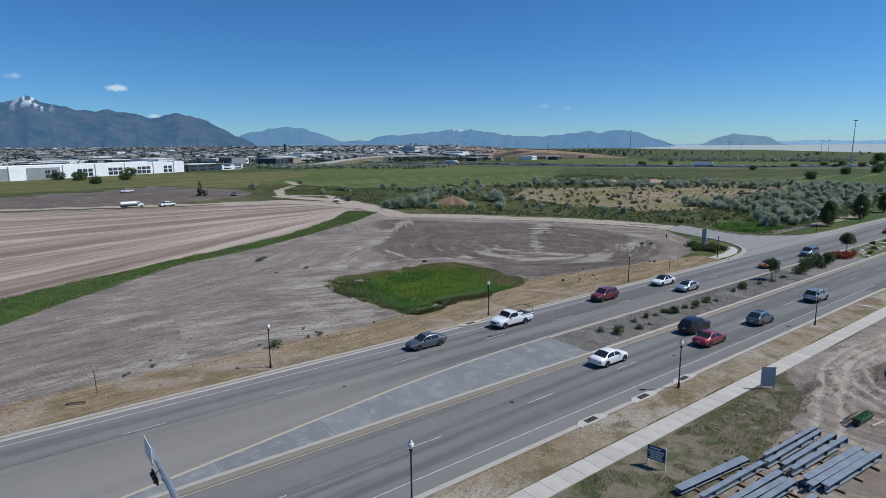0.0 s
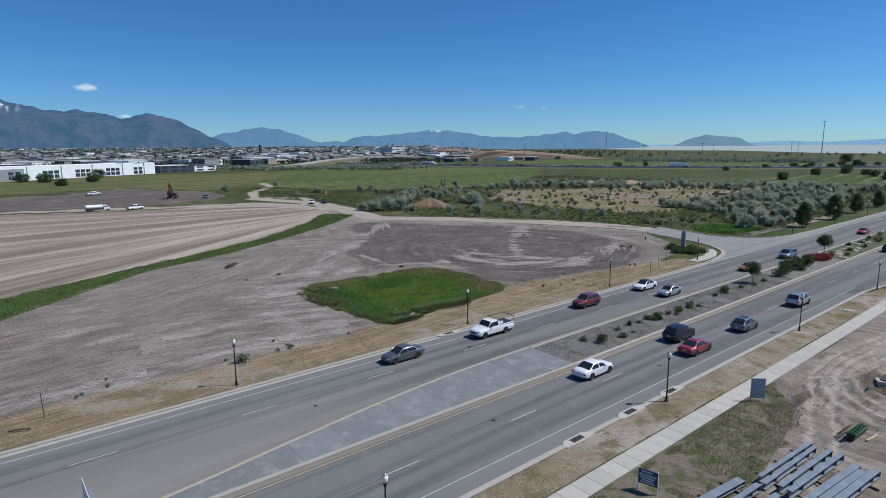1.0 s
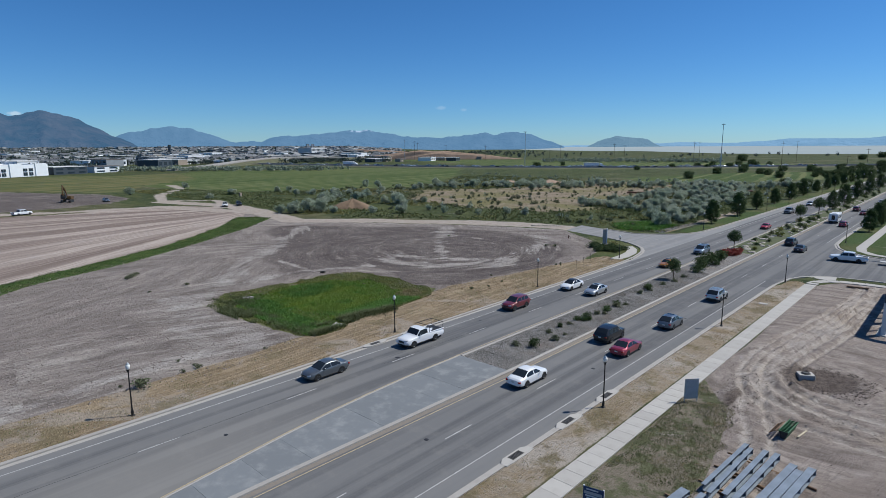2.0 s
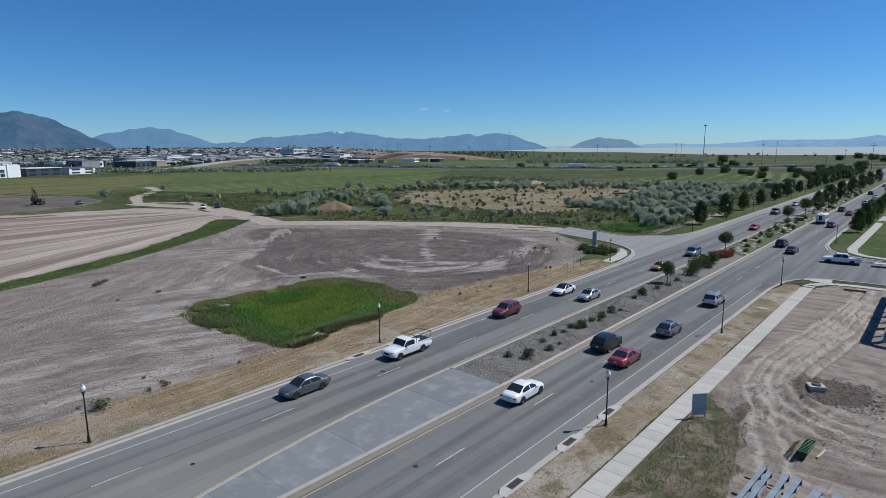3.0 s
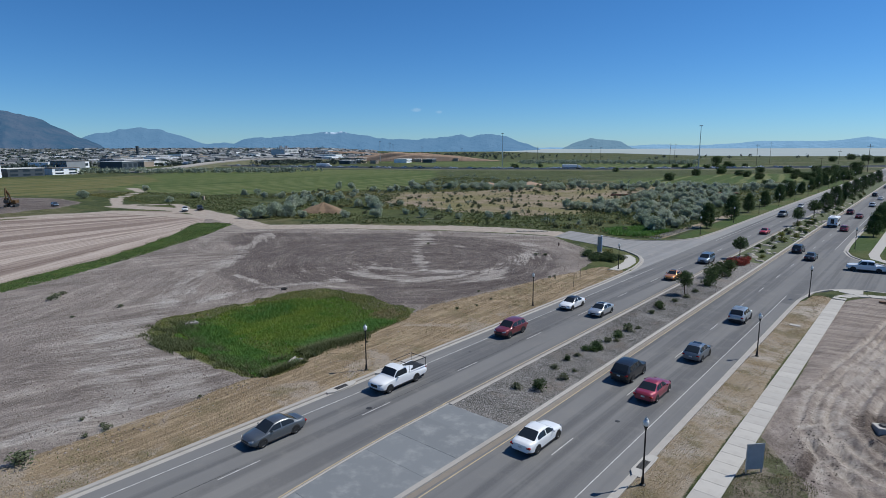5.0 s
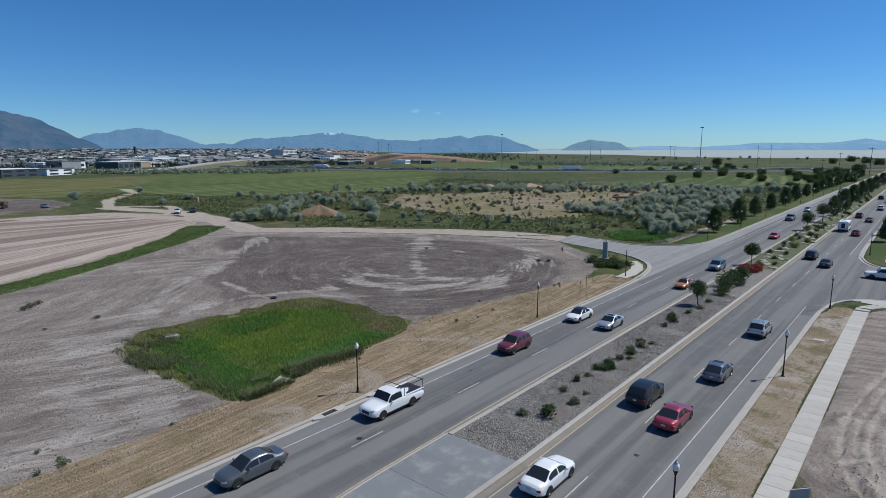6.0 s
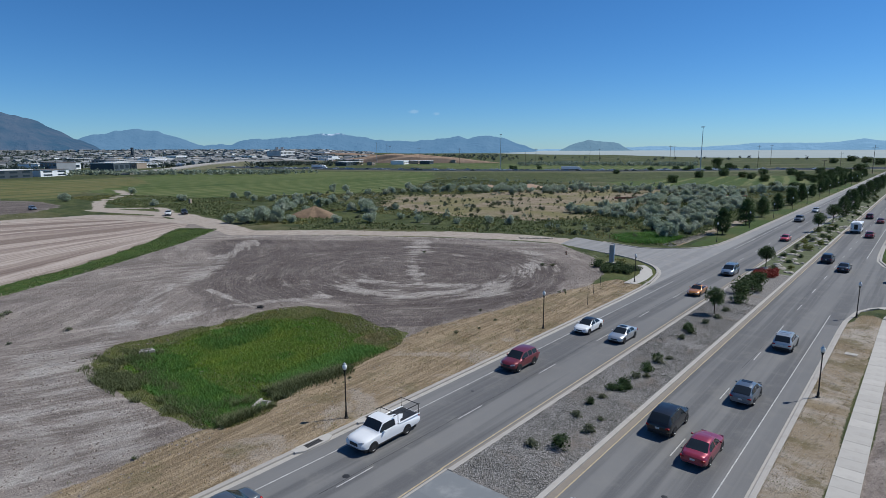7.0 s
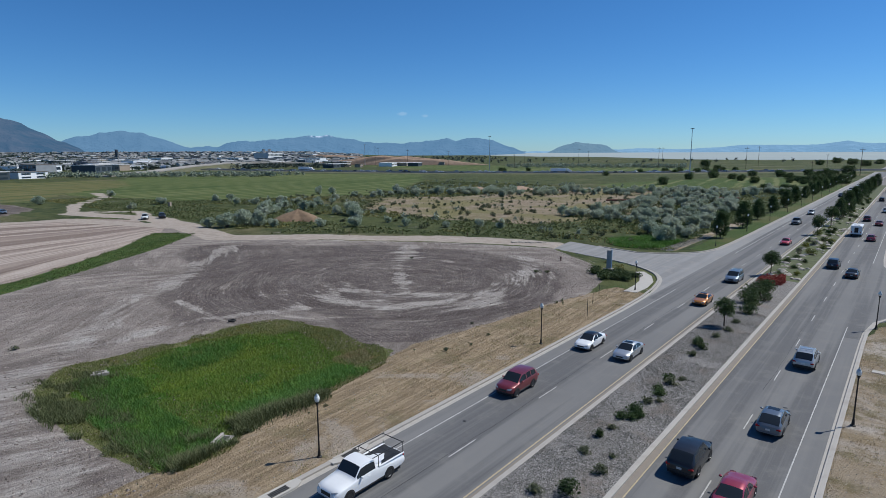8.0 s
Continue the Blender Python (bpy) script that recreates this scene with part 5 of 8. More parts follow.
def car_meshes(kind):
    """The skin's meshes without paint, welded, made once for each kind."""
    if kind not in SKINS:
        out, low, roof_in = car_skin(kind)
        meshes = {}
        for k, sh in out.items():
            bm = bmesh.new()
            vs = [bm.verts.new(p) for p in sh.v]
            for f in sh.f:
                bm.faces.new([vs[i] for i in f])
            bmesh.ops.remove_doubles(bm, verts=bm.verts, dist=0.0008)
            bmesh.ops.recalc_face_normals(bm, faces=bm.faces)
            me = bpy.data.meshes.new(k)
            bm.to_mesh(me)
            bm.free()
            me.polygons.foreach_set("use_smooth", [True] * len(me.polygons))
            me.set_sharp_from_angle(angle=radians(48))
            meshes[k] = me
        SKINS[kind] = meshes, low, roof_in
    return SKINS[kind]


def car(kind, colour, label, x, y, turn, category="car", group="", rails=False, sunroof=False, rack=False, black_roof=False, z=0.008):
    """A road vehicle; its nose points to -y before the turn."""
    Ln, W, Ht, belt, bz, tz, g0, g1, g2, g3 = KINDS[kind]
    ob = thing("car" if category == "car" else category.replace(" ", "_"), label, category, group, m=pose(x, y, z, 0, 0, turn))
    P, hw, y0, tail = paint(colour), W / 2, -Ln / 2, Ln
    truck = kind in ("pickup", "crew")
    meshes, low, roof_in = car_meshes(kind)
    wr = 0.38 if truck or kind == "suv" else 0.33
    ax = (0.92 if not truck else 1.02, Ln - (1.05 if kind in ("sedan", "coupe", "hatch") else 1.15 if not truck else 1.45))

    def skin(key, name, mat, parent):
        me = meshes[key].copy()
        me.materials.clear()
        me.materials.append(mat)
        return part(name, me, None, parent)

    body = skin("body", "body", P, ob)
    roof = skin("roof", "roof", paint("black") if black_roof else P, ob)
    skin("windscreen", "windscreen", CAR_GLASS, ob)
    skin("rear_window", "rear_window", CAR_GLASS, ob)
    skin("side_window", "side_window", CAR_GLASS, ob)
    skin("side_window_far", "side_window", CAR_GLASS, ob)
    for sx in (-1, 1):
        for q in ax:
            n_ = 14
            rim_ = [(sx * (hw - 0.30), 0), (sx * (hw + 0.004), 0)]
            arch = Shape().loft([[(px, y0 + q + (wr + 0.065) * math.cos(math.pi * (j / n_ * 1.24 - 0.12)), wr + (wr + 0.065) * math.sin(math.pi * (j / n_ * 1.24 - 0.12))) for j in range(n_ + 1)] for px, _ in rim_])
            part("wheel_arch", arch, TRIM, body)
            wheel(ob, sx * (hw - 0.095), y0 + q, wr)
        part("mirror", Shape().soft_box(sx * (hw + 0.07) - 0.09, y0 + g0 + 0.40, belt - 0.02, sx * (hw + 0.07) + 0.09, y0 + g0 + 0.54, belt + 0.12, 0.035), P, body)
        lamp_z = bz - 0.27
        part("headlight", Shape().loft([[(sx * hw * a_, y0 + b_, lamp_z + c_) for a_, b_, c_ in ring_] for ring_ in (((0.50, -0.01, 0.0), (0.66, 0.03, -0.01), (0.66, 0.03, 0.12), (0.50, -0.01, 0.10)), ((0.80, 0.10, 0.01), (0.86, 0.20, 0.03), (0.86, 0.22, 0.16), (0.80, 0.12, 0.15)))]), LAMP_GLASS, body, "clear headlight")
        part("tail_light", Shape().soft_box(sx * (hw * 0.76) - 0.15, y0 + tail - 0.15, tz - (0.34 if not truck else 0.42), sx * (hw * 0.76) + 0.15, y0 + tail + 0.012, tz - (0.19 if not truck else 0.08), 0.03), RED_LENS, body, "red tail light")
        part("sill", Shape().soft_box(sx * (hw - 0.02) - 0.03, y0 + ax[0] + wr + 0.1, low - 0.04, sx * (hw - 0.02) + 0.012, y0 + ax[1] - wr - 0.1, low + 0.06, 0.01), TRIM, body)
        for k in ((0.42, 0.75) if kind in ("sedan", "suv", "crew", "minivan", "hatch") else (0.45,)):
            q = y0 + g0 + (g2 - g0) * k + 0.25
            part("door_handle", Shape().soft_box(sx * (hw - 0.012) - 0.02, q, belt - 0.15, sx * (hw - 0.012) + 0.02, q + 0.18, belt - 0.115, 0.008), P, body)
    part("grille", Shape().soft_box(-hw * 0.42, y0 - 0.014, low + 0.24, hw * 0.42, y0 + 0.10, bz - 0.25, 0.02), TRIM, body)
    part("bumper", Shape().soft_box(-hw * 0.60, y0 - 0.02, low + 0.10, hw * 0.60, y0 + 0.12, low + 0.20, 0.03), TRIM if not truck else GALV, body)
    part("bumper", Shape().soft_box(-hw * 0.74, y0 + tail - 0.14, low + 0.12, hw * 0.74, y0 + tail + 0.03, low + 0.26, 0.04), (P if kind in ("sedan", "coupe", "hatch") else TRIM) if not truck else GALV, body)
    part("number_plate", Shape().box(-0.16, y0 + tail + 0.002, low + 0.36, 0.16, y0 + tail + 0.014, low + 0.50), PLATE, body)
    part("underside", Shape().box(-hw * 0.86, y0 + 0.3, 0.17, hw * 0.86, y0 + tail - 0.3, low + 0.1), TRIM, body)
    if rails:
        for sx in (-1, 1):
            part("roof_rail", Shape().tube([(sx * (hw - roof_in - 0.1), y0 + g1 + 0.2, Ht), (sx * (hw - roof_in - 0.1), y0 + g1 + 0.35, Ht + 0.07), (sx * (hw - roof_in - 0.1), y0 + g2 - 0.3, Ht + 0.07), (sx * (hw - roof_in - 0.1), y0 + g2 - 0.1, Ht)], 0.022, 6), GALV, roof)
        for k in range(3):
            q = y0 + g1 + 0.5 + k * (g2 - g1 - 0.9) / 2
            part("cross_bar", Shape().box(-(hw - roof_in - 0.1), q - 0.03, Ht + 0.05, hw - roof_in - 0.1, q + 0.03, Ht + 0.085), GALV, roof)
    if sunroof:
        part("sunroof", Shape().soft_box(-0.40, y0 + g1 + 0.18, Ht - 0.03, 0.40, y0 + g1 + 0.72, Ht + 0.026, 0.01), CAR_GLASS, roof)
    if truck:
        b0, b1 = y0 + g3 + 0.12, y0 + tail - 0.10
        part("bed_liner", Shape().box(-hw + 0.14, b0, tz - 0.02, hw - 0.14, b1, tz + 0.012), TRIM, body)
        for sx in (-1, 1):
            part("bed_rail", Shape().soft_box(sx * (hw - 0.08) - 0.06, b0, tz - 0.03, sx * (hw - 0.08) + 0.06, b1 + 0.1, tz + 0.05, 0.02), P, body)
    if rack:
        b0, b1 = y0 + g3 + 0.1, y0 + tail - 0.1
        rk = part("ladder_rack", Shape().tube([(-hw + 0.08, b0, tz), (-hw + 0.08, b0, 1.95), (hw - 0.08, b0, 1.95), (hw - 0.08, b0, tz)], 0.03, 6), BLACK_METAL, ob)
        part("hoop", Shape().tube([(-hw + 0.08, b1, tz), (-hw + 0.08, b1, 1.95), (hw - 0.08, b1, 1.95), (hw - 0.08, b1, tz)], 0.03, 6), BLACK_METAL, rk)
        for sx in (-1, 1):
            part("rail", Shape().tube([(sx * (hw - 0.08), b0 - 0.5, 1.97), (sx * (hw - 0.08), b1 + 0.1, 1.97)], 0.03, 6), BLACK_METAL, rk)
    return ob


S, NB = 0, 180  # southbound, northbound
LL, LI, RI, RO = -23.9, -19.45, -8.1, -4.75
south, north = "cars driving towards the works", "cars driving away"
car("sedan", "grey", "dark grey saloon car on the asphalt", LL + 0.1, -11.5, S, group=south)
car("pickup", "white", "white pickup truck with black ladder rack", LL + 0.2, 1.6, S, "pickup truck", south, rack=True)
car("suv", "maroon", "dark red sport utility vehicle on the asphalt", LL, 20.5, S, "car", south)
car("sedan", "white", "white saloon car with black glass roof", LL, 35.5, S, group=south, black_roof=True)
car("sedan", "silver", "silver saloon car with sunroof", LI, 35.0, S, group=south, sunroof=True)
car("coupe", "orange", "orange coupe with black sunroof", LI, 62.0, S, group=south, sunroof=True)
car("minivan", "blue", "blue-grey minivan on the asphalt", LI, 80.0, S, group=south, rails=True)
car("sedan", "red", "bright red saloon car on the asphalt", LI, 128.0, S, group=south)
car("crew", "grey", "dark grey crew-cab pickup truck", LL + 0.4, 172.0, S, "pickup truck", south)
car("hatch", "silver", "small silver car far along the road", LL, 205.0, S, group=south)
car("suv", "black", "black sport utility vehicle on the asphalt", RI, 17.0, NB, group=north)
car("sedan", "crimson", "crimson saloon car on the asphalt", RO, 14.3, NB, group=north)
car("suv", "silver", "silver sport utility vehicle with roof rack", RO, 43.5, NB, group=north, rails=True)
car("sedan", "white", "white saloon car with dark rear window", RI, 0.5, NB, group=north)
car("hatch", "steel", "slate-blue crossover car on the asphalt", RO, 26.5, NB, group=north, sunroof=True)
car("suv", "navy", "dark navy sport utility vehicle", RI, 103.0, NB, group=north)
car("sedan", "navy", "dark blue saloon car on the asphalt", RO, 95.5, NB, group=north)
car("hatch", "crimson", "crimson hatchback car on the asphalt", RO, 146.0, NB, group=north)
car("sedan", "maroon", "dark red saloon car far along the road", RO, 182.0, NB, group=north)
car("suv", "maroon", "dark red sport utility vehicle far off", RI, 193.0, NB, group=north)
car("suv", "white", "white sport utility vehicle far off", RO, 226.0, NB, group=north)
car("sedan", "white", "white saloon car far along the road", RO, 262.0, NB, group=north)
car("crew", "white", "white crew-cab pickup truck waiting at a side street", 4.6, 89.0, -84, "pickup truck", "")
for i, (x, y, k, c) in enumerate(((RI, 282, "suv", "black"), (LI, 268, "sedan", "silver"), (LL, 300, "suv", "navy"), (RO, 318, "hatch", "red"), (LI, 330, "sedan", "white"),
                                  (LL, 352, "minivan", "silver"), (RI, 348, "sedan", "grey"), (LI, 384, "suv", "black"), (RO, 372, "sedan", "silver"), (LL, 402, "sedan", "white"))):
    car(k, c, {"suv": "sport utility vehicle in distant traffic", "sedan": "saloon car in distant traffic", "hatch": "hatchback in distant traffic", "minivan": "minivan in distant traffic"}[k],
        x, y, S if x < -15 else NB, group="distant traffic")


def shuttle_bus(m):
    ob = thing("shuttle_bus", "white cutaway shuttle bus with rear door", "bus", m=m)
    body = part("body", Shape().soft_box(-1.15, -2.1, 0.55, 1.15, 3.6, 2.75, 0.12), WHITE_PAINT, ob)
    cab = part("cab", Shape().loft([ring(0, -3.6, 0.85, 0.5, 1.05, 0.08), ring(0, -2.9, 0.98, 0.42, 1.25, 0.08), ring(0, -2.5, 1.0, 0.42, 1.9, 0.1, 0.1), ring(0, -2.0, 1.0, 0.42, 2.15, 0.1, 0.1)]), WHITE_PAINT, ob)
    part("windscreen", Shape().loft([ring(0, -2.92, 0.86, 1.24, 1.27, 0.01), ring(0, -2.48, 0.88, 1.27, 1.88, 0.03, 0.08), ring(0, -2.46, 0.8, 1.3, 1.86, 0.03, 0.08)]), CAR_GLASS, cab)
    part("fairing", Shape().soft_box(-1.0, -2.5, 2.1, 1.0, -1.9, 2.7, 0.15), WHITE_PAINT, ob)
    for sx in (-1, 1):
        for k in range(4):
            part("window", Shape().soft_box(sx * 1.15 - 0.012, -1.7 + k * 1.28, 1.45, sx * 1.15 + 0.012, -0.6 + k * 1.28, 2.25, 0.01), CAR_GLASS, body)
        part("tail_light", Shape().soft_box(sx * 0.95 - 0.08, 3.58, 1.0, sx * 0.95 + 0.08, 3.63, 1.35, 0.01), RED_LENS, body)
        part("skirt", Shape().soft_box(sx * 1.12 - 0.02, -2.0, 0.5, sx * 1.12 + 0.035, 3.5, 0.75, 0.01), GALV, body)
        for q in (-2.7, 2.2):
            wheel(ob, sx * 0.98, q, 0.40, 0.26)
    part("rear_window", Shape().soft_box(-0.4, 3.58, 1.05, 0.4, 3.62, 2.3, 0.01), CAR_GLASS, body)
    part("bumper", Shape().soft_box(-1.1, 3.55, 0.42, 1.1, 3.8, 0.68, 0.04), TRIM, ob)
    part("roof_unit", Shape().soft_box(-0.6, 1.2, 2.72, 0.6, 2.6, 2.95, 0.06), WHITE_PAINT, body)
    return ob


shuttle_bus(pose(RI, 155, 0.008, 0, 0, 180))


def flat_trailer(m):
    ob = thing("flat_trailer", "low flatbed trailer hitched behind a pickup", "trailer", m=m)
    part("deck", Shape().soft_box(-1.0, 0, 0.55, 1.0, 5.0, 0.66, 0.02), mat_plain("trailer_deck", (0.42, 0.42, 0.40), 0.7), ob)
    part("tongue", Shape().tube([(-0.6, 0.1, 0.55), (0, -1.6, 0.5), (0.6, 0.1, 0.55)], 0.05, 6), GALV, ob)
    for sx in (-1, 1):
        part("rail", Shape().tube([(sx * 0.98, 0.1, 0.66), (sx * 0.98, 0.1, 0.95), (sx * 0.98, 4.9, 0.95), (sx * 0.98, 4.9, 0.66)], 0.03, 6), GALV, ob)
        for q in (2.6, 3.4):
            wheel(ob, sx * 0.88, q, 0.33)
    return ob


flat_trailer(pose(9.4, 89.5, 0.008, 0, 0, -84))


def signal_mast(m):
    ob = thing("signal_mast", "grey galvanised traffic signal mast with long arm", "traffic signal", m=m)
    part("pole", Shape().lathe([(0.19, -0.1), (0.17, 3), (0.14, 6.6)], 14), GALV, ob)
    part("base", Shape().soft_box(-0.25, -0.25, -0.1, 0.25, 0.25, 0.1, 0.03), GALV, ob)
    arm = part("arm", Shape().tube([(0, 0, 5.85), (-1.5, 0, 5.93), (-4, 0, 6.0), (-8.2, 0, 6.03)], [0.17, 0.155, 0.145, 0.125], 14), GALV, ob)
    part("end_cap", Shape().tube([(-8.2, 0, 6.03), (-8.26, 0, 6.03)], [0.135, 0.11], 14), GALV, arm)
    part("flange", Shape().tube([(-4.55, 0, 6.0), (-4.7, 0, 6.0)], 0.19, 14), GALV, arm)
    sign = part("sign_plate", Shape().soft_box(-8.5, -0.24, 5.75, -6.6, -0.20, 6.75, 0.01), SIGN_WHITE, ob, "pale flat street sign plate")
    part("bracket", Shape().tube([(-7.6, -0.22, 6.1), (-7.6, 0.0, 6.02)], 0.04, 8), GALV, sign)
    head = part("signal_head", Shape().soft_box(-6.45, -0.34, 5.40, -5.15, -0.24, 5.74, 0.03), TRIM, ob, "black flat signal head seen edge-on")
    part("bracket", Shape().tube([(-5.8, -0.28, 5.7), (-5.8, 0.0, 5.98)], 0.035, 8), GALV, head)
    for k in range(3):
        part("visor", Shape().tube([(-6.2 + 0.4 * k, -0.34, 5.57), (-6.2 + 0.4 * k, -0.44, 5.56)], 0.12, 12), BLACK_METAL, head)
    return ob


signal_mast(pose(2.3, -42.6, 0.1))


# ---- plants ----
def leaf_cloud(rng, centres, n, size, flat_=0.5):
    """Small leaf blades scattered in clumps round the centres (x, y, z, radius)."""
    s = Shape()
    for _ in range(n):
        cx, cy, cz, r = rng.choice(centres)
        while True:
            p = Vector((rng.uniform(-1, 1), rng.uniform(-1, 1), rng.uniform(-1, 1)))
            if 0.25 < p.length < 1:
                break
        p = Vector((cx, cy, cz)) + p * r
        a = Vector((rng.gauss(0, 1), rng.gauss(0, 1), rng.gauss(0, 0.6))).normalized()
        b = a.cross(Vector((rng.gauss(0, 1), rng.gauss(0, 1), rng.gauss(0, 1)))).normalized()
        l, w = size * rng.uniform(0.7, 1.4), size * rng.uniform(0.35, 0.6)
        n0 = len(s.v)
        s.v.extend([tuple(p - a * l), tuple(p + b * w), tuple(p + a * l), tuple(p - b * w)])
        s.f.append((n0, n0 + 1, n0 + 2, n0 + 3))
    return s


def shrub_meshes(seed, mat, r, h, leaves, size, lumps=9, name="crown", lump=(0.30, 0.50)):
    rng = random.Random(seed)
    cs = []
    for _ in range(lumps):
        t, q = rng.uniform(0, 6.283), rng.uniform(0.0, 0.62) * r
        z = h * rng.uniform(0.25, 0.72) * (1 - 0.35 * q / r)
        cs.append((q * math.cos(t), q * math.sin(t), z, r * rng.uniform(*lump)))
    crown = leaf_cloud(rng, cs, leaves, size).mesh(name, mat)
    st = Shape()
    for c in cs[:5]:
        st.tube([(0, 0, -0.1), (c[0] * 0.5, c[1] * 0.5, c[2] * 0.5), (c[0], c[1], c[2])], [0.05 * r, 0.03 * r, 0.01 * r], 5)
    return crown, st.mesh("stems", BARK)


def tree_meshes(seed, mat, h, r, leaves, size, trunk=0.12, clear=1.6, shape=1.0):
    rng = random.Random(seed)
    w = Shape()
    lean = rng.uniform(-0.2, 0.2)
    top = h * 0.8
    w.tube([(0, 0, -0.2), (0.02, 0, clear * 0.6), (lean * 0.4, 0, clear), (lean, 0.1, top)], [trunk * 1.25, trunk, trunk * 0.85, trunk * 0.15], 8)
    cs = [(lean, 0, h - r * 0.35, r * 0.38)]
    n = 19
    for i in range(n):
        t = i * 2.4 + rng.uniform(-0.4, 0.4)
        u = i / (n - 1)
        z = clear + 0.4 + (h - clear - 1.0) * u
        prof = 0.45 + 0.55 * math.sin(math.pi * (0.12 + 0.76 * u)) if shape == 1 else (0.62 + 0.38 * math.sin(0.5 * math.pi * u / 0.3) if u < 0.3 else 1 - 0.72 * ((u - 0.3) / 0.7) ** 1.4)
        q = r * prof * rng.uniform(0.55, 0.85)
        c = (q * math.cos(t), q * math.sin(t), z, r * rng.uniform(0.34, 0.50))
        cs.append(c)
        w.tube([(lean * u, 0, z - 0.7 * q), (c[0] * 0.55, c[1] * 0.55, z - 0.25 * q), (c[0], c[1], z)], [trunk * 0.42, trunk * 0.26, trunk * 0.08], 5)
    return leaf_cloud(rng, cs, leaves, size).mesh("crown", mat), w.mesh("trunk", BARK, 60)


def plant(name, meshes, label, category, group, m, second="stems"):
    ob = thing(name, label, category, group, m=m)
    part(second, meshes[1], None, ob)
    part("crown", meshes[0], None, ob)
    return ob


def gz(x, y):
    return float(height(np.array([x]), np.array([y]))[0])


# median shrubs
SAGE = [shrub_meshes(40 + i, LEAF_SAGE, 0.85, 1.0, 700, 0.07, 10) for i in range(3)]
DARKSH = [shrub_meshes(50 + i, LEAF_DARK, 1.0, 1.3, 900, 0.075, 11) for i in range(3)]
GREENSH = [shrub_meshes(60 + i, LEAF_TREE, 1.0, 0.9, 800, 0.075, 11) for i in range(2)]
rng = random.Random(11)
for k, x, y, s in (("s", -14.3, 7.3, 0.80), ("d", -12.7, 8.5, 0.95), ("s", -12.2, 11.8, 0.85), ("s", -12.3, 14.2, 0.5), ("s", -14.2, 13.6, 0.80), ("d", -14.2, 16.4, 0.62), ("s", -14.0, 18.2, 0.6),
                   ("g", -14.3, 20.4, 0.75), ("g", -13.5, 20.6, 0.85), ("g", -13.8, 22.0, 1.0), ("g", -13.2, 21.4, 0.7), ("s", -13.7, 24.3, 0.85), ("s", -12.9, 25.2, 0.6), ("g", -13.4, 26.6, 0.9), ("g", -13.9, 27.6, 0.8), ("s", -13.3, 29.6, 1.05), ("g", -13.8, 30.6, 0.8), ("s", -12.9, 31.2, 0.7),
                   ("s", -14.1, 38.6, 0.85), ("d", -13.9, 41.2, 0.75), ("d", -14.6, 42.2, 0.8), ("g", -15.0, 43.6, 0.8), ("s", -13.7, 46.2, 0.9), ("s", -13.2, 49.6, 0.9), ("s", -13.4, 53.8, 0.9),
                   ("d", -13.3, 59.5, 1.5), ("d", -13.8, 62.5, 1.9), ("d", -14.2, 65.6, 2.1), ("d", -13.2, 67.5, 1.7), ("d", -14.3, 69.6, 2.0), ("d", -13.6, 72.4, 1.8), ("d", -14.2, 75.2, 1.5)):
    ms = {"s": SAGE, "d": DARKSH, "g": GREENSH}[k]
    lab = {"s": "low grey-green sage shrub in gravel median", "d": "dark green shrub in gravel median", "g": "spreading green shrub in gravel median"}[k]
    ob = plant("shrub", rng.choice(ms), lab, "shrub", "shrubs in the median", pose(x, y, 0.14, 0, 0, rng.uniform(0, 360)))
    ob.scale = (s, s, s * rng.uniform(0.8, 1.1))
REDSH = [shrub_meshes(70 + i, LEAF_RED, 0.9, 0.9, 600, 0.07) for i in range(2)]
LIME = [shrub_meshes(74 + i, LEAF_LIME, 1.1, 1.1, 700, 0.08) for i in range(2)]
for i in range(14):
    ob = plant("shrub", REDSH[i % 2], "dark red barberry shrub in the median", "shrub", "red shrubs in the median", pose(-15.6 + 3.6 * rng.random(), 79 + 7 * rng.random(), 0.16, 0, 0, rng.uniform(0, 360)))
    ob.scale = [rng.uniform(1.0, 1.6)] * 3
for i in range(50):
    y = 88 + 210 * rng.random() ** 1.3
    ms, lab = rng.choice(((LIME, "yellow-green shrub among median rocks"), (SAGE, "grey-green sage shrub among median rocks"), (DARKSH, "dark shrub among median rocks"), (GREENSH, "green shrub among median rocks")))
    ob = plant("shrub", rng.choice(ms), lab, "shrub", "shrubs among median rocks", pose(rng.uniform(-16, -11.2), y, 0.16, 0, 0, rng.uniform(0, 360)))
    ob.scale = [rng.uniform(0.6, 1.3)] * 3


def boulder_mesh(seed):
    r = random.Random(seed)
    bm = bmesh.new()
    bmesh.ops.create_icosphere(bm, subdivisions=2, radius=0.5)
    for v in bm.verts:
        n = noise.noise(v.co * 2.2 + Vector((seed * 7.1, 0, 0)))
        v.co *= 1 + 0.45 * n
        v.co.z *= 0.62
    me = bpy.data.meshes.new("boulder")
    bm.to_mesh(me)
    bm.free()
    me.materials.append(STONE)
    return me


BOULDERS = [boulder_mesh(i) for i in range(5)]
for i in range(130):
    x, y = rng.uniform(-16.2, -10.9), 86 + 150 * rng.random() ** 1.4
    s = rng.uniform(0.5, 1.5)
    ob = solid("boulder", BOULDERS[i % 5], None, "pale tan landscaping boulder", "rock", "boulders in the median", m=pose(x, y, 0.22, 0, 0, rng.uniform(0, 360)))
    ob.scale = (s, s * rng.uniform(0.7, 1.1), s * 0.8)

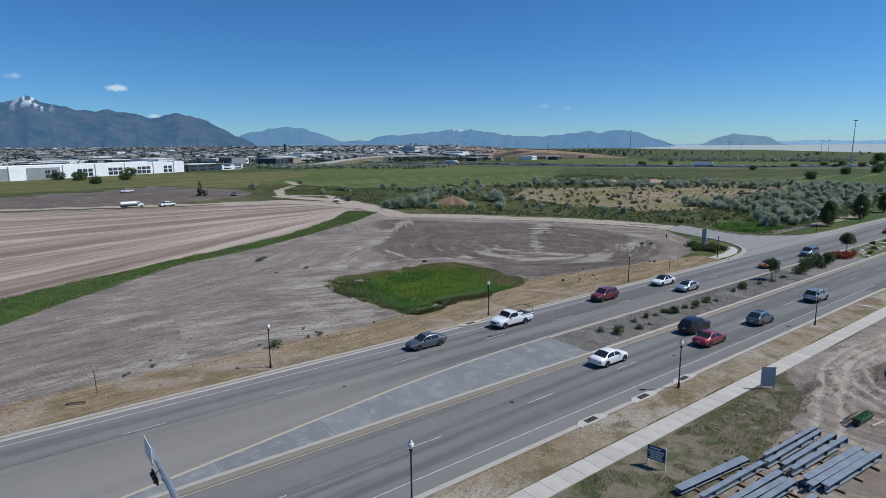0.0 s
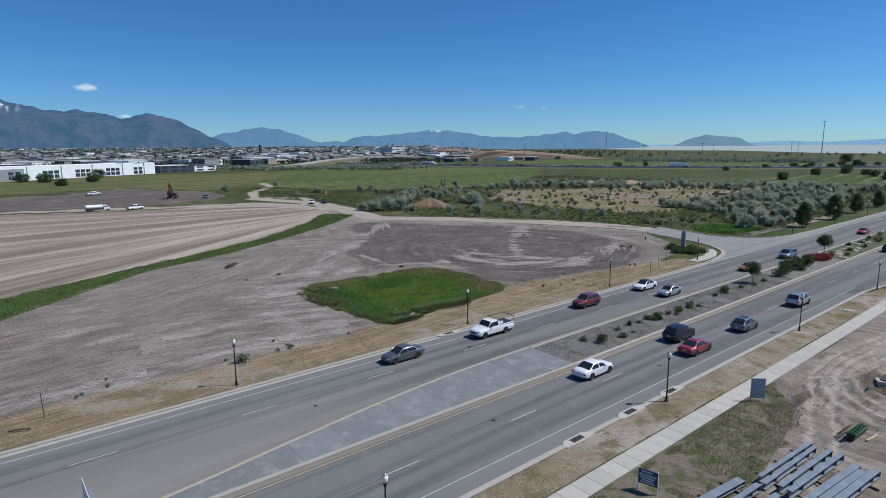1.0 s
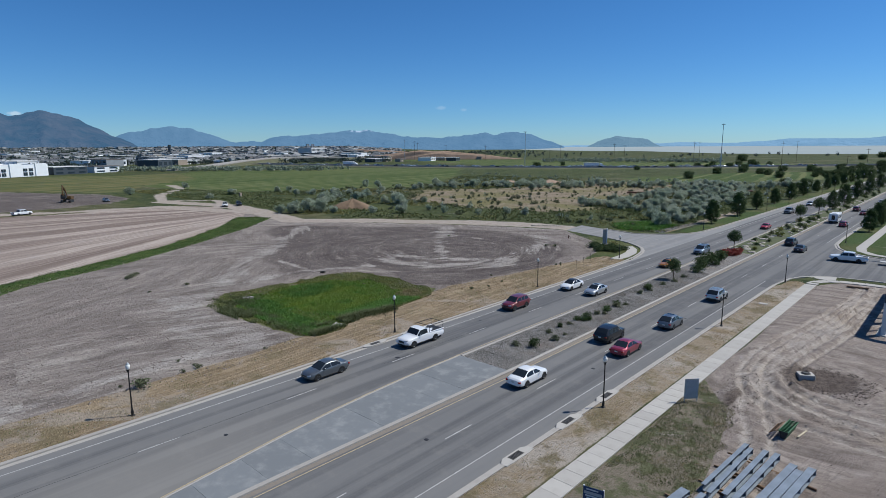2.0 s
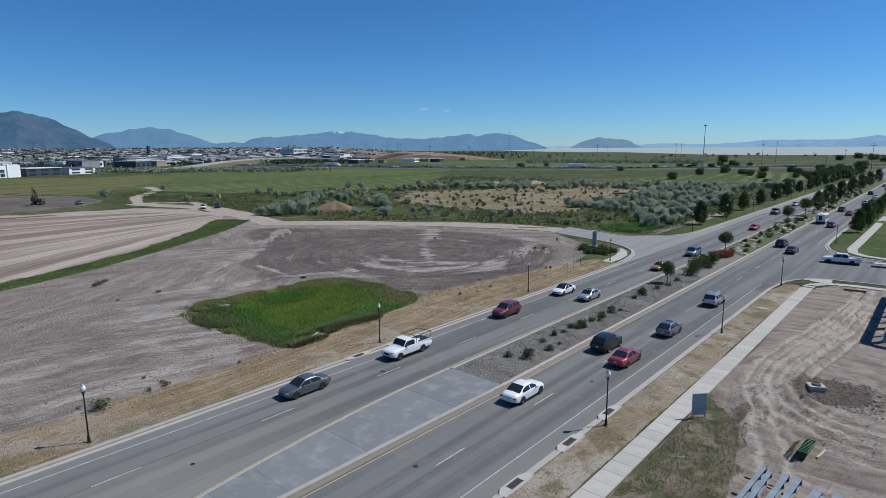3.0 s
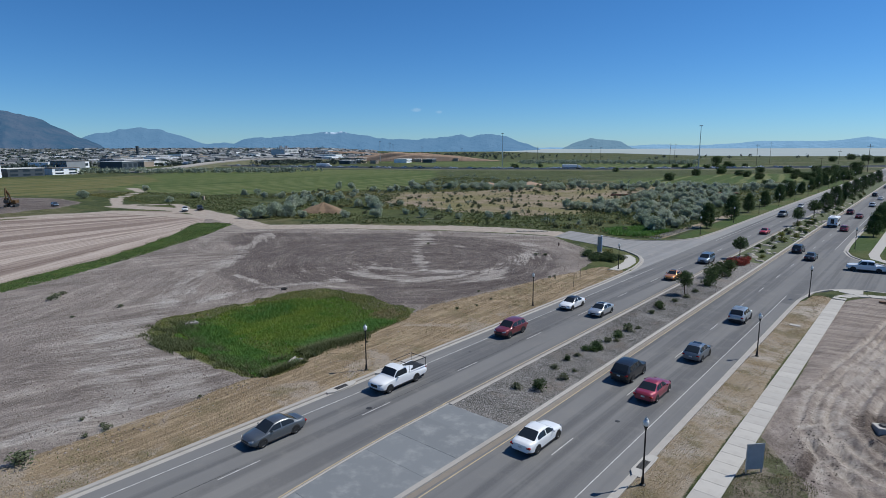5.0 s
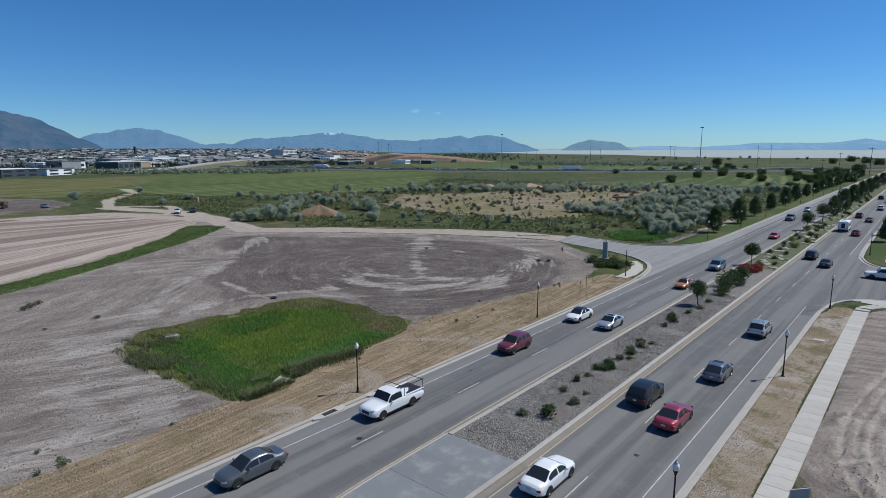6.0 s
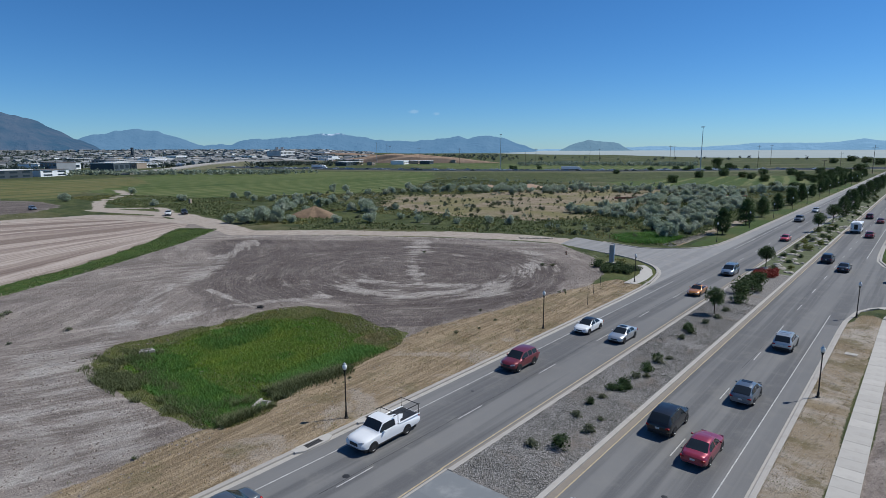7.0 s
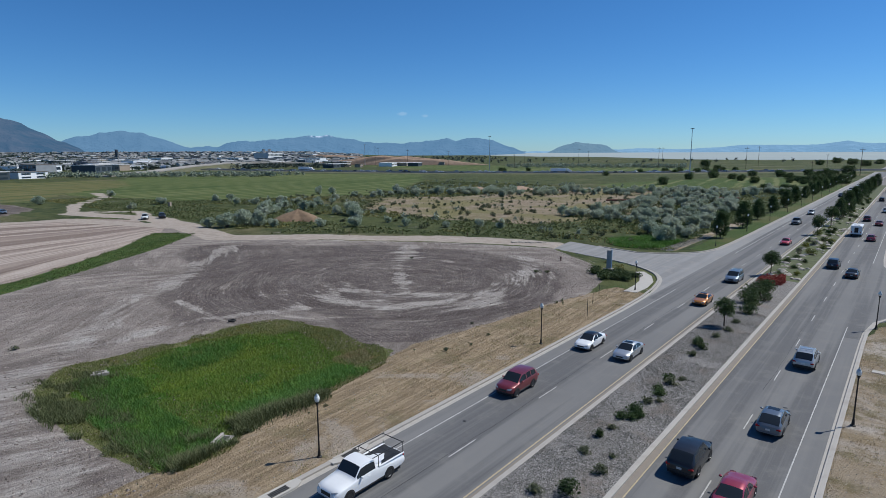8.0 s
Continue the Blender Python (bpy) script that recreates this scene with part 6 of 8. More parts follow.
# street trees
MEDTREE = [tree_meshes(80 + i, LEAF_TREE, 3.9, 1.25, 2300, 0.11, 0.07, 1.5) for i in range(2)]
ROWTREE = [tree_meshes(84 + i, LEAF_TREE, 7.2, 2.35, 5200, 0.17, 0.14, 0.75, 0.8) for i in range(3)]
for i, (x, y, s) in enumerate(((-14.2, 51.4, 0.95), (-15.6, 88, 1.1), (-15.8, 149, 1.3), (-15.2, 172, 1.45), (-15, 193, 1.6), (-14.8, 214, 1.9), (-15, 246, 1.9), (-15, 280, 1.9), (-15, 316, 1.9), (-15, 352, 1.9), (-15, 400, 1.9))):
    ob = plant("tree", MEDTREE[i % 2] if s < 1.6 else ROWTREE[i % 3], "small leafy street tree in the median", "tree", "median trees", pose(x, y, 0.15, 0, 0, i * 77), "trunk")
    s = s if s < 1.6 else s * 0.55
    ob.scale = (s, s, s)
ys_l = [129 + 24.3 * i for i in range(17)]
for i, y in enumerate(ys_l):
    ob = plant("tree", ROWTREE[i % 3], "round-crowned dark green street tree on a mown strip", "tree", "row of street trees", pose(-33.6 - min(1.2, 0.4 * i) + 0.3 * math.sin(i * 2.1), y, 0.1, 0, 0, i * 61), "trunk")
    s = (0.92 + 0.10 * math.sin(i * 1.7)) * (1 - 0.012 * i)
    ob.scale = (s, s, s)
for i, (x, y) in enumerate(((1.9, 138), (2.1, 152), (1.8, 168), (2.2, 186), (1.9, 205), (2.0, 226), (2.2, 250), (2, 276), (2, 304), (2, 334))):
    ob = plant("tree", ROWTREE[i % 3], "leafy green street tree on a lawn", "tree", "lawn trees", pose(x, y, 0.1, 0, 0, i * 41), "trunk")
    s = 0.80 + 0.1 * math.sin(i * 1.3)
    ob.scale = (s, s, s)

# silvery wild olives and scrub
OLIVE = [shrub_meshes(100 + i, LEAF_OLIVE, 2.5, 4.0, 2600, 0.17, 24, lump=(0.20, 0.36)) for i in range(5)]
SCRUB = [shrub_meshes(110 + i, LEAF_SAGE, 1.1, 1.1, 260, 0.13, 8) for i in range(3)]
spots = []
THICKET = [(-36.5, 114), (-43, 108), (-56, 128), (-66, 142), (-85, 147), (-84, 166), (-84, 203), (-96, 262), (-80, 300), (-56, 255), (-42, 190), (-39, 142)]
while len(spots) < 118:
    x, y = rng.uniform(-97, -37), 106 + 195 * rng.random() ** 1.25
    if inside(THICKET, x, y) > 1 and all((x - a) ** 2 + (y - b) ** 2 > 17 for a, b, _ in spots):
        spots.append((x, y, rng.uniform(0.7, 1.35)))
for x, y, s in ((-148, 66, 1.5), (-146, 70, 1.6), (-152, 63, 1.2), (-143, 73, 1.3), (-139, 75, 0.9), (-147, 112, 1.35), (-150, 108, 1.0), (-163, 88, 1.2), (-168, 92, 1.3), (-172, 98, 1.2), (-178, 104, 1.0), (-160, 96, 0.9), (-185, 112, 0.9),
                (-158, 82, 1.0), (-176, 118, 1.1), (-182, 126, 1.0), (-190, 132, 0.9), (-170, 110, 1.2), (-205, 124, 1.0), (-212, 131, 0.9), (-155, 120, 1.1), (-161, 126, 1.0), (-142, 122, 0.8), (-135, 104, 0.9), (-128, 96, 0.8), (-120, 102, 0.7), (-277, 58, 1.3), (-304, 96, 1.1), (-226, 73, 0.9), (-238, 90, 1.1), (-243, 92, 0.9), (-238, 121, 1.0), (-207, 114, 1.0), (-170, 95, 1.5), (-199, 129, 1.0), (-240, 173, 1.1), (-227, 171, 1.1), (-231, 166, 0.9), (-140, 107, 1.3), (-120, 89, 1.1), (-128, 83, 0.9), (-144, 109, 1.4), (-84, 149, 1.2), (-88, 152, 1.0), (-81, 152, 0.9), (-92, 110, 0.8), (-99, 104, 0.7), (-110, 99, 0.8), (-86, 112, 0.8), (-190, 140, 0.9), (-200, 150, 1.0), (-196, 120, 0.8), (-215, 110, 0.9), (-235, 112, 0.9)):
    spots.append((x, y, s))
k = 0
while k < 150:
    t = rng.random()
    x, y = -205 + 160 * t + rng.gauss(0, 6), 190 + 125 * t + rng.gauss(0, 11)
    spots.append((x, y, rng.uniform(0.8, 1.3)))
    k += 1
for i, (x, y, s) in enumerate(spots):
    ob = plant("wild_olive", OLIVE[i % 5], "silvery grey-green wild olive bush in rough grass", "bush", "wild olive bushes", pose(x, y, 0.0, 0, 0, rng.uniform(0, 360)))
    ob.scale = (s, s, s * rng.uniform(0.8, 1.1))
for i in range(360):
    while True:
        x, y = rng.uniform(-230, -45), rng.uniform(92, 260)
        if along(TRACK, np.array([x]), np.array([y]))[0] > 7 and y > 95 - 0.28 * (x + 60) * 0:
            break
    if along(TRACK, np.array([x]), np.array([y]))[0] < 7:
        continue
    ob = plant("scrub_bush", SCRUB[i % 3], "low grey-green scrub bush in rough ground", "bush", "scrub bushes", pose(x, y, 0.05, 0, 0, rng.uniform(0, 360)))
    s = rng.uniform(0.6, 1.5)
    ob.scale = (s, s, s * 0.9)


# grass, all in loose blades
def blades(poly, n, h, w, mat, name, label, seed, clump=0.0, hole=None, fray=0.0):
    r = np.random.RandomState(seed)
    P = np.array(poly)
    lo, hi = P.min(0), P.max(0)
    pts = r.uniform(lo, hi, (n * 3, 2))
    d = inside(poly, pts[:, 0], pts[:, 1]) + 1.6 * (vnoise(pts[:, 0], pts[:, 1], 0.5, seed) - 0.5)
    keep = d + fray * r.normal(0, 1, len(d)) > 0
    if hole:
        keep &= inside(hole, pts[:, 0], pts[:, 1]) + 2.4 * (vnoise(pts[:, 0], pts[:, 1], 0.4, seed + 3) - 0.5) < 0.3
    if clump:
        keep &= vnoise(pts[:, 0], pts[:, 1], 0.9, seed + 1) * 0.6 + vnoise(pts[:, 0], pts[:, 1], 0.22, seed + 2) * 0.4 > clump
    pts = pts[keep][:n]
    m = len(pts)
    z = height(pts[:, 0], pts[:, 1])
    t, lean = r.uniform(0, 6.283, m), r.uniform(0.35, 1.25, m)
    tall = (0.65 + 0.7 * vnoise(pts[:, 0], pts[:, 1], 0.3, seed + 5))
    hh, ww = h * r.uniform(0.6, 1.25, m) * tall, w * r.uniform(0.7, 1.4, m)
    c, s_ = np.cos(t), np.sin(t)
    V = np.empty((m, 3, 3))
    V[:, 0] = np.stack([pts[:, 0] - s_ * ww, pts[:, 1] + c * ww, z - 0.03], -1)
    V[:, 1] = np.stack([pts[:, 0] + s_ * ww, pts[:, 1] - c * ww, z - 0.03], -1)
    V[:, 2] = np.stack([pts[:, 0] + c * hh * lean, pts[:, 1] + s_ * hh * lean, z + hh], -1)
    me = bpy.data.meshes.new(name)
    me.from_pydata(V.reshape(-1, 3).tolist(), [], np.arange(m * 3).reshape(-1, 3).tolist())
    me.materials.append(mat)
    return tagged(new(name, me), label, "grass", kind="stuff")


blades([(-47, 100.5), (-40, 104.5), (-39, 116), (-46, 120), (-54, 110)], 16000, 0.75, 0.05, BLADE_DEEP, "reed_patch", "bright green reeds in a ditch beside wild olives", 41, fray=0.8)
blades(THICKET, 60000, 0.42, 0.05, BLADE_STRIP, "rough_grass", "rank dark grass between wild olive bushes", 42, 0.42)
RUSH = [(-36, 9), (-36.2, 2), (-34.4, -2.4), (-34.2, -5.2), (-37.6, -5.6), (-39.5, -4.2), (-38, 0), (-37.6, 8)]
blades(BASIN, 90000, 0.19, 0.026, BLADE_GREEN, "tall_grass", "lush green grass filling a shallow basin", 1)
for poly, n, seed in zip(DEEP, (26000, 5000, 14000, 6000), (12, 13, 14, 15)):
    blades(poly, n, 0.36, 0.026, BLADE_DEEP, "reed_patch", "deep green reeds standing in the basin grass", seed, fray=1.3)
blades(POND, 60000, 0.13, 0.026, BLADE_OLIVE, "rough_grass", "olive half-dry grass round the basin rim", 2, hole=BASIN)
blades([(-43.8, 16.4), (-42.8, 20.2), (-39.8, 18.4), (-41.2, 15.8)], 1800, 0.16, 0.026, BLADE_DRY, "dry_patch", "rust-brown dry patch in basin grass", 19)
blades(BASIN, 9000, 0.24, 0.026, BLADE_OLIVE, "rough_grass", "olive seed heads among basin grass", 17, 0.5)
blades(RUSH, 14000, 0.62, 0.030, BLADE_DARK, "rushes", "dark olive rushes on the basin edge", 3, 0.40, fray=0.5)
blades([(-58.5, -5.5), (-60, 0), (-57, 0.5), (-50, -3.5), (-40, -3.6), (-35, -3), (-34.6, -6), (-46, -8), (-52, -8.6)], 16000, 0.40, 0.028, BLADE_DARK, "rushes", "olive-grey rushes along the basin foot", 31, 0.45, fray=0.7)
blades([(-53, 2), (-54, 12), (-47, 14), (-41, 12), (-41, 3), (-46, 1)], 16000, 0.24, 0.026, BLADE_LIME, "tall_grass", "yellow-green grass in the middle of the basin", 33, 0.42, fray=1.5)
blades(STRIP, 90000, 0.20, 0.040, BLADE_STRIP, "strip_grass", "long green weed strip between two dirt fields", 4)
blades(VERGE_WEST, 30000, 0.10, 0.028, BLADE_DRY, "verge_grass", "dry straw-coloured verge grass", 5, 0.44)
blades(VERGE_WEST, 6000, 0.14, 0.026, BLADE_OLIVE, "verge_weeds", "sparse olive weeds in dry verge grass", 18, 0.58)
blades([p for p in VERGE_EAST], 12000, 0.08, 0.028, BLADE_DRY, "verge_grass", "thin dry grass on a dusty verge", 6, 0.50)
blades([p for p in VERGE_EAST], 5000, 0.07, 0.026, BLADE_OLIVE, "verge_weeds", "sparse olive weeds on a dusty verge", 20, 0.56)
blades([(4.2, -32), (4.2, 11), (5.5, 10.5), (8.6, 6), (10.4, -6), (9.8, -32)], 30000, 0.085, 0.026, BLADE_MIX, "rough_grass", "half-dry trampled grass beside the pavement", 7, 0.46)
def stones(poly, n, lo, hi, mat, name, label, seed, base=None, clump=0.0):
    """Loose stones or clods, one small lump each, joined."""
    r = np.random.RandomState(seed)
    P = np.array(poly)
    pts = r.uniform(P.min(0), P.max(0), (n * 3, 2))
    keep = inside(poly, pts[:, 0], pts[:, 1]) > 0.05
    if clump:
        keep &= vnoise(pts[:, 0], pts[:, 1], 0.35, seed) + 0.3 * r.uniform(-1, 1, len(pts)) > clump
    pts = pts[keep][:n]
    m = len(pts)
    z = height(pts[:, 0], pts[:, 1]) if base is None else base(pts[:, 0], pts[:, 1])
    s_ = (lo + (hi - lo) * r.uniform(0, 1, m) ** 2.5)[:, None, None]
    corner_ = np.array([(1, 0, 0), (0, 1, 0), (-1, 0, 0), (0, -1, 0), (0, 0, 0.8), (0, 0, -0.6)], float)
    V = corner_[None] * s_ * r.uniform(0.6, 1.25, (m, 6, 1))
    t = r.uniform(0, 6.283, m)
    c, q = np.cos(t)[:, None], np.sin(t)[:, None]
    W = np.stack([V[..., 0] * c - V[..., 1] * q, V[..., 0] * q + V[..., 1] * c, V[..., 2]], -1)
    W += np.stack([pts[:, 0], pts[:, 1], z], -1)[:, None]
    F = np.array([(0, 1, 4), (1, 2, 4), (2, 3, 4), (3, 0, 4), (1, 0, 5), (2, 1, 5), (3, 2, 5), (0, 3, 5)])
    me = bpy.data.meshes.new(name)
    me.from_pydata(W.reshape(-1, 3).tolist(), [], (np.arange(m)[:, None, None] * 6 + F[None]).reshape(-1, 3).tolist())
    me.materials.append(mat)
    return tagged(new(name, me), label, "stones", kind="stuff")


def bed_top(x, y):
    u = (x - MED_L) / (MED_R - MED_L)
    return 0.10 + 0.16 * np.sin(np.pi * u) * np.clip((y - 1.15) / 2.5, 0, 1) + 0.05 * (vnoise(x, y, 0.8, 31) - 0.5)


stones([(MED_L + 0.36, 1.2), (MED_L + 0.36, 60), (MED_R - 0.36, 60), (MED_R - 0.36, 1.2)], 46000, 0.02, 0.07, GRAVEL_STONE, "gravel", "loose grey gravel stones in the median", 21, bed_top, 0.22)
stones(SITE[1:9] + [(26, 69), (26, -30)], 9000, 0.015, 0.09, CLOD, "dirt_clods", "loose clods and stones on bare dirt", 22, None, 0.35)
stones([(10.5, 15.2), (16.4, 14.6), (17.4, 21), (12, 22.5)], 1500, 0.02, 0.10, WET_SOIL, "dug_clods", "dark clods of freshly dug soil", 23)
stones([(6, 3), (9.2, 3), (9.6, 15), (5.6, 15)], 700, 0.02, 0.09, WET_SOIL, "dug_clods", "dark clods of disturbed soil", 24)
stones([p_ for p_ in LOT if p_[1] > -60] + [(-38, -62)], 46000, 0.03, 0.15, CLOD, "dirt_clods", "loose clods scattered over a graded lot", 25, None, 0.30)
stones([p_ for p_ in VERGE_EAST if p_[1] > -60] + [(2.6, -40), (-0.7, -40)], 3500, 0.015, 0.06, PEBBLE, "loose_stones", "small stones on the dusty verge", 26)
stones(VERGE_WEST[1:-1] + [(-33.8, -50), (-27.2, -50)], 2500, 0.02, 0.08, PEBBLE, "loose_stones", "small stones in dry verge grass", 27)
stones([(-36.6, 101), (-39.5, 103), (-37.8, 132), (-35.6, 132)], 1800, 0.06, 0.24, PEBBLE, "riprap", "pale riprap stones along a ditch", 28)
WEEDS = shrub_meshes(130, LEAF_SAGE, 0.5, 0.6, 220, 0.06, 7)
for i in range(26):
    x, y = -33.6 - 2.2 * rng.random() - (3 if rng.random() < 0.2 else 0), rng.uniform(-40, 60)
    ob = plant("weed", WEEDS, "small grey-green weed in dry verge", "weed", "roadside weeds", pose(x, y, gz(x, y) - 0.03, 0, 0, rng.uniform(0, 360)))
    ob.scale = [rng.uniform(0.3, 0.85)] * 3


# ---- construction site ----
def beam_stack(x, y, turn, n, length, w, h, layers=1, gap=0.06):
    r = random.Random(int(x * 10 + y))
    c, q = math.cos(radians(turn)), math.sin(radians(turn))
    z0 = gz(x, y)
    for k in (-0.32, 0.02, 0.34):
        px, py = x - q * k * length, y + c * k * length
        solid("timber", Shape().soft_box(-n * (w + gap) / 2 - 0.5, -0.06, -0.05, n * (w + gap) / 2 + 0.5, 0.06, 0.16, 0.012), TIMBER, "weathered timber bearer under steel beams", "timber", "timber bearers", m=pose(px, py, z0, 0, 0, turn + r.uniform(-6, 6)))
    for l in range(layers):
        for i in range(n - l):
            o = (i - (n - l - 1) / 2) * (w + gap)
            sh = r.uniform(-0.5, 0.5)
            ob = thing("steel_beam", "blue-grey primed steel beam stacked on timber bearers", "steel beam", "stacked steel beams", m=pose(x + c * o - q * sh, y + q * o + c * sh, z0 + 0.16 + l * (h + 0.08), 0, 0, turn + r.uniform(-1, 1)))
            L_ = length * r.uniform(0.93, 1.0)
            part("top_flange", Shape().box(-w / 2, -L_ / 2, h - 0.03, w / 2, L_ / 2, h), STEEL_BLUE, ob)
            part("bottom_flange", Shape().box(-w / 2, -L_ / 2, 0, w / 2, L_ / 2, 0.03), STEEL_BLUE, ob)
            part("web", Shape().box(-0.015, -L_ / 2, 0.03, 0.015, L_ / 2, h - 0.03), STEEL_BLUE, ob)
            part("end_plate", Shape().box(-w / 2, L_ / 2, 0, w / 2, L_ / 2 + 0.02, h), STEEL_BLUE, ob)
            for e in (-0.3, 0.1, 0.35):
                part("stiffener", Shape().box(-w / 2 + 0.01, e * L_, 0.03, w / 2 - 0.01, e * L_ + 0.015, h - 0.03), STEEL_BLUE, ob)


beam_stack(9.5, -11.6, -6, 1, 7.4, 0.60, 0.30)
beam_stack(10.75, -11.3, -5, 1, 7.2, 0.36, 0.45)
beam_stack(11.1, -3.4, -4, 2, 7.8, 0.30, 0.45, gap=0.22)
beam_stack(12.5, -3.9, -4, 2, 7.8, 0.36, 0.50, gap=0.30)
beam_stack(14.45, -4.2, -5, 3, 7.6, 0.48, 0.48, gap=0.05)
beam_stack(12.5, -12.2, -5, 3, 7.4, 0.42, 0.42, gap=0.10)
beam_stack(14.7, -13.2, -5, 2, 7.4, 0.40, 0.42, gap=0.25)


def sale_sign(m):
    ob = thing("site_sign", "blue and white sale board on two white posts", "sign", m=m)
    for x in (-0.72, 0.66):
        part("post", Shape().box(x, -0.045, -0.4, x + 0.09, 0.045, 1.75), SIGN_WHITE, ob)
    bd = part("board", Shape().soft_box(-0.70, -0.075, 0.55, 0.72, -0.045, 1.72, 0.006), BLUE_SIGN, ob, "dark blue board")
    for x0, x1, z in ((-0.5, 0.35, 1.50), (-0.55, 0.5, 1.02), (-0.45, 0.45, 0.84), (-0.55, 0.55, 0.66)):
        part("text_bar", Shape().box(x0, -0.082, z, x1, -0.075, z + 0.10), SIGN_WHITE, bd, "white unreadable writing as bars")
    part("panel", Shape().box(-0.62, -0.081, 1.18, 0.62, -0.075, 1.40), SIGN_BACK, bd)
    return ob


sale_sign(pose(6.35, -13.5, gz(6.35, -13.5), 0, 0, 12)).scale = (0.88, 0.88, 0.88)


def blank_board(m):
    ob = thing("site_board", "plain grey metal notice board on two posts", "sign", m=m)
    for x in (-0.6, 0.52):
        part("post", Shape().box(x, 0.0, -0.4, x + 0.08, 0.08, 2.05), GALV, ob)
    part("board", Shape().soft_box(-0.62, -0.03, 0.28, 0.62, 0.0, 2.08, 0.006), SIGN_BACK, ob)
    part("frame", Shape().box(-0.64, -0.045, 2.02, 0.64, 0.01, 2.10), GALV, ob)
    return ob


blank_board(pose(5.1, 6.1, gz(5.1, 6.1), 0, 0, 48))


def trench_rack(m):
    """Open green steel hopper of ribs on a timber."""
    ob = thing("steel_form", "green painted steel rib form lying on dirt", "form work", m=m)
    for sx in (-1, 1):
        part("side_plate", Shape().add([(sx * 0.30, -1.7, 0.02), (sx * 0.62, -1.7, 0.85), (sx * 0.62, 1.7, 0.85), (sx * 0.30, 1.7, 0.02), (sx * 0.26, -1.7, 0.02), (sx * 0.58, -1.7, 0.85), (sx * 0.58, 1.7, 0.85), (sx * 0.26, 1.7, 0.02)],
                                       [(0, 1, 2, 3), (7, 6, 5, 4), (1, 5, 6, 2), (0, 4, 5, 1), (3, 2, 6, 7), (0, 3, 7, 4)]), GREEN_STEEL, ob)
        part("top_rail", Shape().box(sx * 0.60 - 0.05, -1.75, 0.83, sx * 0.60 + 0.05, 1.75, 0.92), GREEN_STEEL, ob)
    for i in range(11):
        part("rib", Shape().box(-0.6, -1.65 + i * 0.33 - 0.03, 0.78, 0.6, -1.65 + i * 0.33 + 0.03, 0.88), GREEN_STEEL, ob)
    part("end_plate", Shape().add([(-0.28, -1.72, 0.0), (0.28, -1.72, 0.0), (0.62, -1.72, 0.86), (-0.62, -1.72, 0.86)], [(0, 1, 2, 3)]), TRIM, ob)
    part("floor", Shape().box(-0.30, -1.7, 0.0, 0.30, 1.7, 0.04), TRIM, ob)
    return ob


def rib_panel(m):
    """A flat steel frame with close ribs."""
    ob = thing("steel_grid", "rust-brown ribbed steel grid leaning on dirt", "form work", m=m)
    for x in (-0.28, 0.24):
        part("side_rail", Shape().box(x, -1.05, 0, x + 0.05, 1.05, 0.07), TIMBER, ob)
    for i in range(12):
        part("rib", Shape().box(-0.24, -1.0 + i * 0.175, 0.01, 0.24, -0.94 + i * 0.175, 0.06), TIMBER, ob)
    return ob


rib_panel(pose(12.0, 5.3, gz(12.0, 5.3) + 0.26, 0, -38, -4))
trench_rack(pose(12.75, 5.4, gz(12.75, 5.4) + 0.03, 0, 0, -4)).scale = (0.52, 0.72, 0.68)
solid("timber", Shape().soft_box(-0.06, -0.8, 0, 0.06, 0.8, 0.12, 0.01), mat_plain("fresh_timber", (0.5, 0.42, 0.3), 0.8), "pale timber beam lying on dirt", "timber", "loose timbers", m=pose(13.6, 5.9, gz(13.6, 5.9), 0, 0, -10))


def vault(m):
    ob = thing("utility_vault", "square concrete utility vault with round iron lid in dug soil", "vault", m=m)
    part("box", Shape().soft_box(-0.85, -0.65, -0.5, 0.85, 0.65, 0.55, 0.04), PAVING, ob)
    lid = part("lid", Shape().lathe([(0.42, 0.55), (0.44, 0.62), (0.40, 0.70), (0.36, 0.70), (0.34, 0.66)], 20), IRON, ob, "dark cast iron lid")
    part("ring", Shape().lathe([(0.52, 0.55), (0.52, 0.60), (0.45, 0.61)], 20), IRON, lid)
    return ob


vault(pose(11.3, 18.6, 0.12, 0, 0, 30)).scale = (0.8, 0.8, 0.85)

def new_building():
    """Open frame of a low building under construction."""
    ob = thing("building", "unfinished low building frame on a pale slab", "building")
    x0, y0, x1, y1, h = 14.9, 38.6, 34.0, 66.0, 5.2
    part("floor_slab", Shape().box(x0 - 0.4, y0 - 0.4, -0.3, x1 + 0.4, y1 + 0.4, 0.30), PAVING, ob)
    for x in (x0, (x0 + x1) / 2, x1 - 0.5):
        for y in (y0, y0 + 6.8, y0 + 13.6, y0 + 20.4, y1 - 0.5):
            part("column", Shape().soft_box(x, y, 0.2, x + 0.5, y + 0.5, h - 1.1, 0.03), WALL_PALE, ob)
    for yy in (y0, y1 - 0.5):
        part("beam", Shape().box(x0, yy, h - 1.1, x1, yy + 0.5, h), WALL_DARK, ob)
    for xx in (x0, x1 - 0.5):
        part("beam", Shape().box(xx, y0 + 0.5, h - 1.1, xx + 0.5, y1 - 0.5, h), WALL_DARK, ob)
    for y in (y0 + 3.4, y0 + 10.2, y0 + 17):
        part("mullion", Shape().box(x0 + 0.1, y - 0.12, 0.2, x0 + 0.4, y + 0.12, h - 1.1), WALL_DARK, ob)
    part("sill_wall", Shape().box(x0 + 0.05, y0 + 0.5, 0.3, x0 + 0.45, y1 - 0.5, 1.2), WALL_GREY, ob)


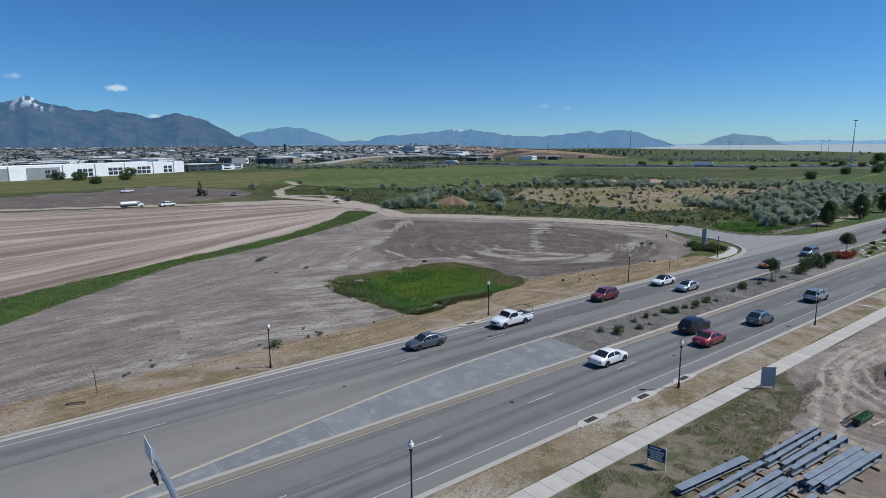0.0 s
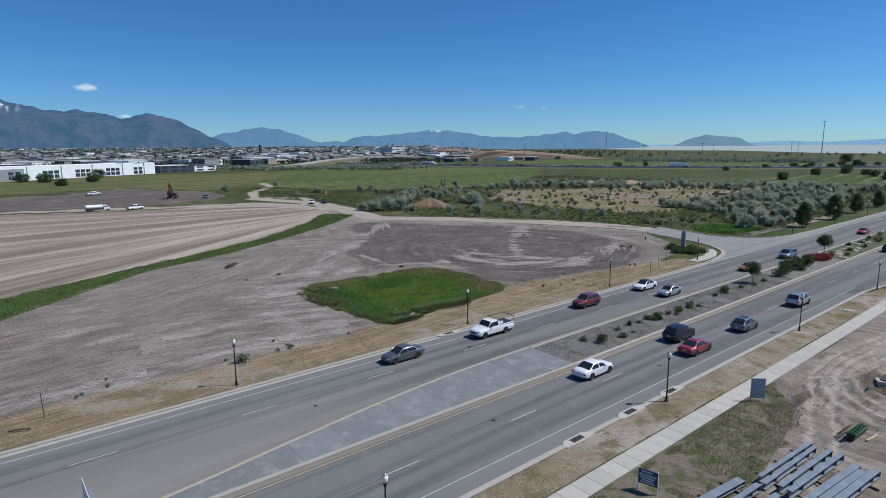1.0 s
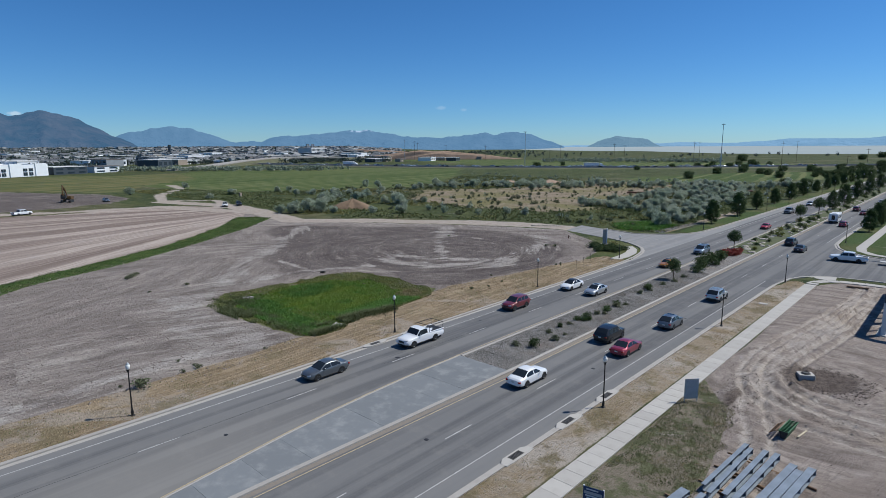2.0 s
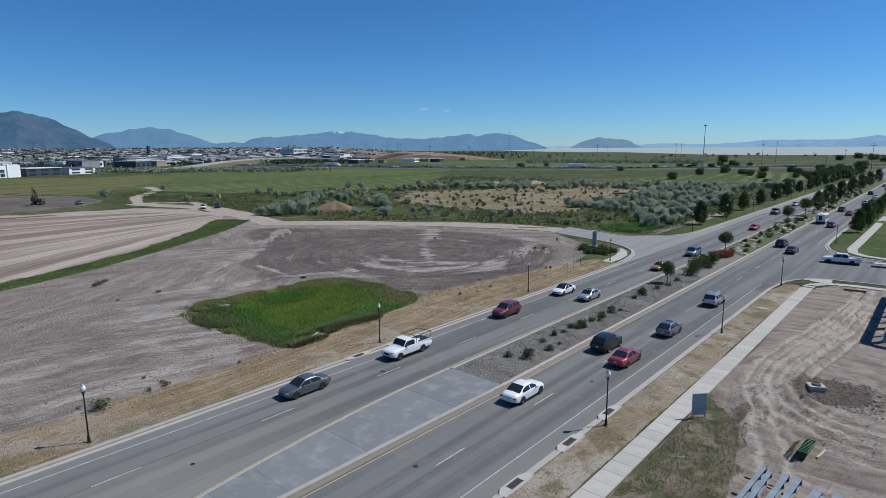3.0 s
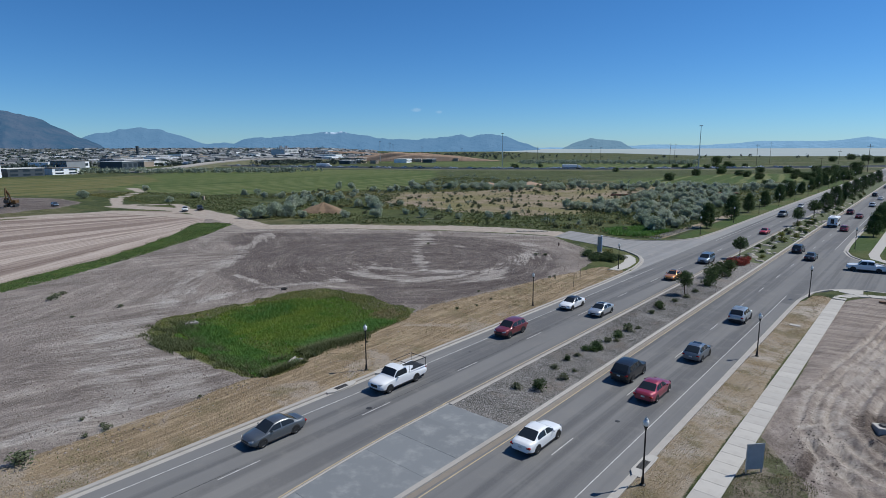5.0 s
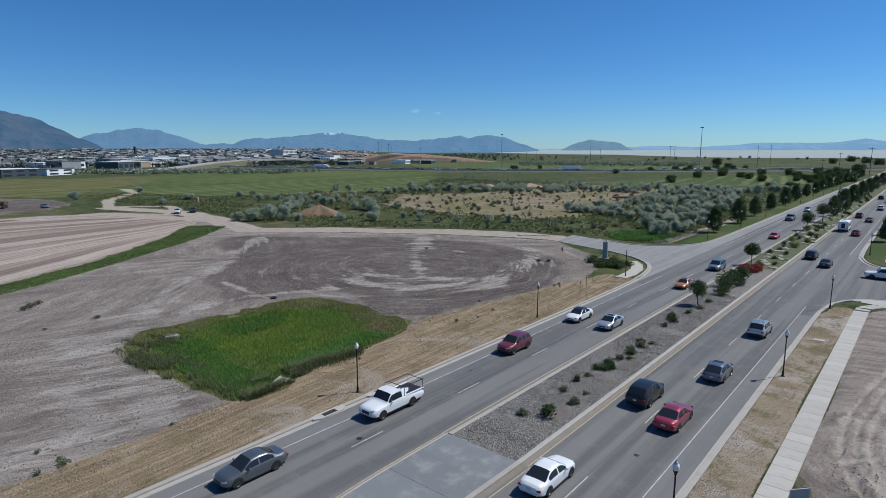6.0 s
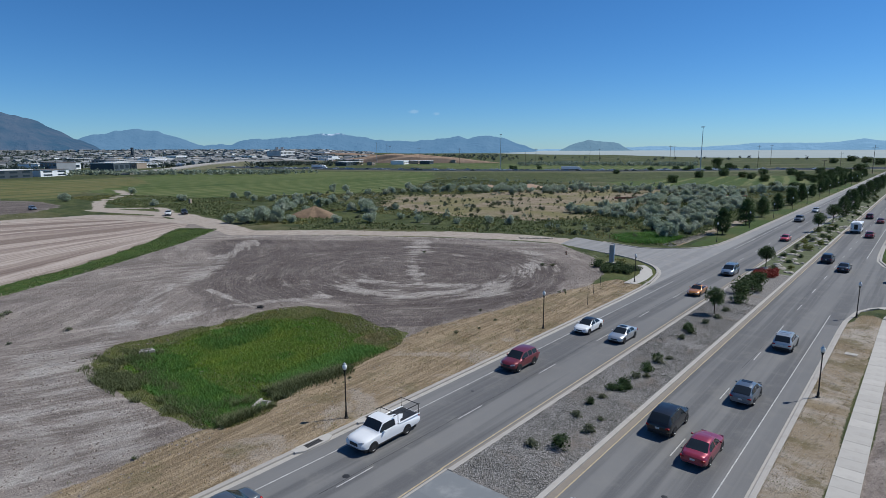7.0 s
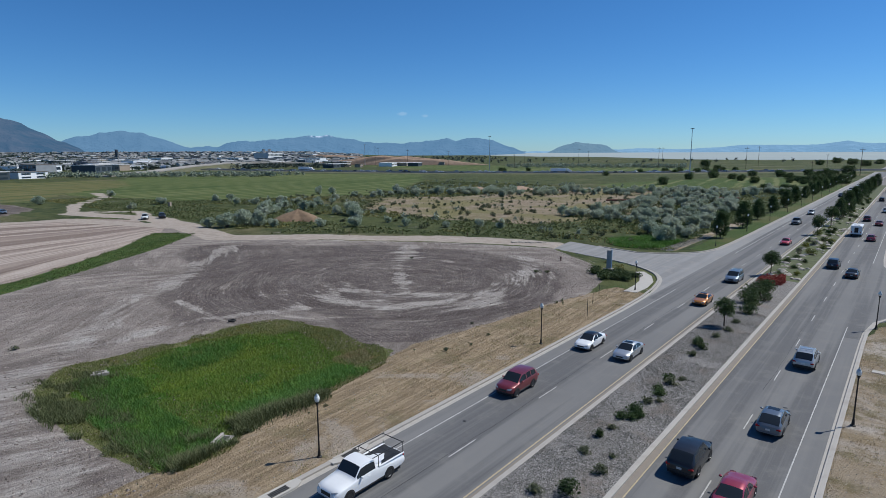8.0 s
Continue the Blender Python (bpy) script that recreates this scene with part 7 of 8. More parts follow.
new_building()
solid("timber", Shape().soft_box(-1.4, -0.15, 0, 1.4, 0.15, 0.25, 0.02), TIMBER, "dark timber baulk lying on dirt", "timber", "loose timbers", m=pose(9.3, 64.5, 0.08, 0, 0, 5))
solid("valve_cover", Shape().soft_box(-0.55, -0.4, 0, 0.55, 0.4, 0.06, 0.01), PAVING, "flat pale utility cover in the dry verge", "cover", m=pose(1.0, 45.0, 0.09))

# beside the far carriageway
for x, y, hgt in ((-32.1, -42.6, 2.2), (-28.95, 45.5, 2.4), (-32.6, 57.2, 1.5), (-31.2, 52.0, 1.6)):
    solid("marker_post", Shape().lathe([(0.035, -0.2), (0.035, hgt), (0.01, hgt + 0.02)], 6), IRON, "thin rusty steel marker post in dry verge", "post", "marker posts", m=pose(x, y, 0.1, 2, 1, 0))
solid("log", Shape().tube([(-0.75, 0, 0.16), (-0.2, 0.05, 0.18), (0.75, 0, 0.15)], [0.08, 0.09, 0.07], 9), BARK, "dark weathered log in dry verge grass", "log", m=pose(-30.3, -44.4, 0.12, 0, 0, 70))
ty = thing("tyre", "old black tyre lying at the edge of grass", "tyre", m=pose(-62.4, 15.8, 0.18))
part("casing", Shape().loft([[((0.36 + 0.12 * math.cos(a)) * math.cos(2 * math.pi * j / 20), (0.36 + 0.12 * math.cos(a)) * math.sin(2 * math.pi * j / 20), 0.12 + 0.12 * math.sin(a)) for j in range(20)] for a in [2 * math.pi * i / 8 for i in range(9)]], caps=False), TYRE, ty)


def outfall(x, y, turn, s=1.0):
    ob = thing("concrete_inlet", "broken pale concrete drain inlet in long grass", "drain", "concrete inlets in the basin", m=pose(x, y, gz(x, y), 0, 0, turn))
    part("headwall", Shape().soft_box(-1.0 * s, -0.12, -0.3, 1.0 * s, 0.12, 0.42 * s, 0.04), CONCRETE, ob)
    part("apron", Shape().soft_box(-0.8 * s, 0.1, -0.2, 0.8 * s, 1.3 * s, 0.24, 0.04), CONCRETE, ob)
    part("grate", Shape().box(-0.5 * s, 0.3, 0.22, 0.5 * s, 1.0 * s, 0.27), IRON, ob)


outfall(-57.6, -1.2, 70, 0.8)
outfall(-36.2, -1.2, -60, 0.8)


# corner with the monument
def monument(m):
    ob = thing("monument_sign", "tall pale stone monument pylon on a low stone plinth", "sign", m=m)
    part("plinth", Shape().soft_box(-0.9, -0.55, -0.1, 0.9, 0.55, 0.45, 0.05), STONE, ob)
    part("slab", Shape().soft_box(-0.42, -0.16, 0.4, 0.30, 0.10, 3.7, 0.03), CONCRETE, ob)
    part("edge_slab", Shape().soft_box(0.32, -0.2, 0.4, 0.50, 0.14, 3.9, 0.03), WALL_WHITE, ob, "white upright edge slab")
    return ob


monument(pose(-38.6, 74.6, 0.1, 0, 0, 35))
HEDGE = [shrub_meshes(140 + i, LEAF_DARK, 1.15, 1.15, 900, 0.08, 12) for i in range(2)]
for i, (x, y) in enumerate(((-36.5, 68.0), (-35.2, 69.4), (-34.0, 70.8), (-33.2, 72.4), (-37.2, 69.8), (-36.0, 71.2), (-34.9, 72.8), (-37.9, 71.8), (-36.6, 73.4), (-33.5, 69.2), (-39.6, 70.6), (-40.8, 73.6))):
    ob = plant("hedge_bush", HEDGE[i % 2], "dark clipped hedge bush beside a stone sign", "bush", "hedge round the sign", pose(x, y, 0.1, 0, 0, i * 50))
    ob.scale = (1.4, 1.4, 0.95)
corner = tagged(new("corner_pavement"), "pale concrete corner pavement with ramp", "pavement", kind="structure")
part("walkway", Shape().prism([(-30.6, 61.5), (-28.7, 61.8), (-28.6, 66), (-29.3, 70.6), (-31.1, 74.8), (-33.4, 77.6), (-34.6, 76.4), (-32.6, 73.4), (-31.3, 69.8), (-30.8, 66)], -0.1, 0.15), PAVING, corner)
hyd = thing("fire_hydrant", "dark red fire hydrant at the field edge", "hydrant", m=pose(-49.9, 78.3, 0.1))
part("barrel", Shape().lathe([(0.16, -0.1), (0.16, 0.05), (0.11, 0.08), (0.11, 0.6), (0.14, 0.63), (0.12, 0.72), (0.05, 0.8), (0.05, 0.86)], 12), mat_plain("hydrant_paint", (0.09, 0.02, 0.015), 0.5), hyd)
part("nozzle", Shape().tube([(-0.22, 0, 0.5), (0.22, 0, 0.5)], 0.06, 10), IRON, hyd)
part("nozzle", Shape().tube([(0, -0.2, 0.45), (0, 0, 0.45)], 0.08, 10), IRON, hyd)
for i in range(34):
    t = i / 33
    ob = solid("rock", BOULDERS[i % 5], None, "white rock in a row beside the dirt track", "rock", "row of white rocks", m=pose(-63.4 - 5.6 * t + rng.uniform(-0.5, 0.5), 95.4 - 3.8 * t + rng.uniform(-0.7, 0.7), 0.22, 0, 0, i * 40))
    ob.scale = [rng.uniform(0.5, 0.95)] * 3
for x, y in ((-83, 92.5), (-108, 76), (-60, 105), (-70, 107), (-52, 103.5), (-97, 84)):
    solid("fence_post", Shape().lathe([(0.05, -0.2), (0.05, 1.25), (0.02, 1.27)], 7), TIMBER, "grey timber fence post beside the dirt track", "post", "fence posts", m=pose(x, y, 0.1, 2, -2, 0))


# ---- across the fields ----
def soil_mound(x, y, r, h, seed, label, mat=None):
    s = Shape()
    n, k = 28, 9
    for i in range(k):
        u = i / (k - 1)
        for j in range(n):
            t = 2 * math.pi * j / n
            q = r * (1 - u) * (1 + 0.22 * math.sin(3 * t + seed) + 0.12 * math.sin(7 * t + 2 * seed))
            s.v.append((q * math.cos(t), q * math.sin(t), -0.2 + (h + 0.2) * (u ** 0.8) * (1 + 0.10 * noise.noise(Vector((math.cos(t) * 2, math.sin(t) * 2, u * 3 + seed))))))
    for i in range(k - 1):
        for j in range(n):
            s.f.append((i * n + j, i * n + (j + 1) % n, (i + 1) * n + (j + 1) % n, (i + 1) * n + j))
    return solid("soil_mound", s, mat or MOUND_SOIL, label, "soil heap", "soil heaps", m=pose(x, y, 0), sharp=60)


soil_mound(-148, 90.5, 7.5, 3.4, 1.0, "brown heap of loose soil in grass")
soil_mound(-172, 262, 9, 2.0, 2.2, "low sandy soil heap among bushes", SAND)
soil_mound(-190, 246, 8, 1.6, 3.1, "low sandy soil heap among bushes", SAND)
for i in range(7):
    solid("pipe_pile", Shape().soft_box(-6, -0.6, 0, 6, 0.6, 0.9, 0.1), mat_plain("rusty_brown", (0.17, 0.085, 0.06), 0.9) if i == 0 else bpy.data.materials["rusty_brown"], "long rust-brown pipe pile lying in scrub", "pipe pile", "pipe piles", m=pose(-95 + 5.5 * i, 218 + 6 * i + (i % 2) * 5, 0.0, 0, 0, 40))


def excavator(m):
    ob = thing("excavator", "dark orange tracked excavator with raised boom", "excavator", m=m)
    for sx in (-1, 1):
        tr = part("track", Shape().loft([[(sx * 1.15 - 0.3, y, z) for y, z in ((-1.9, 0.2), (-1.6, 0.0), (1.6, 0.0), (1.9, 0.2), (1.9, 0.6), (1.6, 0.85), (-1.6, 0.85), (-1.9, 0.6))], [(sx * 1.15 + 0.3, y, z) for y, z in ((-1.9, 0.2), (-1.6, 0.0), (1.6, 0.0), (1.9, 0.2), (1.9, 0.6), (1.6, 0.85), (-1.6, 0.85), (-1.9, 0.6))]]), TRIM, ob)
    house = part("house", Shape().soft_box(-1.35, -0.6, 1.0, 1.35, 2.4, 2.1, 0.12), YELLOW_PLANT, ob)
    part("turntable", Shape().lathe([(0.8, 0.7), (0.8, 1.05)], 16), TRIM, ob)
    part("counterweight", Shape().soft_box(-1.3, 2.2, 1.0, 1.3, 2.9, 1.9, 0.15), TRIM, house)
    cab = part("cab", Shape().soft_box(-1.3, -1.5, 1.1, -0.3, 0.2, 2.9, 0.1), YELLOW_PLANT, ob)
    part("window", Shape().soft_box(-1.32, -1.52, 1.7, -0.28, 0.0, 2.7, 0.05), CAR_GLASS, cab)
    boom = part("boom", Shape().tube([(0.2, -0.6, 1.6), (0.2, -2.4, 4.4), (0.2, -4.2, 5.6)], [0.32, 0.36, 0.22], 6), YELLOW_PLANT, ob)
    part("stick", Shape().tube([(0.2, -4.0, 5.9), (0.2, -4.6, 4.0), (0.2, -4.4, 2.4)], [0.22, 0.2, 0.16], 6), YELLOW_PLANT, boom)
    part("ram", Shape().tube([(0.2, -1.2, 1.6), (0.2, -2.5, 3.9)], 0.09, 8), GALV, boom)
    part("bucket", Shape().loft([[(-0.4, -4.9, 2.4), (0.8, -4.9, 2.4), (0.8, -4.0, 2.5), (-0.4, -4.0, 2.5)], [(-0.4, -5.0, 1.7), (0.8, -5.0, 1.7), (0.8, -4.2, 1.5), (-0.4, -4.2, 1.5)]]), TRIM, boom)
    return ob


excavator(pose(-256, 26.5, 0.1, 0, 0, 60)).scale = (1.25, 1.25, 1.25)


def tanker(m):
    ob = thing("water_tanker", "white water tanker truck parked on dirt", "truck", m=m)
    part("tank", Shape().loft([[(1.15 * math.cos(2 * math.pi * j / 16), y, 2.0 + 0.85 * math.sin(2 * math.pi * j / 16)) for j in range(16)] for y in (-1.6, -1.5, 4.6, 4.7)]), WHITE_PAINT, ob, sharp=60)
    part("chassis", Shape().box(-0.5, -4.2, 0.75, 0.5, 4.8, 1.1), TRIM, ob)
    cab = part("cab", Shape().loft([ring(0, -4.4, 1.05, 0.7, 1.6, 0.1), ring(0, -3.4, 1.1, 0.6, 1.75, 0.1), ring(0, -3.0, 1.15, 0.6, 2.6, 0.12, 0.1), ring(0, -1.9, 1.15, 0.6, 2.65, 0.12, 0.1)]), WHITE_PAINT, ob)
    part("window", Shape().loft([ring(0, -3.34, 1.0, 1.76, 1.80, 0.02), ring(0, -2.98, 1.17, 1.8, 2.4, 0.05, 0.1), ring(0, -2.1, 1.17, 1.8, 2.4, 0.05, 0.1)]), CAR_GLASS, cab)
    part("skirt", Shape().soft_box(-1.2, -1.4, 0.8, 1.2, 4.6, 1.25, 0.05), TRIM, ob)
    for sx in (-1, 1):
        for q in (-3.6, 2.4, 3.6):
            wheel(ob, sx * 1.0, q, 0.5, 0.3)
    return ob


tanker(pose(-216, -9.3, 0.1, 0, 0, 182)).scale = (0.85, 0.85, 0.85)
car("crew", "white", "white pickup truck parked on a dirt field", -213.5, 2.2, 200, "pickup truck", "parked works vehicles", z=0.12)
car("crew", "white", "white pickup truck on graded ground", -303, 2.5, 190, "pickup truck", "parked works vehicles", z=0.12)
car("suv", "white", "white car parked beside the dirt track", -187.5, 60.8, 62, "car", "parked works vehicles", z=0.16)
car("suv", "black", "black car parked beside the dirt track", -187.0, 66.0, 70, "car", "parked works vehicles", z=0.16)
car("hatch", "blue", "small blue-grey car near the excavator", -246, 38, 90, "car", "parked works vehicles", z=0.12)
box = thing("portable_toilet", "tan portable toilet beside the dirt track", "toilet", m=pose(-226, 87.5, 0.1, 0, 0, 20))
box.scale = (0.6, 0.6, 0.7)
part("cabin", Shape().soft_box(-0.8, -0.8, 0, 0.8, 0.8, 2.5, 0.08), WALL_TAN, box)
part("door", Shape().soft_box(-0.55, -0.84, 0.15, 0.55, -0.79, 2.2, 0.02), WALL_TAN, box)
for x, y, s_ in ((-84, -8.5, 1.5), (-85.5, -7.2, 1.2), (-82.8, -9.4, 1.3), (-71.5, -4.4, 0.9), (-71, -10.4, 0.6), (-33.6, -25.2, 1.8), (-34.5, -19.4, 0.9), (-46, 66, 1.0), (-47.5, 65, 1.2), (-74, 62, 0.9)):
    ob = plant("weed", WEEDS, "dusty weed clump on bare dirt", "weed", "weeds on the dirt lot", pose(x, y, gz(x, y) - 0.03, 0, 0, x * 50))
    ob.scale = (1.4 * s_, 1.4 * s_, s_)


# ---- freeway and bridge ----
FREEWAY = [(-1200, 300), (-900, 330), (-560, 372), (-360, 430), (-230, 510), (-110, 640), (0, 780), (200, 1050)]
fw = tagged(part("freeway", Shape().sweep(FREEWAY, [(-15.2, 0.8), (-15.2, 1.2), (15.2, 1.2), (15.2, 0.8)]), SHOULDER, sharp=60), "grey motorway on a low bank across the fields", "road", kind="structure")
part("bank", Shape().sweep(FREEWAY, [(-24, -0.6), (-15.1, 1.1), (15.1, 1.1), (24, -0.6)]), BANK, fw, "rough grass bank")
part("barrier", Shape().sweep(FREEWAY, [(-15.3, 0.9), (-15.3, 1.65), (-14.9, 1.65), (-14.9, 0.9)]), CONCRETE, fw)
part("barrier", Shape().sweep(FREEWAY, [(-0.3, 1.0), (-0.2, 2.2), (0.2, 2.2), (0.3, 1.0)]), CONCRETE, fw)
BRIDGE = [(-560, 190, 0.6), (-620, 262, 2.0), (-690, 340, 4.8), (-740, 420, 7.0), (-762, 490, 7.2), (-770, 560, 5.2), (-765, 640, 2.0), (-755, 700, 0.4)]


def deck_rings(lo, hi, half):
    rings = []
    for i, (x, y, z) in enumerate(BRIDGE):
        a, b = Vector(BRIDGE[max(i - 1, 0)][:2]), Vector(BRIDGE[min(i + 1, len(BRIDGE) - 1)][:2])
        d = (b - a).normalized()
        rings.append([(x - d.y * o, y + d.x * o, zz) for o, zz in ((-half, z + lo), (half, z + lo), (half, z + hi), (-half, z + hi))])
    return rings


bridge = thing("road_bridge", "pale concrete road bridge with approach ramps", "bridge")
part("deck", Shape().loft(deck_rings(-1.2, 0.0, 7)), PAVING, bridge)
part("parapet", Shape().loft(deck_rings(0.0, 1.0, 7.2)), CONCRETE, bridge)
for t in (0, 1, 2):
    x, y, z = BRIDGE[3 + t]
    part("pier", Shape().box(x - 1.2, y - 4, -0.5, x + 1.2, y + 4, z - 1.1), CONCRETE, bridge)
ramp_bank = Shape()
for seg in (BRIDGE[:4], BRIDGE[5:]):
    rings = []
    for i, (x, y, z) in enumerate(seg):
        a, b = Vector(seg[max(i - 1, 0)][:2]), Vector(seg[min(i + 1, len(seg) - 1)][:2])
        d = (b - a).normalized()
        rings.append([(x - d.y * o, y + d.x * o, zz) for o, zz in ((-14 - z, -0.3), (14 + z, -0.3), (6.8, z - 0.3), (-6.8, z - 0.3))])
    ramp_bank.loft(rings)
part("embankment", ramp_bank, BANK, bridge)


def semi_truck(m):
    ob = thing("semi_truck", "white articulated lorry on the motorway", "truck", "motorway lorries", m=m)
    part("trailer", Shape().soft_box(-1.3, -3, 1.2, 1.3, 12, 4.1, 0.08), WHITE_PAINT, ob)
    cab = part("cab", Shape().loft([ring(0, -8.2, 1.1, 0.6, 1.8, 0.1), ring(0, -6.6, 1.2, 0.6, 2.0, 0.1), ring(0, -6.0, 1.25, 0.6, 3.4, 0.15, 0.1), ring(0, -3.6, 1.25, 0.6, 3.9, 0.15, 0.1)]), WHITE_PAINT, ob)
    part("windscreen", Shape().box(-1.05, -6.45, 2.1, 1.05, -6.1, 2.9), CAR_GLASS, cab)
    part("chassis", Shape().box(-0.6, -7.5, 0.7, 0.6, 11.8, 1.15), TRIM, ob)
    for sx in (-1, 1):
        for q in (-7, -4.2, -3.0, 9.5, 10.7):
            wheel(ob, sx * 1.1, q, 0.52, 0.3)
    return ob


def free_pose(t, off, flip):
    """Place on the motorway at a share t of its length."""
    n = len(FREEWAY) - 1
    i = min(int(t * n), n - 1)
    u = t * n - i
    a, b = Vector(FREEWAY[i]), Vector(FREEWAY[i + 1])
    p, d = a.lerp(b, u), (b - a).normalized()
    return pose(p.x - d.y * off, p.y + d.x * off, 1.25, 0, 0, math.degrees(math.atan2(d.y, d.x)) + (90 if not flip else -90))


truck = semi_truck(free_pose(0.535, 5, False))
for t, off, f in ((0.31, 9, False), (0.2, -6, True)):
    copy_thing(truck, free_pose(t, off, f))
fleet = [car(k, c, lab, 0, 0, 0, group="motorway traffic") for k, c, lab in (("suv", "white", "white car in slow motorway traffic"), ("sedan", "silver", "silver car in slow motorway traffic"), ("sedan", "black", "black car in slow motorway traffic"), ("minivan", "blue", "blue-grey car in slow motorway traffic"), ("pickup", "white", "white pickup in slow motorway traffic"))]
for ob in fleet:
    for q in list(ob.children_recursive):
        if q.name.split(".")[0] in ("sill", "door_handle", "wheel_arch", "pillar", "mirror", "rim", "number_plate", "grille", "tail_light", "headlight", "bumper"):
            bpy.data.objects.remove(q)
for i, ob in enumerate(fleet):
    ob.matrix_basis = free_pose(0.36 + 0.012 * i, 5, False)
for i in range(84):
    copy_thing(fleet[i % 5], free_pose(0.24 + 0.5 * ((i * 0.618) % 1), (5, 9, -6, -10)[i % 4], i % 4 > 1))


def high_mast(x, y, h):
    ob = thing("high_mast_light", "tall grey motorway lighting mast", "light mast", "motorway light masts", m=pose(x, y, 0))
    part("pole", Shape().lathe([(0.45, -0.3), (0.38, h * 0.4), (0.2, h)], 8), GALV, ob)
    rg = part("ring", Shape().lathe([(0.5, h - 0.5), (1.1, h - 0.4), (1.1, h - 0.1), (0.5, h)], 10), GALV, ob)
    for k in range(6):
        a = k * math.pi / 3
        part("floodlight", Shape().soft_box(1.2 * math.cos(a) - 0.35, 1.2 * math.sin(a) - 0.35, h - 0.7, 1.2 * math.cos(a) + 0.35, 1.2 * math.sin(a) + 0.35, h - 0.3, 0.05), TRIM, rg)


high_mast(-152.7, 513, 40.9)
high_mast(-372, 522, 38.8)
high_mast(-700, 640, 34)


def far(az, dist):
    return -dist * math.sin(radians(az)) + 14, dist * math.cos(radians(az)) - 36


pole_me = None
for az, dist, h in ((26.3, 900, 26), (25.4, 1000, 24), (19.3, 820, 27), (18.9, 1000, 28), (12.3, 780, 26), (11.3, 900, 28), (4.5, 620, 24), (31.3, 900, 24), (32.3, 800, 18), (45.6, 1000, 32), (45.3, 1040, 30), (42.5, 950, 26), (52, 1000, 28), (38.6, 900, 24), (6.4, 900, 18), (7.6, 700, 12)):
    x, y = far(az, dist)
    ob = thing("power_pole", "tall weathered timber power pole", "power pole", "power poles", m=pose(x, y, 0, 0, 0, az))
    part("pole", Shape().lathe([(0.26, -0.3), (0.2, h * 0.6), (0.13, h)], 7), BARK, ob)
    part("cross_arm", Shape().box(-2.2, -0.12, h - 2.2, 2.2, 0.12, h - 1.9), BARK, ob)


# ---- town ----
def warehouse():
    ob = thing("warehouse", "long white tilt-up warehouse with dark window bays", "warehouse", m=pose(-472, -50, 0, 0, 0, 119.5))
    Lw, h, dp = 160.0, 9.6, 46.0
    part("wall", Shape().box(0, 0, -0.3, Lw, 0.5, h).box(0, dp, -0.3, Lw, dp + 0.5, h).box(0, 0.5, -0.3, 0.5, dp, h).box(Lw - 0.5, 0.5, -0.3, Lw, dp, h), WALL_WHITE, ob)
    part("roof", Shape().box(0.5, 0.5, h - 1.0, Lw - 0.5, dp, h - 0.6), ROOF_PALE, ob)
    for i, (u, wd, hh) in enumerate(((8, 9, 10.2), (46, 10, 10.4), (72, 10, 10.6), (98, 11, 10.6), (126, 10, 10.6), (148, 10, 10.4))):
        part("pylon", Shape().box(u, -0.8, -0.3, u + wd, 0.0, hh), WALL_WHITE, ob)
    for u, wd in ((0.5, 7), (20, 24)):
        part("cladding", Shape().box(u, -0.25, 0.0, u + wd, 0.0, h - 1.0), WALL_GREY, ob)
    for u in (33, 38, 57.5, 62, 66.5, 83.5, 88, 92.5, 110.5, 115, 119.5, 137.5, 142.5):
        for z0, z1 in ((1.0, 3.6), (4.4, 6.6)):
            w_ = part("window", Shape().box(u, -0.32, z0, u + 3.4, -0.02, z1), WINDOW_GLASS, ob)
            part("mullion", Shape().box(u + 1.62, -0.36, z0, u + 1.78, -0.32, z1), GALV, w_)


warehouse()


def office(x, y, turn, Lw, dp, h, storeys, wall, roof, label, name="office_building", group="town buildings"):
    ob = thing(name, label, "building", group, m=pose(x, y, 0, 0, 0, turn))
    part("wall", Shape().box(0, 0, -0.3, Lw, dp, h), wall, ob)
    part("roof", Shape().box(-0.4, -0.4, h, Lw + 0.4, dp + 0.4, h + 0.5), roof, ob)
    n = max(2, int(Lw / 9))
    for s_ in range(storeys):
        z0 = h * (s_ + 0.3) / storeys
        for i in range(n):
            u = (i + 0.2) * Lw / n
            part("window", Shape().box(u, -0.15, z0, u + 0.6 * Lw / n, 0.0, z0 + 0.45 * h / storeys), WINDOW_GLASS, ob)
    return ob


office(-554, 94, 110, 30, 22, 6.4, 2, WALL_DARK, ROOF_PALE, "two-storey dark glass office beside a warehouse")
office(-572, 130, 112, 26, 18, 5.6, 2, WALL_WHITE, ROOF_DARK, "low white office building beside parked cars")
office(-664, 222, 132, 34, 24, 8.6, 1, WALL_DARK, ROOF_PALE, "long dark glass building with pale roof edge")
office(-1704, 660, 115, 5, 6, 31, 6, WALL_DARK, ROOF_DARK, "dark slab tower rising over the town", "tower_block")
pl = office(-1190, 790, 126, 104, 34, 21, 2, WALL_PALE, ROOF_PALE, "tall grey industrial plant with roof stacks", "industrial_plant")
for u in (4, 12, 40, 50):
    part("stack", Shape().lathe([(2.2, 20), (1.8, 29 if u < 20 else 27.5), (2.4, 30)], 8, u, 12), WALL_GREY, pl)
office(-1150, 800, 126, 40, 20, 7, 1, WALL_WHITE, ROOF_PALE, "low white hall below the industrial plant")

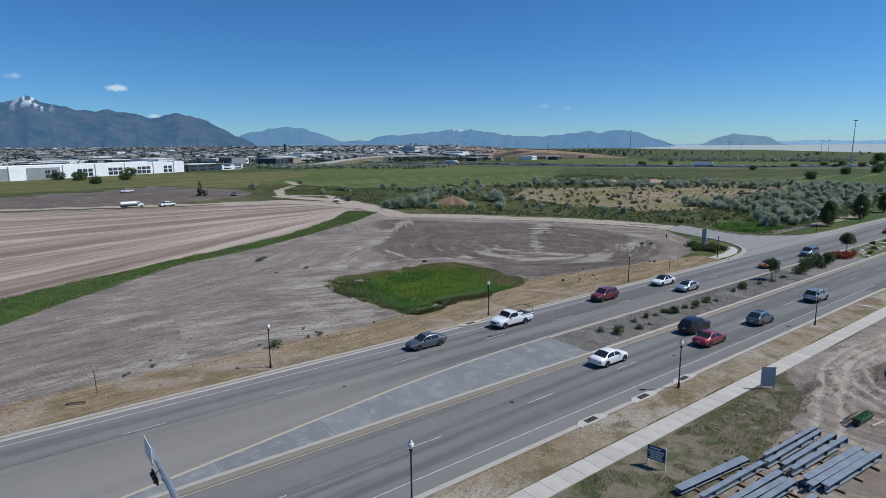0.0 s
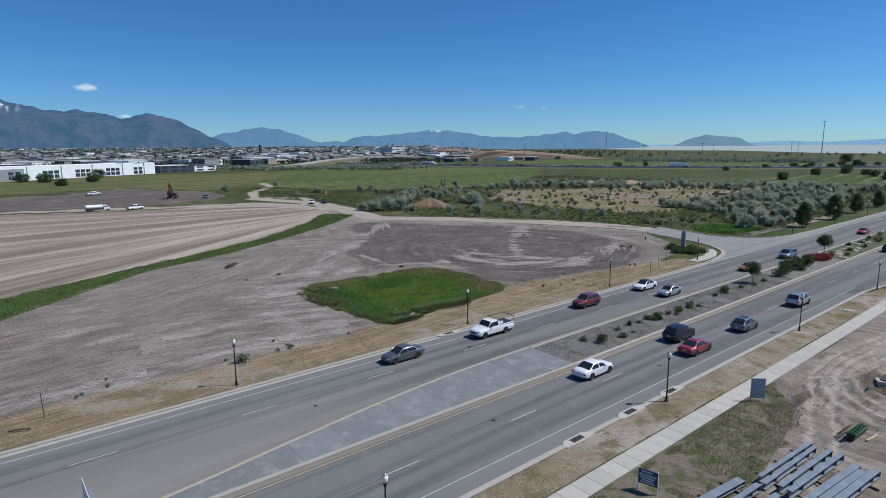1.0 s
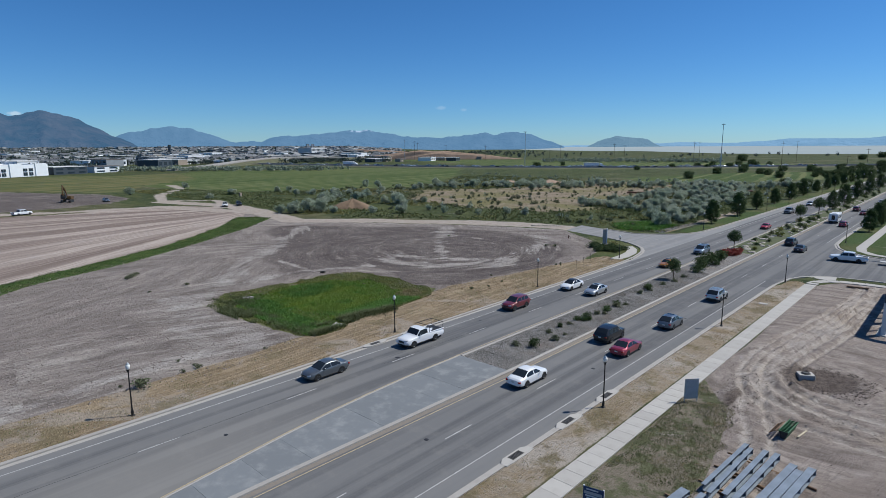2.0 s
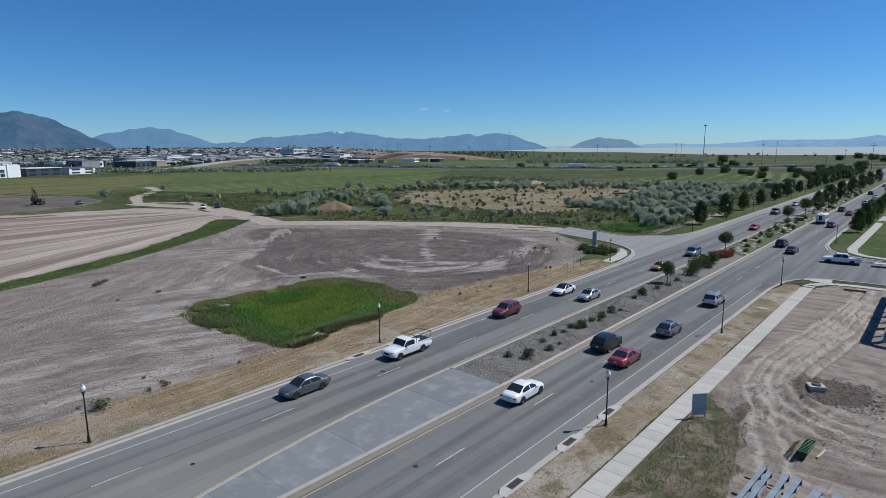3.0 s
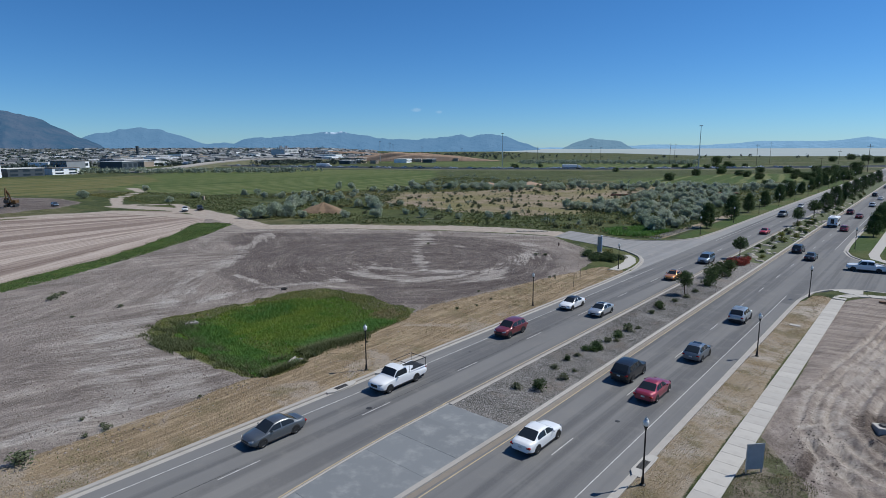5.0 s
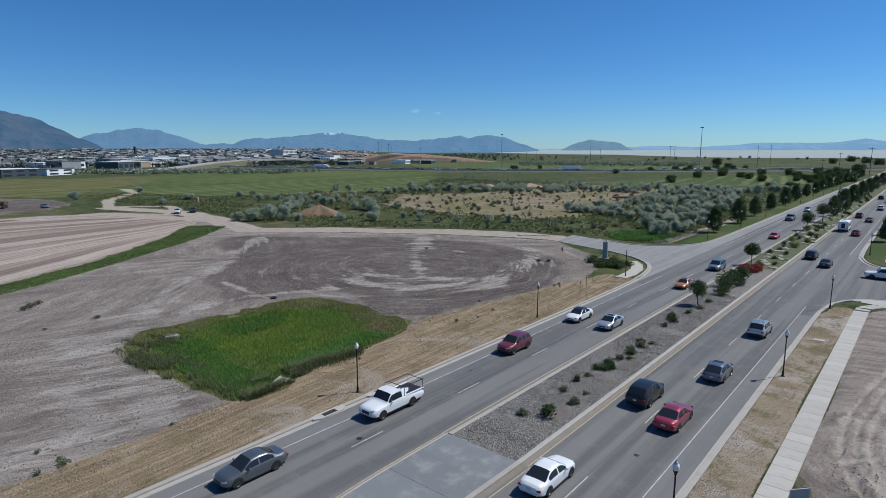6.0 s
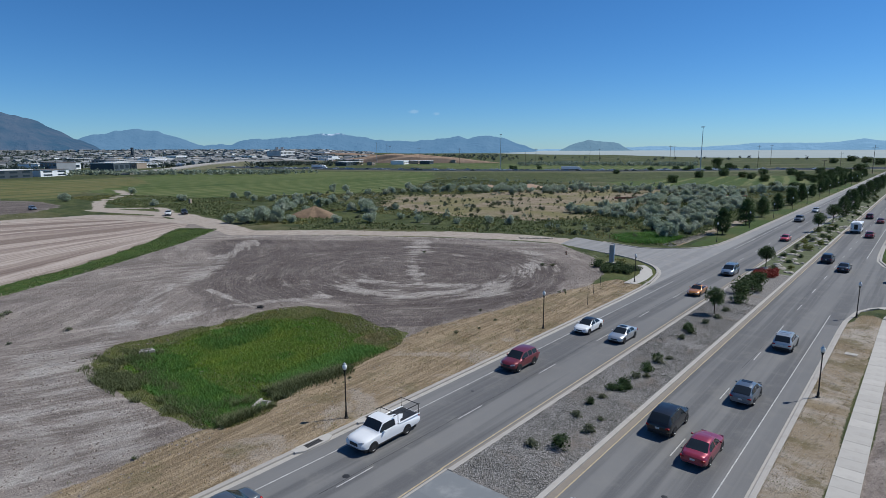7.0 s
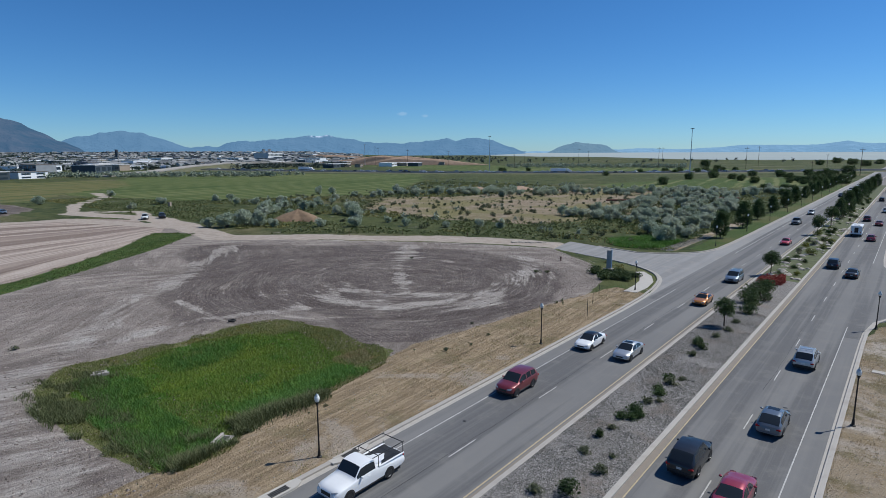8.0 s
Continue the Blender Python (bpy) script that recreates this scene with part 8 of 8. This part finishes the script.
town = [office(0, 0, 0, *spec) for spec in (
    (60, 34, 8, 1, WALL_WHITE, ROOF_PALE, "white flat-roofed shed in the distant town"), (44, 24, 7, 1, WALL_TAN, ROOF_PALE, "tan flat-roofed store in the distant town"),
    (36, 20, 9, 2, WALL_GREY, ROOF_DARK, "grey two-storey block in the distant town"), (24, 14, 6.5, 2, WALL_TAN, ROOF_DARK, "brown-roofed house in the distant town"),
    (52, 26, 7.5, 1, WALL_DARK, ROOF_PALE, "dark hall with pale roof in the distant town"), (30, 18, 7, 2, WALL_WHITE, ROOF_DARK, "white house block in the distant town"))]
r = random.Random(77)
plots = []
while len(plots) < 300:
    az = r.uniform(50, 94)
    d = 640 + 2500 * r.random() ** 1.5
    if az < 57 and d < 960 or az < 73 and d < 840 or d < 740:
        continue
    plots.append((az, d))
for i, (az, d) in enumerate(plots):
    x, y = far(az, d)
    m = pose(x, y, float(rise(x, y)), 0, 0, r.choice((20, 110, 115, 25, 118)) + r.uniform(-4, 4))
    ob = town[i % 6]
    if i < 6:
        ob.matrix_basis = m
    else:
        copy_thing(ob, m).scale = (r.uniform(0.4, 1.1), r.uniform(0.5, 1.1), r.uniform(0.6, 1.1))
for az, d in ((44, 900), (42.6, 930), (41.5, 900), (47, 860), (48.4, 880), (49.5, 840), (39, 1000)):
    x, y = far(az, d)
    copy_thing(town[int(az * 3) % 6], pose(x, y, 0, 0, 0, 120)).scale = (0.6, 0.6, 0.7)


# houses too far off to count, joined
def far_houses(n, seed):
    rs_ = np.random.RandomState(seed)
    az, d = np.radians(rs_.uniform(47, 97, n)), 900 + 2700 * rs_.uniform(0, 1, n) ** 1.2
    keep = (d > 1150) | (az > radians(58))
    az, d = az[keep], d[keep]
    k = len(az)
    x, y = -d * np.sin(az) + 14, d * np.cos(az) - 36
    L_, W_, H_ = rs_.uniform(5, 13, k), rs_.uniform(4, 8, k), rs_.uniform(3, 6.5, k)
    gable = np.where(rs_.uniform(0, 1, k) < 0.6, 2.4, 0.1)
    t = np.radians(rs_.choice([20, 110], k) + rs_.uniform(-5, 5, k))
    U = np.array([(-1, -1, 0), (1, -1, 0), (1, 1, 0), (-1, 1, 0), (-1, -1, 1), (1, -1, 1), (1, 1, 1), (-1, 1, 1), (-1, 0, 1), (1, 0, 1)], float)
    V = U[None] * np.stack([L_, W_, H_], -1)[:, None]
    V[:, 8:, 2] += gable[:, None]
    c, s_ = np.cos(t)[:, None], np.sin(t)[:, None]
    P = np.stack([V[..., 0] * c - V[..., 1] * s_ + x[:, None], V[..., 0] * s_ + V[..., 1] * c + y[:, None], V[..., 2] - 0.3 + rise(x, y)[:, None]], -1)
    walls = [(0, 1, 5, 4), (1, 2, 6, 9, 5), (2, 3, 7, 6), (3, 0, 4, 8, 7)]
    roofs = [(4, 5, 9, 8), (6, 7, 8, 9)]
    for name_, fs, mat_, lab in (("far_house_walls", walls, HOUSES, "pale walls of a crowded distant town"), ("far_house_roofs", roofs, ROOFS, "grey and brown roofs of a crowded distant town")):
        me = bpy.data.meshes.new(name_)
        me.from_pydata(P.reshape(-1, 3).tolist(), [], [tuple(i * 10 + q for q in f) for i in range(k) for f in fs])
        me.materials.append(mat_)
        tagged(new(name_, me), lab, "houses", kind="stuff")


far_houses(3000, 31)


# distant woods, joined
def far_leaves(spots_, mat, name, label, seed, per=26, size=0.45):
    rs = np.random.RandomState(seed)
    P = np.array(spots_)
    n = len(P)
    q = rs.normal(0, 1, (n, per, 3))
    q /= np.linalg.norm(q, axis=2, keepdims=True)
    q *= rs.uniform(0.35, 1.0, (n, per, 1)) * (1 + 0.35 * rs.normal(0, 1, (n, per, 1)))
    C = P[:, None, :3] + q * P[:, None, 3:4] * np.array([1, 1, 0.85])
    C[..., 2] = np.maximum(C[..., 2], 0.2)
    a, b = rs.normal(0, 1, (n, per, 3)), rs.normal(0, 1, (n, per, 3))
    a /= np.linalg.norm(a, axis=2, keepdims=True)
    b /= np.linalg.norm(b, axis=2, keepdims=True)
    s_ = P[:, None, 3:4] * size
    V = np.stack([C - a * s_, C + b * s_ * 0.6, C + a * s_, C - b * s_ * 0.6], 2).reshape(-1, 3)
    me = bpy.data.meshes.new(name)
    me.from_pydata(V.tolist(), [], np.arange(len(V)).reshape(-1, 4).tolist())
    me.materials.append(mat)
    return tagged(new(name, me), label, "trees", kind="stuff")


rs = random.Random(9)
sp = []
for _ in range(8200):
    d = 650 + 3200 * rs.random() ** 1.5
    az = rs.uniform(48, 96)
    if az < 73 and d < 830 or d < 720:
        continue
    x, y = far(az, d)
    rr = rs.uniform(2.0, 4.2)
    sp.append((x, y, rr * 0.9 + float(rise(x, y)), rr))
for _ in range(2600):
    d = 900 + 2100 * rs.random()
    x, y = far(rs.uniform(70, 97), d)
    rr = rs.uniform(2.5, 5.0)
    sp.append((x, y, rr * 0.9 + float(rise(x, y)), rr))
for _ in range(500):
    d = rs.uniform(1150, 2600)
    x, y = far(rs.uniform(-6, 48), d) if rs.random() < 0.35 else far(rs.uniform(34, 50), d)
    if inside([(-1000, 1560), (1000, 1400), (1000, 5000), (-3000, 5000), (-1700, 2700)], x, y) > 0:
        continue
    rr = rs.uniform(2, 4.5)
    sp.append((x, y, rr * 0.9, rr))
far_leaves(sp, LEAF_FAR_HAZE, "far_woods", "dark green haze-tinted trees spread through a distant town", 3)
sp = []
for _ in range(420):
    t = rs.random()
    x, y = -640 + 190 * t + rs.gauss(0, 10), 130 + 170 * t + rs.gauss(0, 14)
    rr = rs.uniform(1.4, 2.8)
    sp.append((x, y, rr * 0.9, rr))
for _ in range(330):
    x, y = far(rs.uniform(17, 33), rs.uniform(800, 900))
    rr = rs.uniform(1.5, 3.2)
    sp.append((x, y, rr * 0.9, rr))
for _ in range(700):
    x, y = rs.uniform(-330, -40), rs.uniform(110, 330)
    if inside(CROP, x, y) > -8 or inside(BARE, x, y) > -4 and rs.random() < 0.85 or rs.random() > 0.55 and x > -150:
        continue
    rr = rs.uniform(0.5, 1.2)
    sp.append((x, y, rr * 0.8, rr))
far_leaves(sp, OLIVE_FAR, "far_bushes", "silvery bushes spread over distant fields", 4)
sp = []
for _ in range(800):
    x, y = rs.uniform(-190, -55), rs.uniform(118, 300)
    if inside(BARE, x, y) < -2:
        continue
    rr = rs.uniform(0.25, 0.6)
    sp.append((x, y, rr * 0.8, rr))
far_leaves(sp, LEAF_SAGE, "bare_ground_tufts", "low dry tufts dotted over bare ground", 6, 14, 0.5)
rs_ = np.random.RandomState(19)
x, y = rs_.uniform(-300, -37, 60000), 66 + 240 * rs_.uniform(0, 1, 60000) ** 1.2
ok = (inside(CROP, x, y) < -3) & (inside(BARE, x, y) < 3) & (along(TRACK, x, y) > 6) & (inside(SIDE_WEST, x, y) < -3) & (vnoise(x, y, 0.06, 61) > 0.33) & (inside(LOT, x, y) < -3) & (inside(TILLED, x, y) < -4) & (inside(GRADED, x, y) < -3) & (along(TRACK_LOOP, x, y) > 3) & (along(TRACK_THIN, x, y) > 3)
rr = rs_.uniform(0.12, 0.46, 60000)
sp = np.stack([x, y, rr * 0.7, rr], -1)[ok][:19000]
far_leaves(sp, TUFT, "field_tufts", "rough green and straw tufts over wild ground", 7, 8, 0.8)
PLAINTREE = [tree_meshes(90 + i, LEAF_TREE, 6.5, 3.4, 3600, 0.25, 0.2, 0.1) for i in range(3)]
for i, (az, d, s) in enumerate(((15.4, 1000, 2.0), (16.2, 620, 1.0), (15, 600, 1.2), (14.2, 640, 1.0), (21, 610, 0.9), (24, 600, 0.8), (31, 640, 0.8), (33.5, 620, 1.2), (10, 560, 0.9), (12, 560, 1.0), (13.6, 540, 0.9), (9.4, 500, 0.95), (8.6, 480, 0.9), (8, 520, 1.1), (7.4, 470, 0.95), (6.8, 1100, 1.6), (5.6, 1120, 2.0), (4.6, 1100, 2.0), (3.8, 1080, 1.8), (2.8, 1100, 1.6), (18, 640, 0.8), (6.6, 560, 1.1), (7.9, 600, 1.1), (5.9, 500, 1.4), (5.2, 620, 1.6), (86, 470, 1.3), (85, 455, 1.0), (87.5, 460, 1.2), (82.6, 470, 1.1), (82, 472, 1.4))):
    x, y = far(az, d * (0.9 + 0.22 * ((i * 0.618) % 1)))
    ob = plant("tree", PLAINTREE[i % 3], "dark rounded tree out on the plain", "tree", "trees on the plain", pose(x, y, 0, 0, 0, i * 33), "trunk")
    ob.scale = (s * 1.1, s * 1.1, s * 0.72)

r = random.Random(58)
spots = [(-123, 355, 0.9), (-131, 437, 0.9), (-122, 470, 0.9), (-95, 437, 0.8), (-80, 404, 0.8), (-84, 524, 0.9), (-190, 562, 0.9), (-190, 607, 0.9), (-168, 620, 1.0), (-169, 669, 1.1), (-147, 652, 0.8)]
spots += [(r.uniform(-62, -38) - 0.03 * (y - 330), y, r.uniform(0.42, 0.78)) for y in np.linspace(300, 660, 24)]
for i, (x, y, q) in enumerate(spots):
    ob = plant("tree", PLAINTREE[i % 3], "dark full-crowned tree beside the far road", "tree", "trees beside the far road", pose(x, y, 0, 0, 0, i * 47), "trunk")
    ob.scale = (q * 1.15, q * 1.15, q * 0.85)

# sandy hills
for x, y, rx, ry, h in ((-700, 700, 95, 60, 13), (-1330, 1080, 120, 70, 13)):
    s = Shape()
    for i in range(15):
        for j in range(31):
            u, v = i / 14 * 2 - 1, j / 30 * 2 - 1
            e = max(0, 1 - u * u) * max(0, 1 - v * v)
            s.v.append((x + rx * u * 0.75 - ry * v * 0.0 + rx * v * 0.9, y + ry * u + rx * v * 0.55, -0.5 + (h + 0.5) * e * (0.8 + 0.5 * float(vnoise(u * 3 + 9, v * 6 + 9, 1, 4)))))
    for i in range(14):
        for j in range(30):
            s.f.append((i * 31 + j, (i + 1) * 31 + j, (i + 1) * 31 + j + 1, i * 31 + j + 1))
    solid("hill", s, SAND, "bare sandy hill beyond the motorway", "hill", "sandy hills", sharp=180)

# ---- lake and mountains ----
pts = [far(36, 4300), far(30, 2750), far(24, 2500), far(17, 1720), far(12, 1640), far(4, 1720), far(-10, 1700), far(-40, 1900)]
lake = Shape()
near_ = [(x, y, 0.25) for x, y in pts]
back = [(x, y, 15.0) for x, y in [far(a, 4650) for a in (36.5, 30, 24, 17, 12, 4, -10, -40)]]
lake.add(near_ + back, [(i, i + 1, 9 + i, 8 + i) for i in range(7)])
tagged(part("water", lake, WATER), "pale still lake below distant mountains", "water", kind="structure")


def mountains(name, label, ridge, dist, depth, mat, rough=1.0, step=0.14, snow=None):
    """A range whose crest follows bearings and elevations, with spurs and gullies down its face."""
    bear = np.arange(ridge[0][0], ridge[-1][0], -step)
    az0, el0 = np.array([p[0] for p in ridge])[::-1], np.array([p[1] for p in ridge])[::-1]
    crest = np.interp(bear, az0, el0) + rough * 0.16 * (vnoise(bear, bear * 0, 1.3, 6) - 0.5) + rough * 0.08 * (vnoise(bear, bear * 0, 4.0, 8) - 0.5)
    rows = 30
    s = Shape()
    for i in range(rows):
        u = i / (rows - 1)
        for a, e in zip(bear, crest):
            d = dist - depth * (1 - u)
            spur = float(vnoise(a + 0.6 * u, u * 2.0, 1.1, 3)) - 0.5 + 0.5 * (float(vnoise(a - 0.4 * u, u * 4, 3.2, 5)) - 0.5)
            top = (math.tan(radians(max(e, -0.25))) * dist + 21)
            z = top * (u ** (0.85 + 0.5 * spur)) + rough * 0.10 * top * spur * math.sin(math.pi * u)
            x, y = far(a, d)
            s.v.append((x, y, z - 2))
    n = len(bear)
    for i in range(rows - 1):
        for j in range(n - 1):
            s.f.append((i * n + j, i * n + j + 1, (i + 1) * n + j + 1, (i + 1) * n + j))
    ob = tagged(part(name, s, mat, sharp=180), label, "mountain", kind="structure")
    at = ob.data.attributes.new("snow", "FLOAT", "POINT")
    w = np.zeros((rows, n))
    for a0, wide, foot in snow or ():
        u = np.linspace(0, 1, rows)[:, None]
        w = np.maximum(w, np.clip((1 - np.abs(bear[None] - a0) / wide) * 1.5, 0, 1) * np.clip((u - foot) / 0.15, 0, 1) * (vnoise(bear[None] * 5 + u * 3, u * 5 + bear[None] * 0, 1.0, 14) > 0.52))
    at.data.foreach_set("value", w.reshape(-1).astype(np.float32))
    return ob


NEAR_RIDGE = [(104, 2.0), (97, 2.8), (92, 3.3), (89.4, 3.62), (87.9, 4.15), (86.7, 3.72), (83.8, 3.1), (82.6, 3.22), (81.2, 3.15), (79.2, 2.62), (77, 3.13), (75.4, 2.76), (73.8, 1.98), (72.3, 1.18), (70.6, 0.4), (69.4, -0.2)]
MID_RIDGE = [(74, 0.3), (71, 1.40), (67.9, 1.9), (65.9, 1.69), (64.3, 1.16), (62.4, 0.52), (60, 0.61), (58.4, 1.14), (56.2, 1.12), (54, 1.38), (51.8, 1.63), (50.2, 1.67), (48, 1.33), (45.8, 0.93), (43.1, 0.91), (41, 1.04), (38.7, 1.43), (37.9, 1.11), (36.1, 1.45), (34.3, 1.16), (32.8, 0.58), (31.2, 0.0), (30.2, -0.24)]
ISLE_RIDGE = [(30.0, -0.24), (29, 0.0), (28.2, 0.38), (27.2, 0.71), (26.4, 0.94), (24.8, 0.77), (23.6, 0.62), (22.7, 0.10), (21.8, -0.05), (20.6, -0.24)]
PALE_RIDGE = [(36, 0.05), (30, 0.1), (22.7, 0.25), (19.7, 0.33), (17.3, 0.22), (14, 0.4), (12.2, 0.58), (8.4, 0.55), (6.8, 0.54), (4.6, 0.87), (3.8, 0.68), (2.1, 0.62), (-4, 0.9), (-14, 0.7), (-40, 0.9)]
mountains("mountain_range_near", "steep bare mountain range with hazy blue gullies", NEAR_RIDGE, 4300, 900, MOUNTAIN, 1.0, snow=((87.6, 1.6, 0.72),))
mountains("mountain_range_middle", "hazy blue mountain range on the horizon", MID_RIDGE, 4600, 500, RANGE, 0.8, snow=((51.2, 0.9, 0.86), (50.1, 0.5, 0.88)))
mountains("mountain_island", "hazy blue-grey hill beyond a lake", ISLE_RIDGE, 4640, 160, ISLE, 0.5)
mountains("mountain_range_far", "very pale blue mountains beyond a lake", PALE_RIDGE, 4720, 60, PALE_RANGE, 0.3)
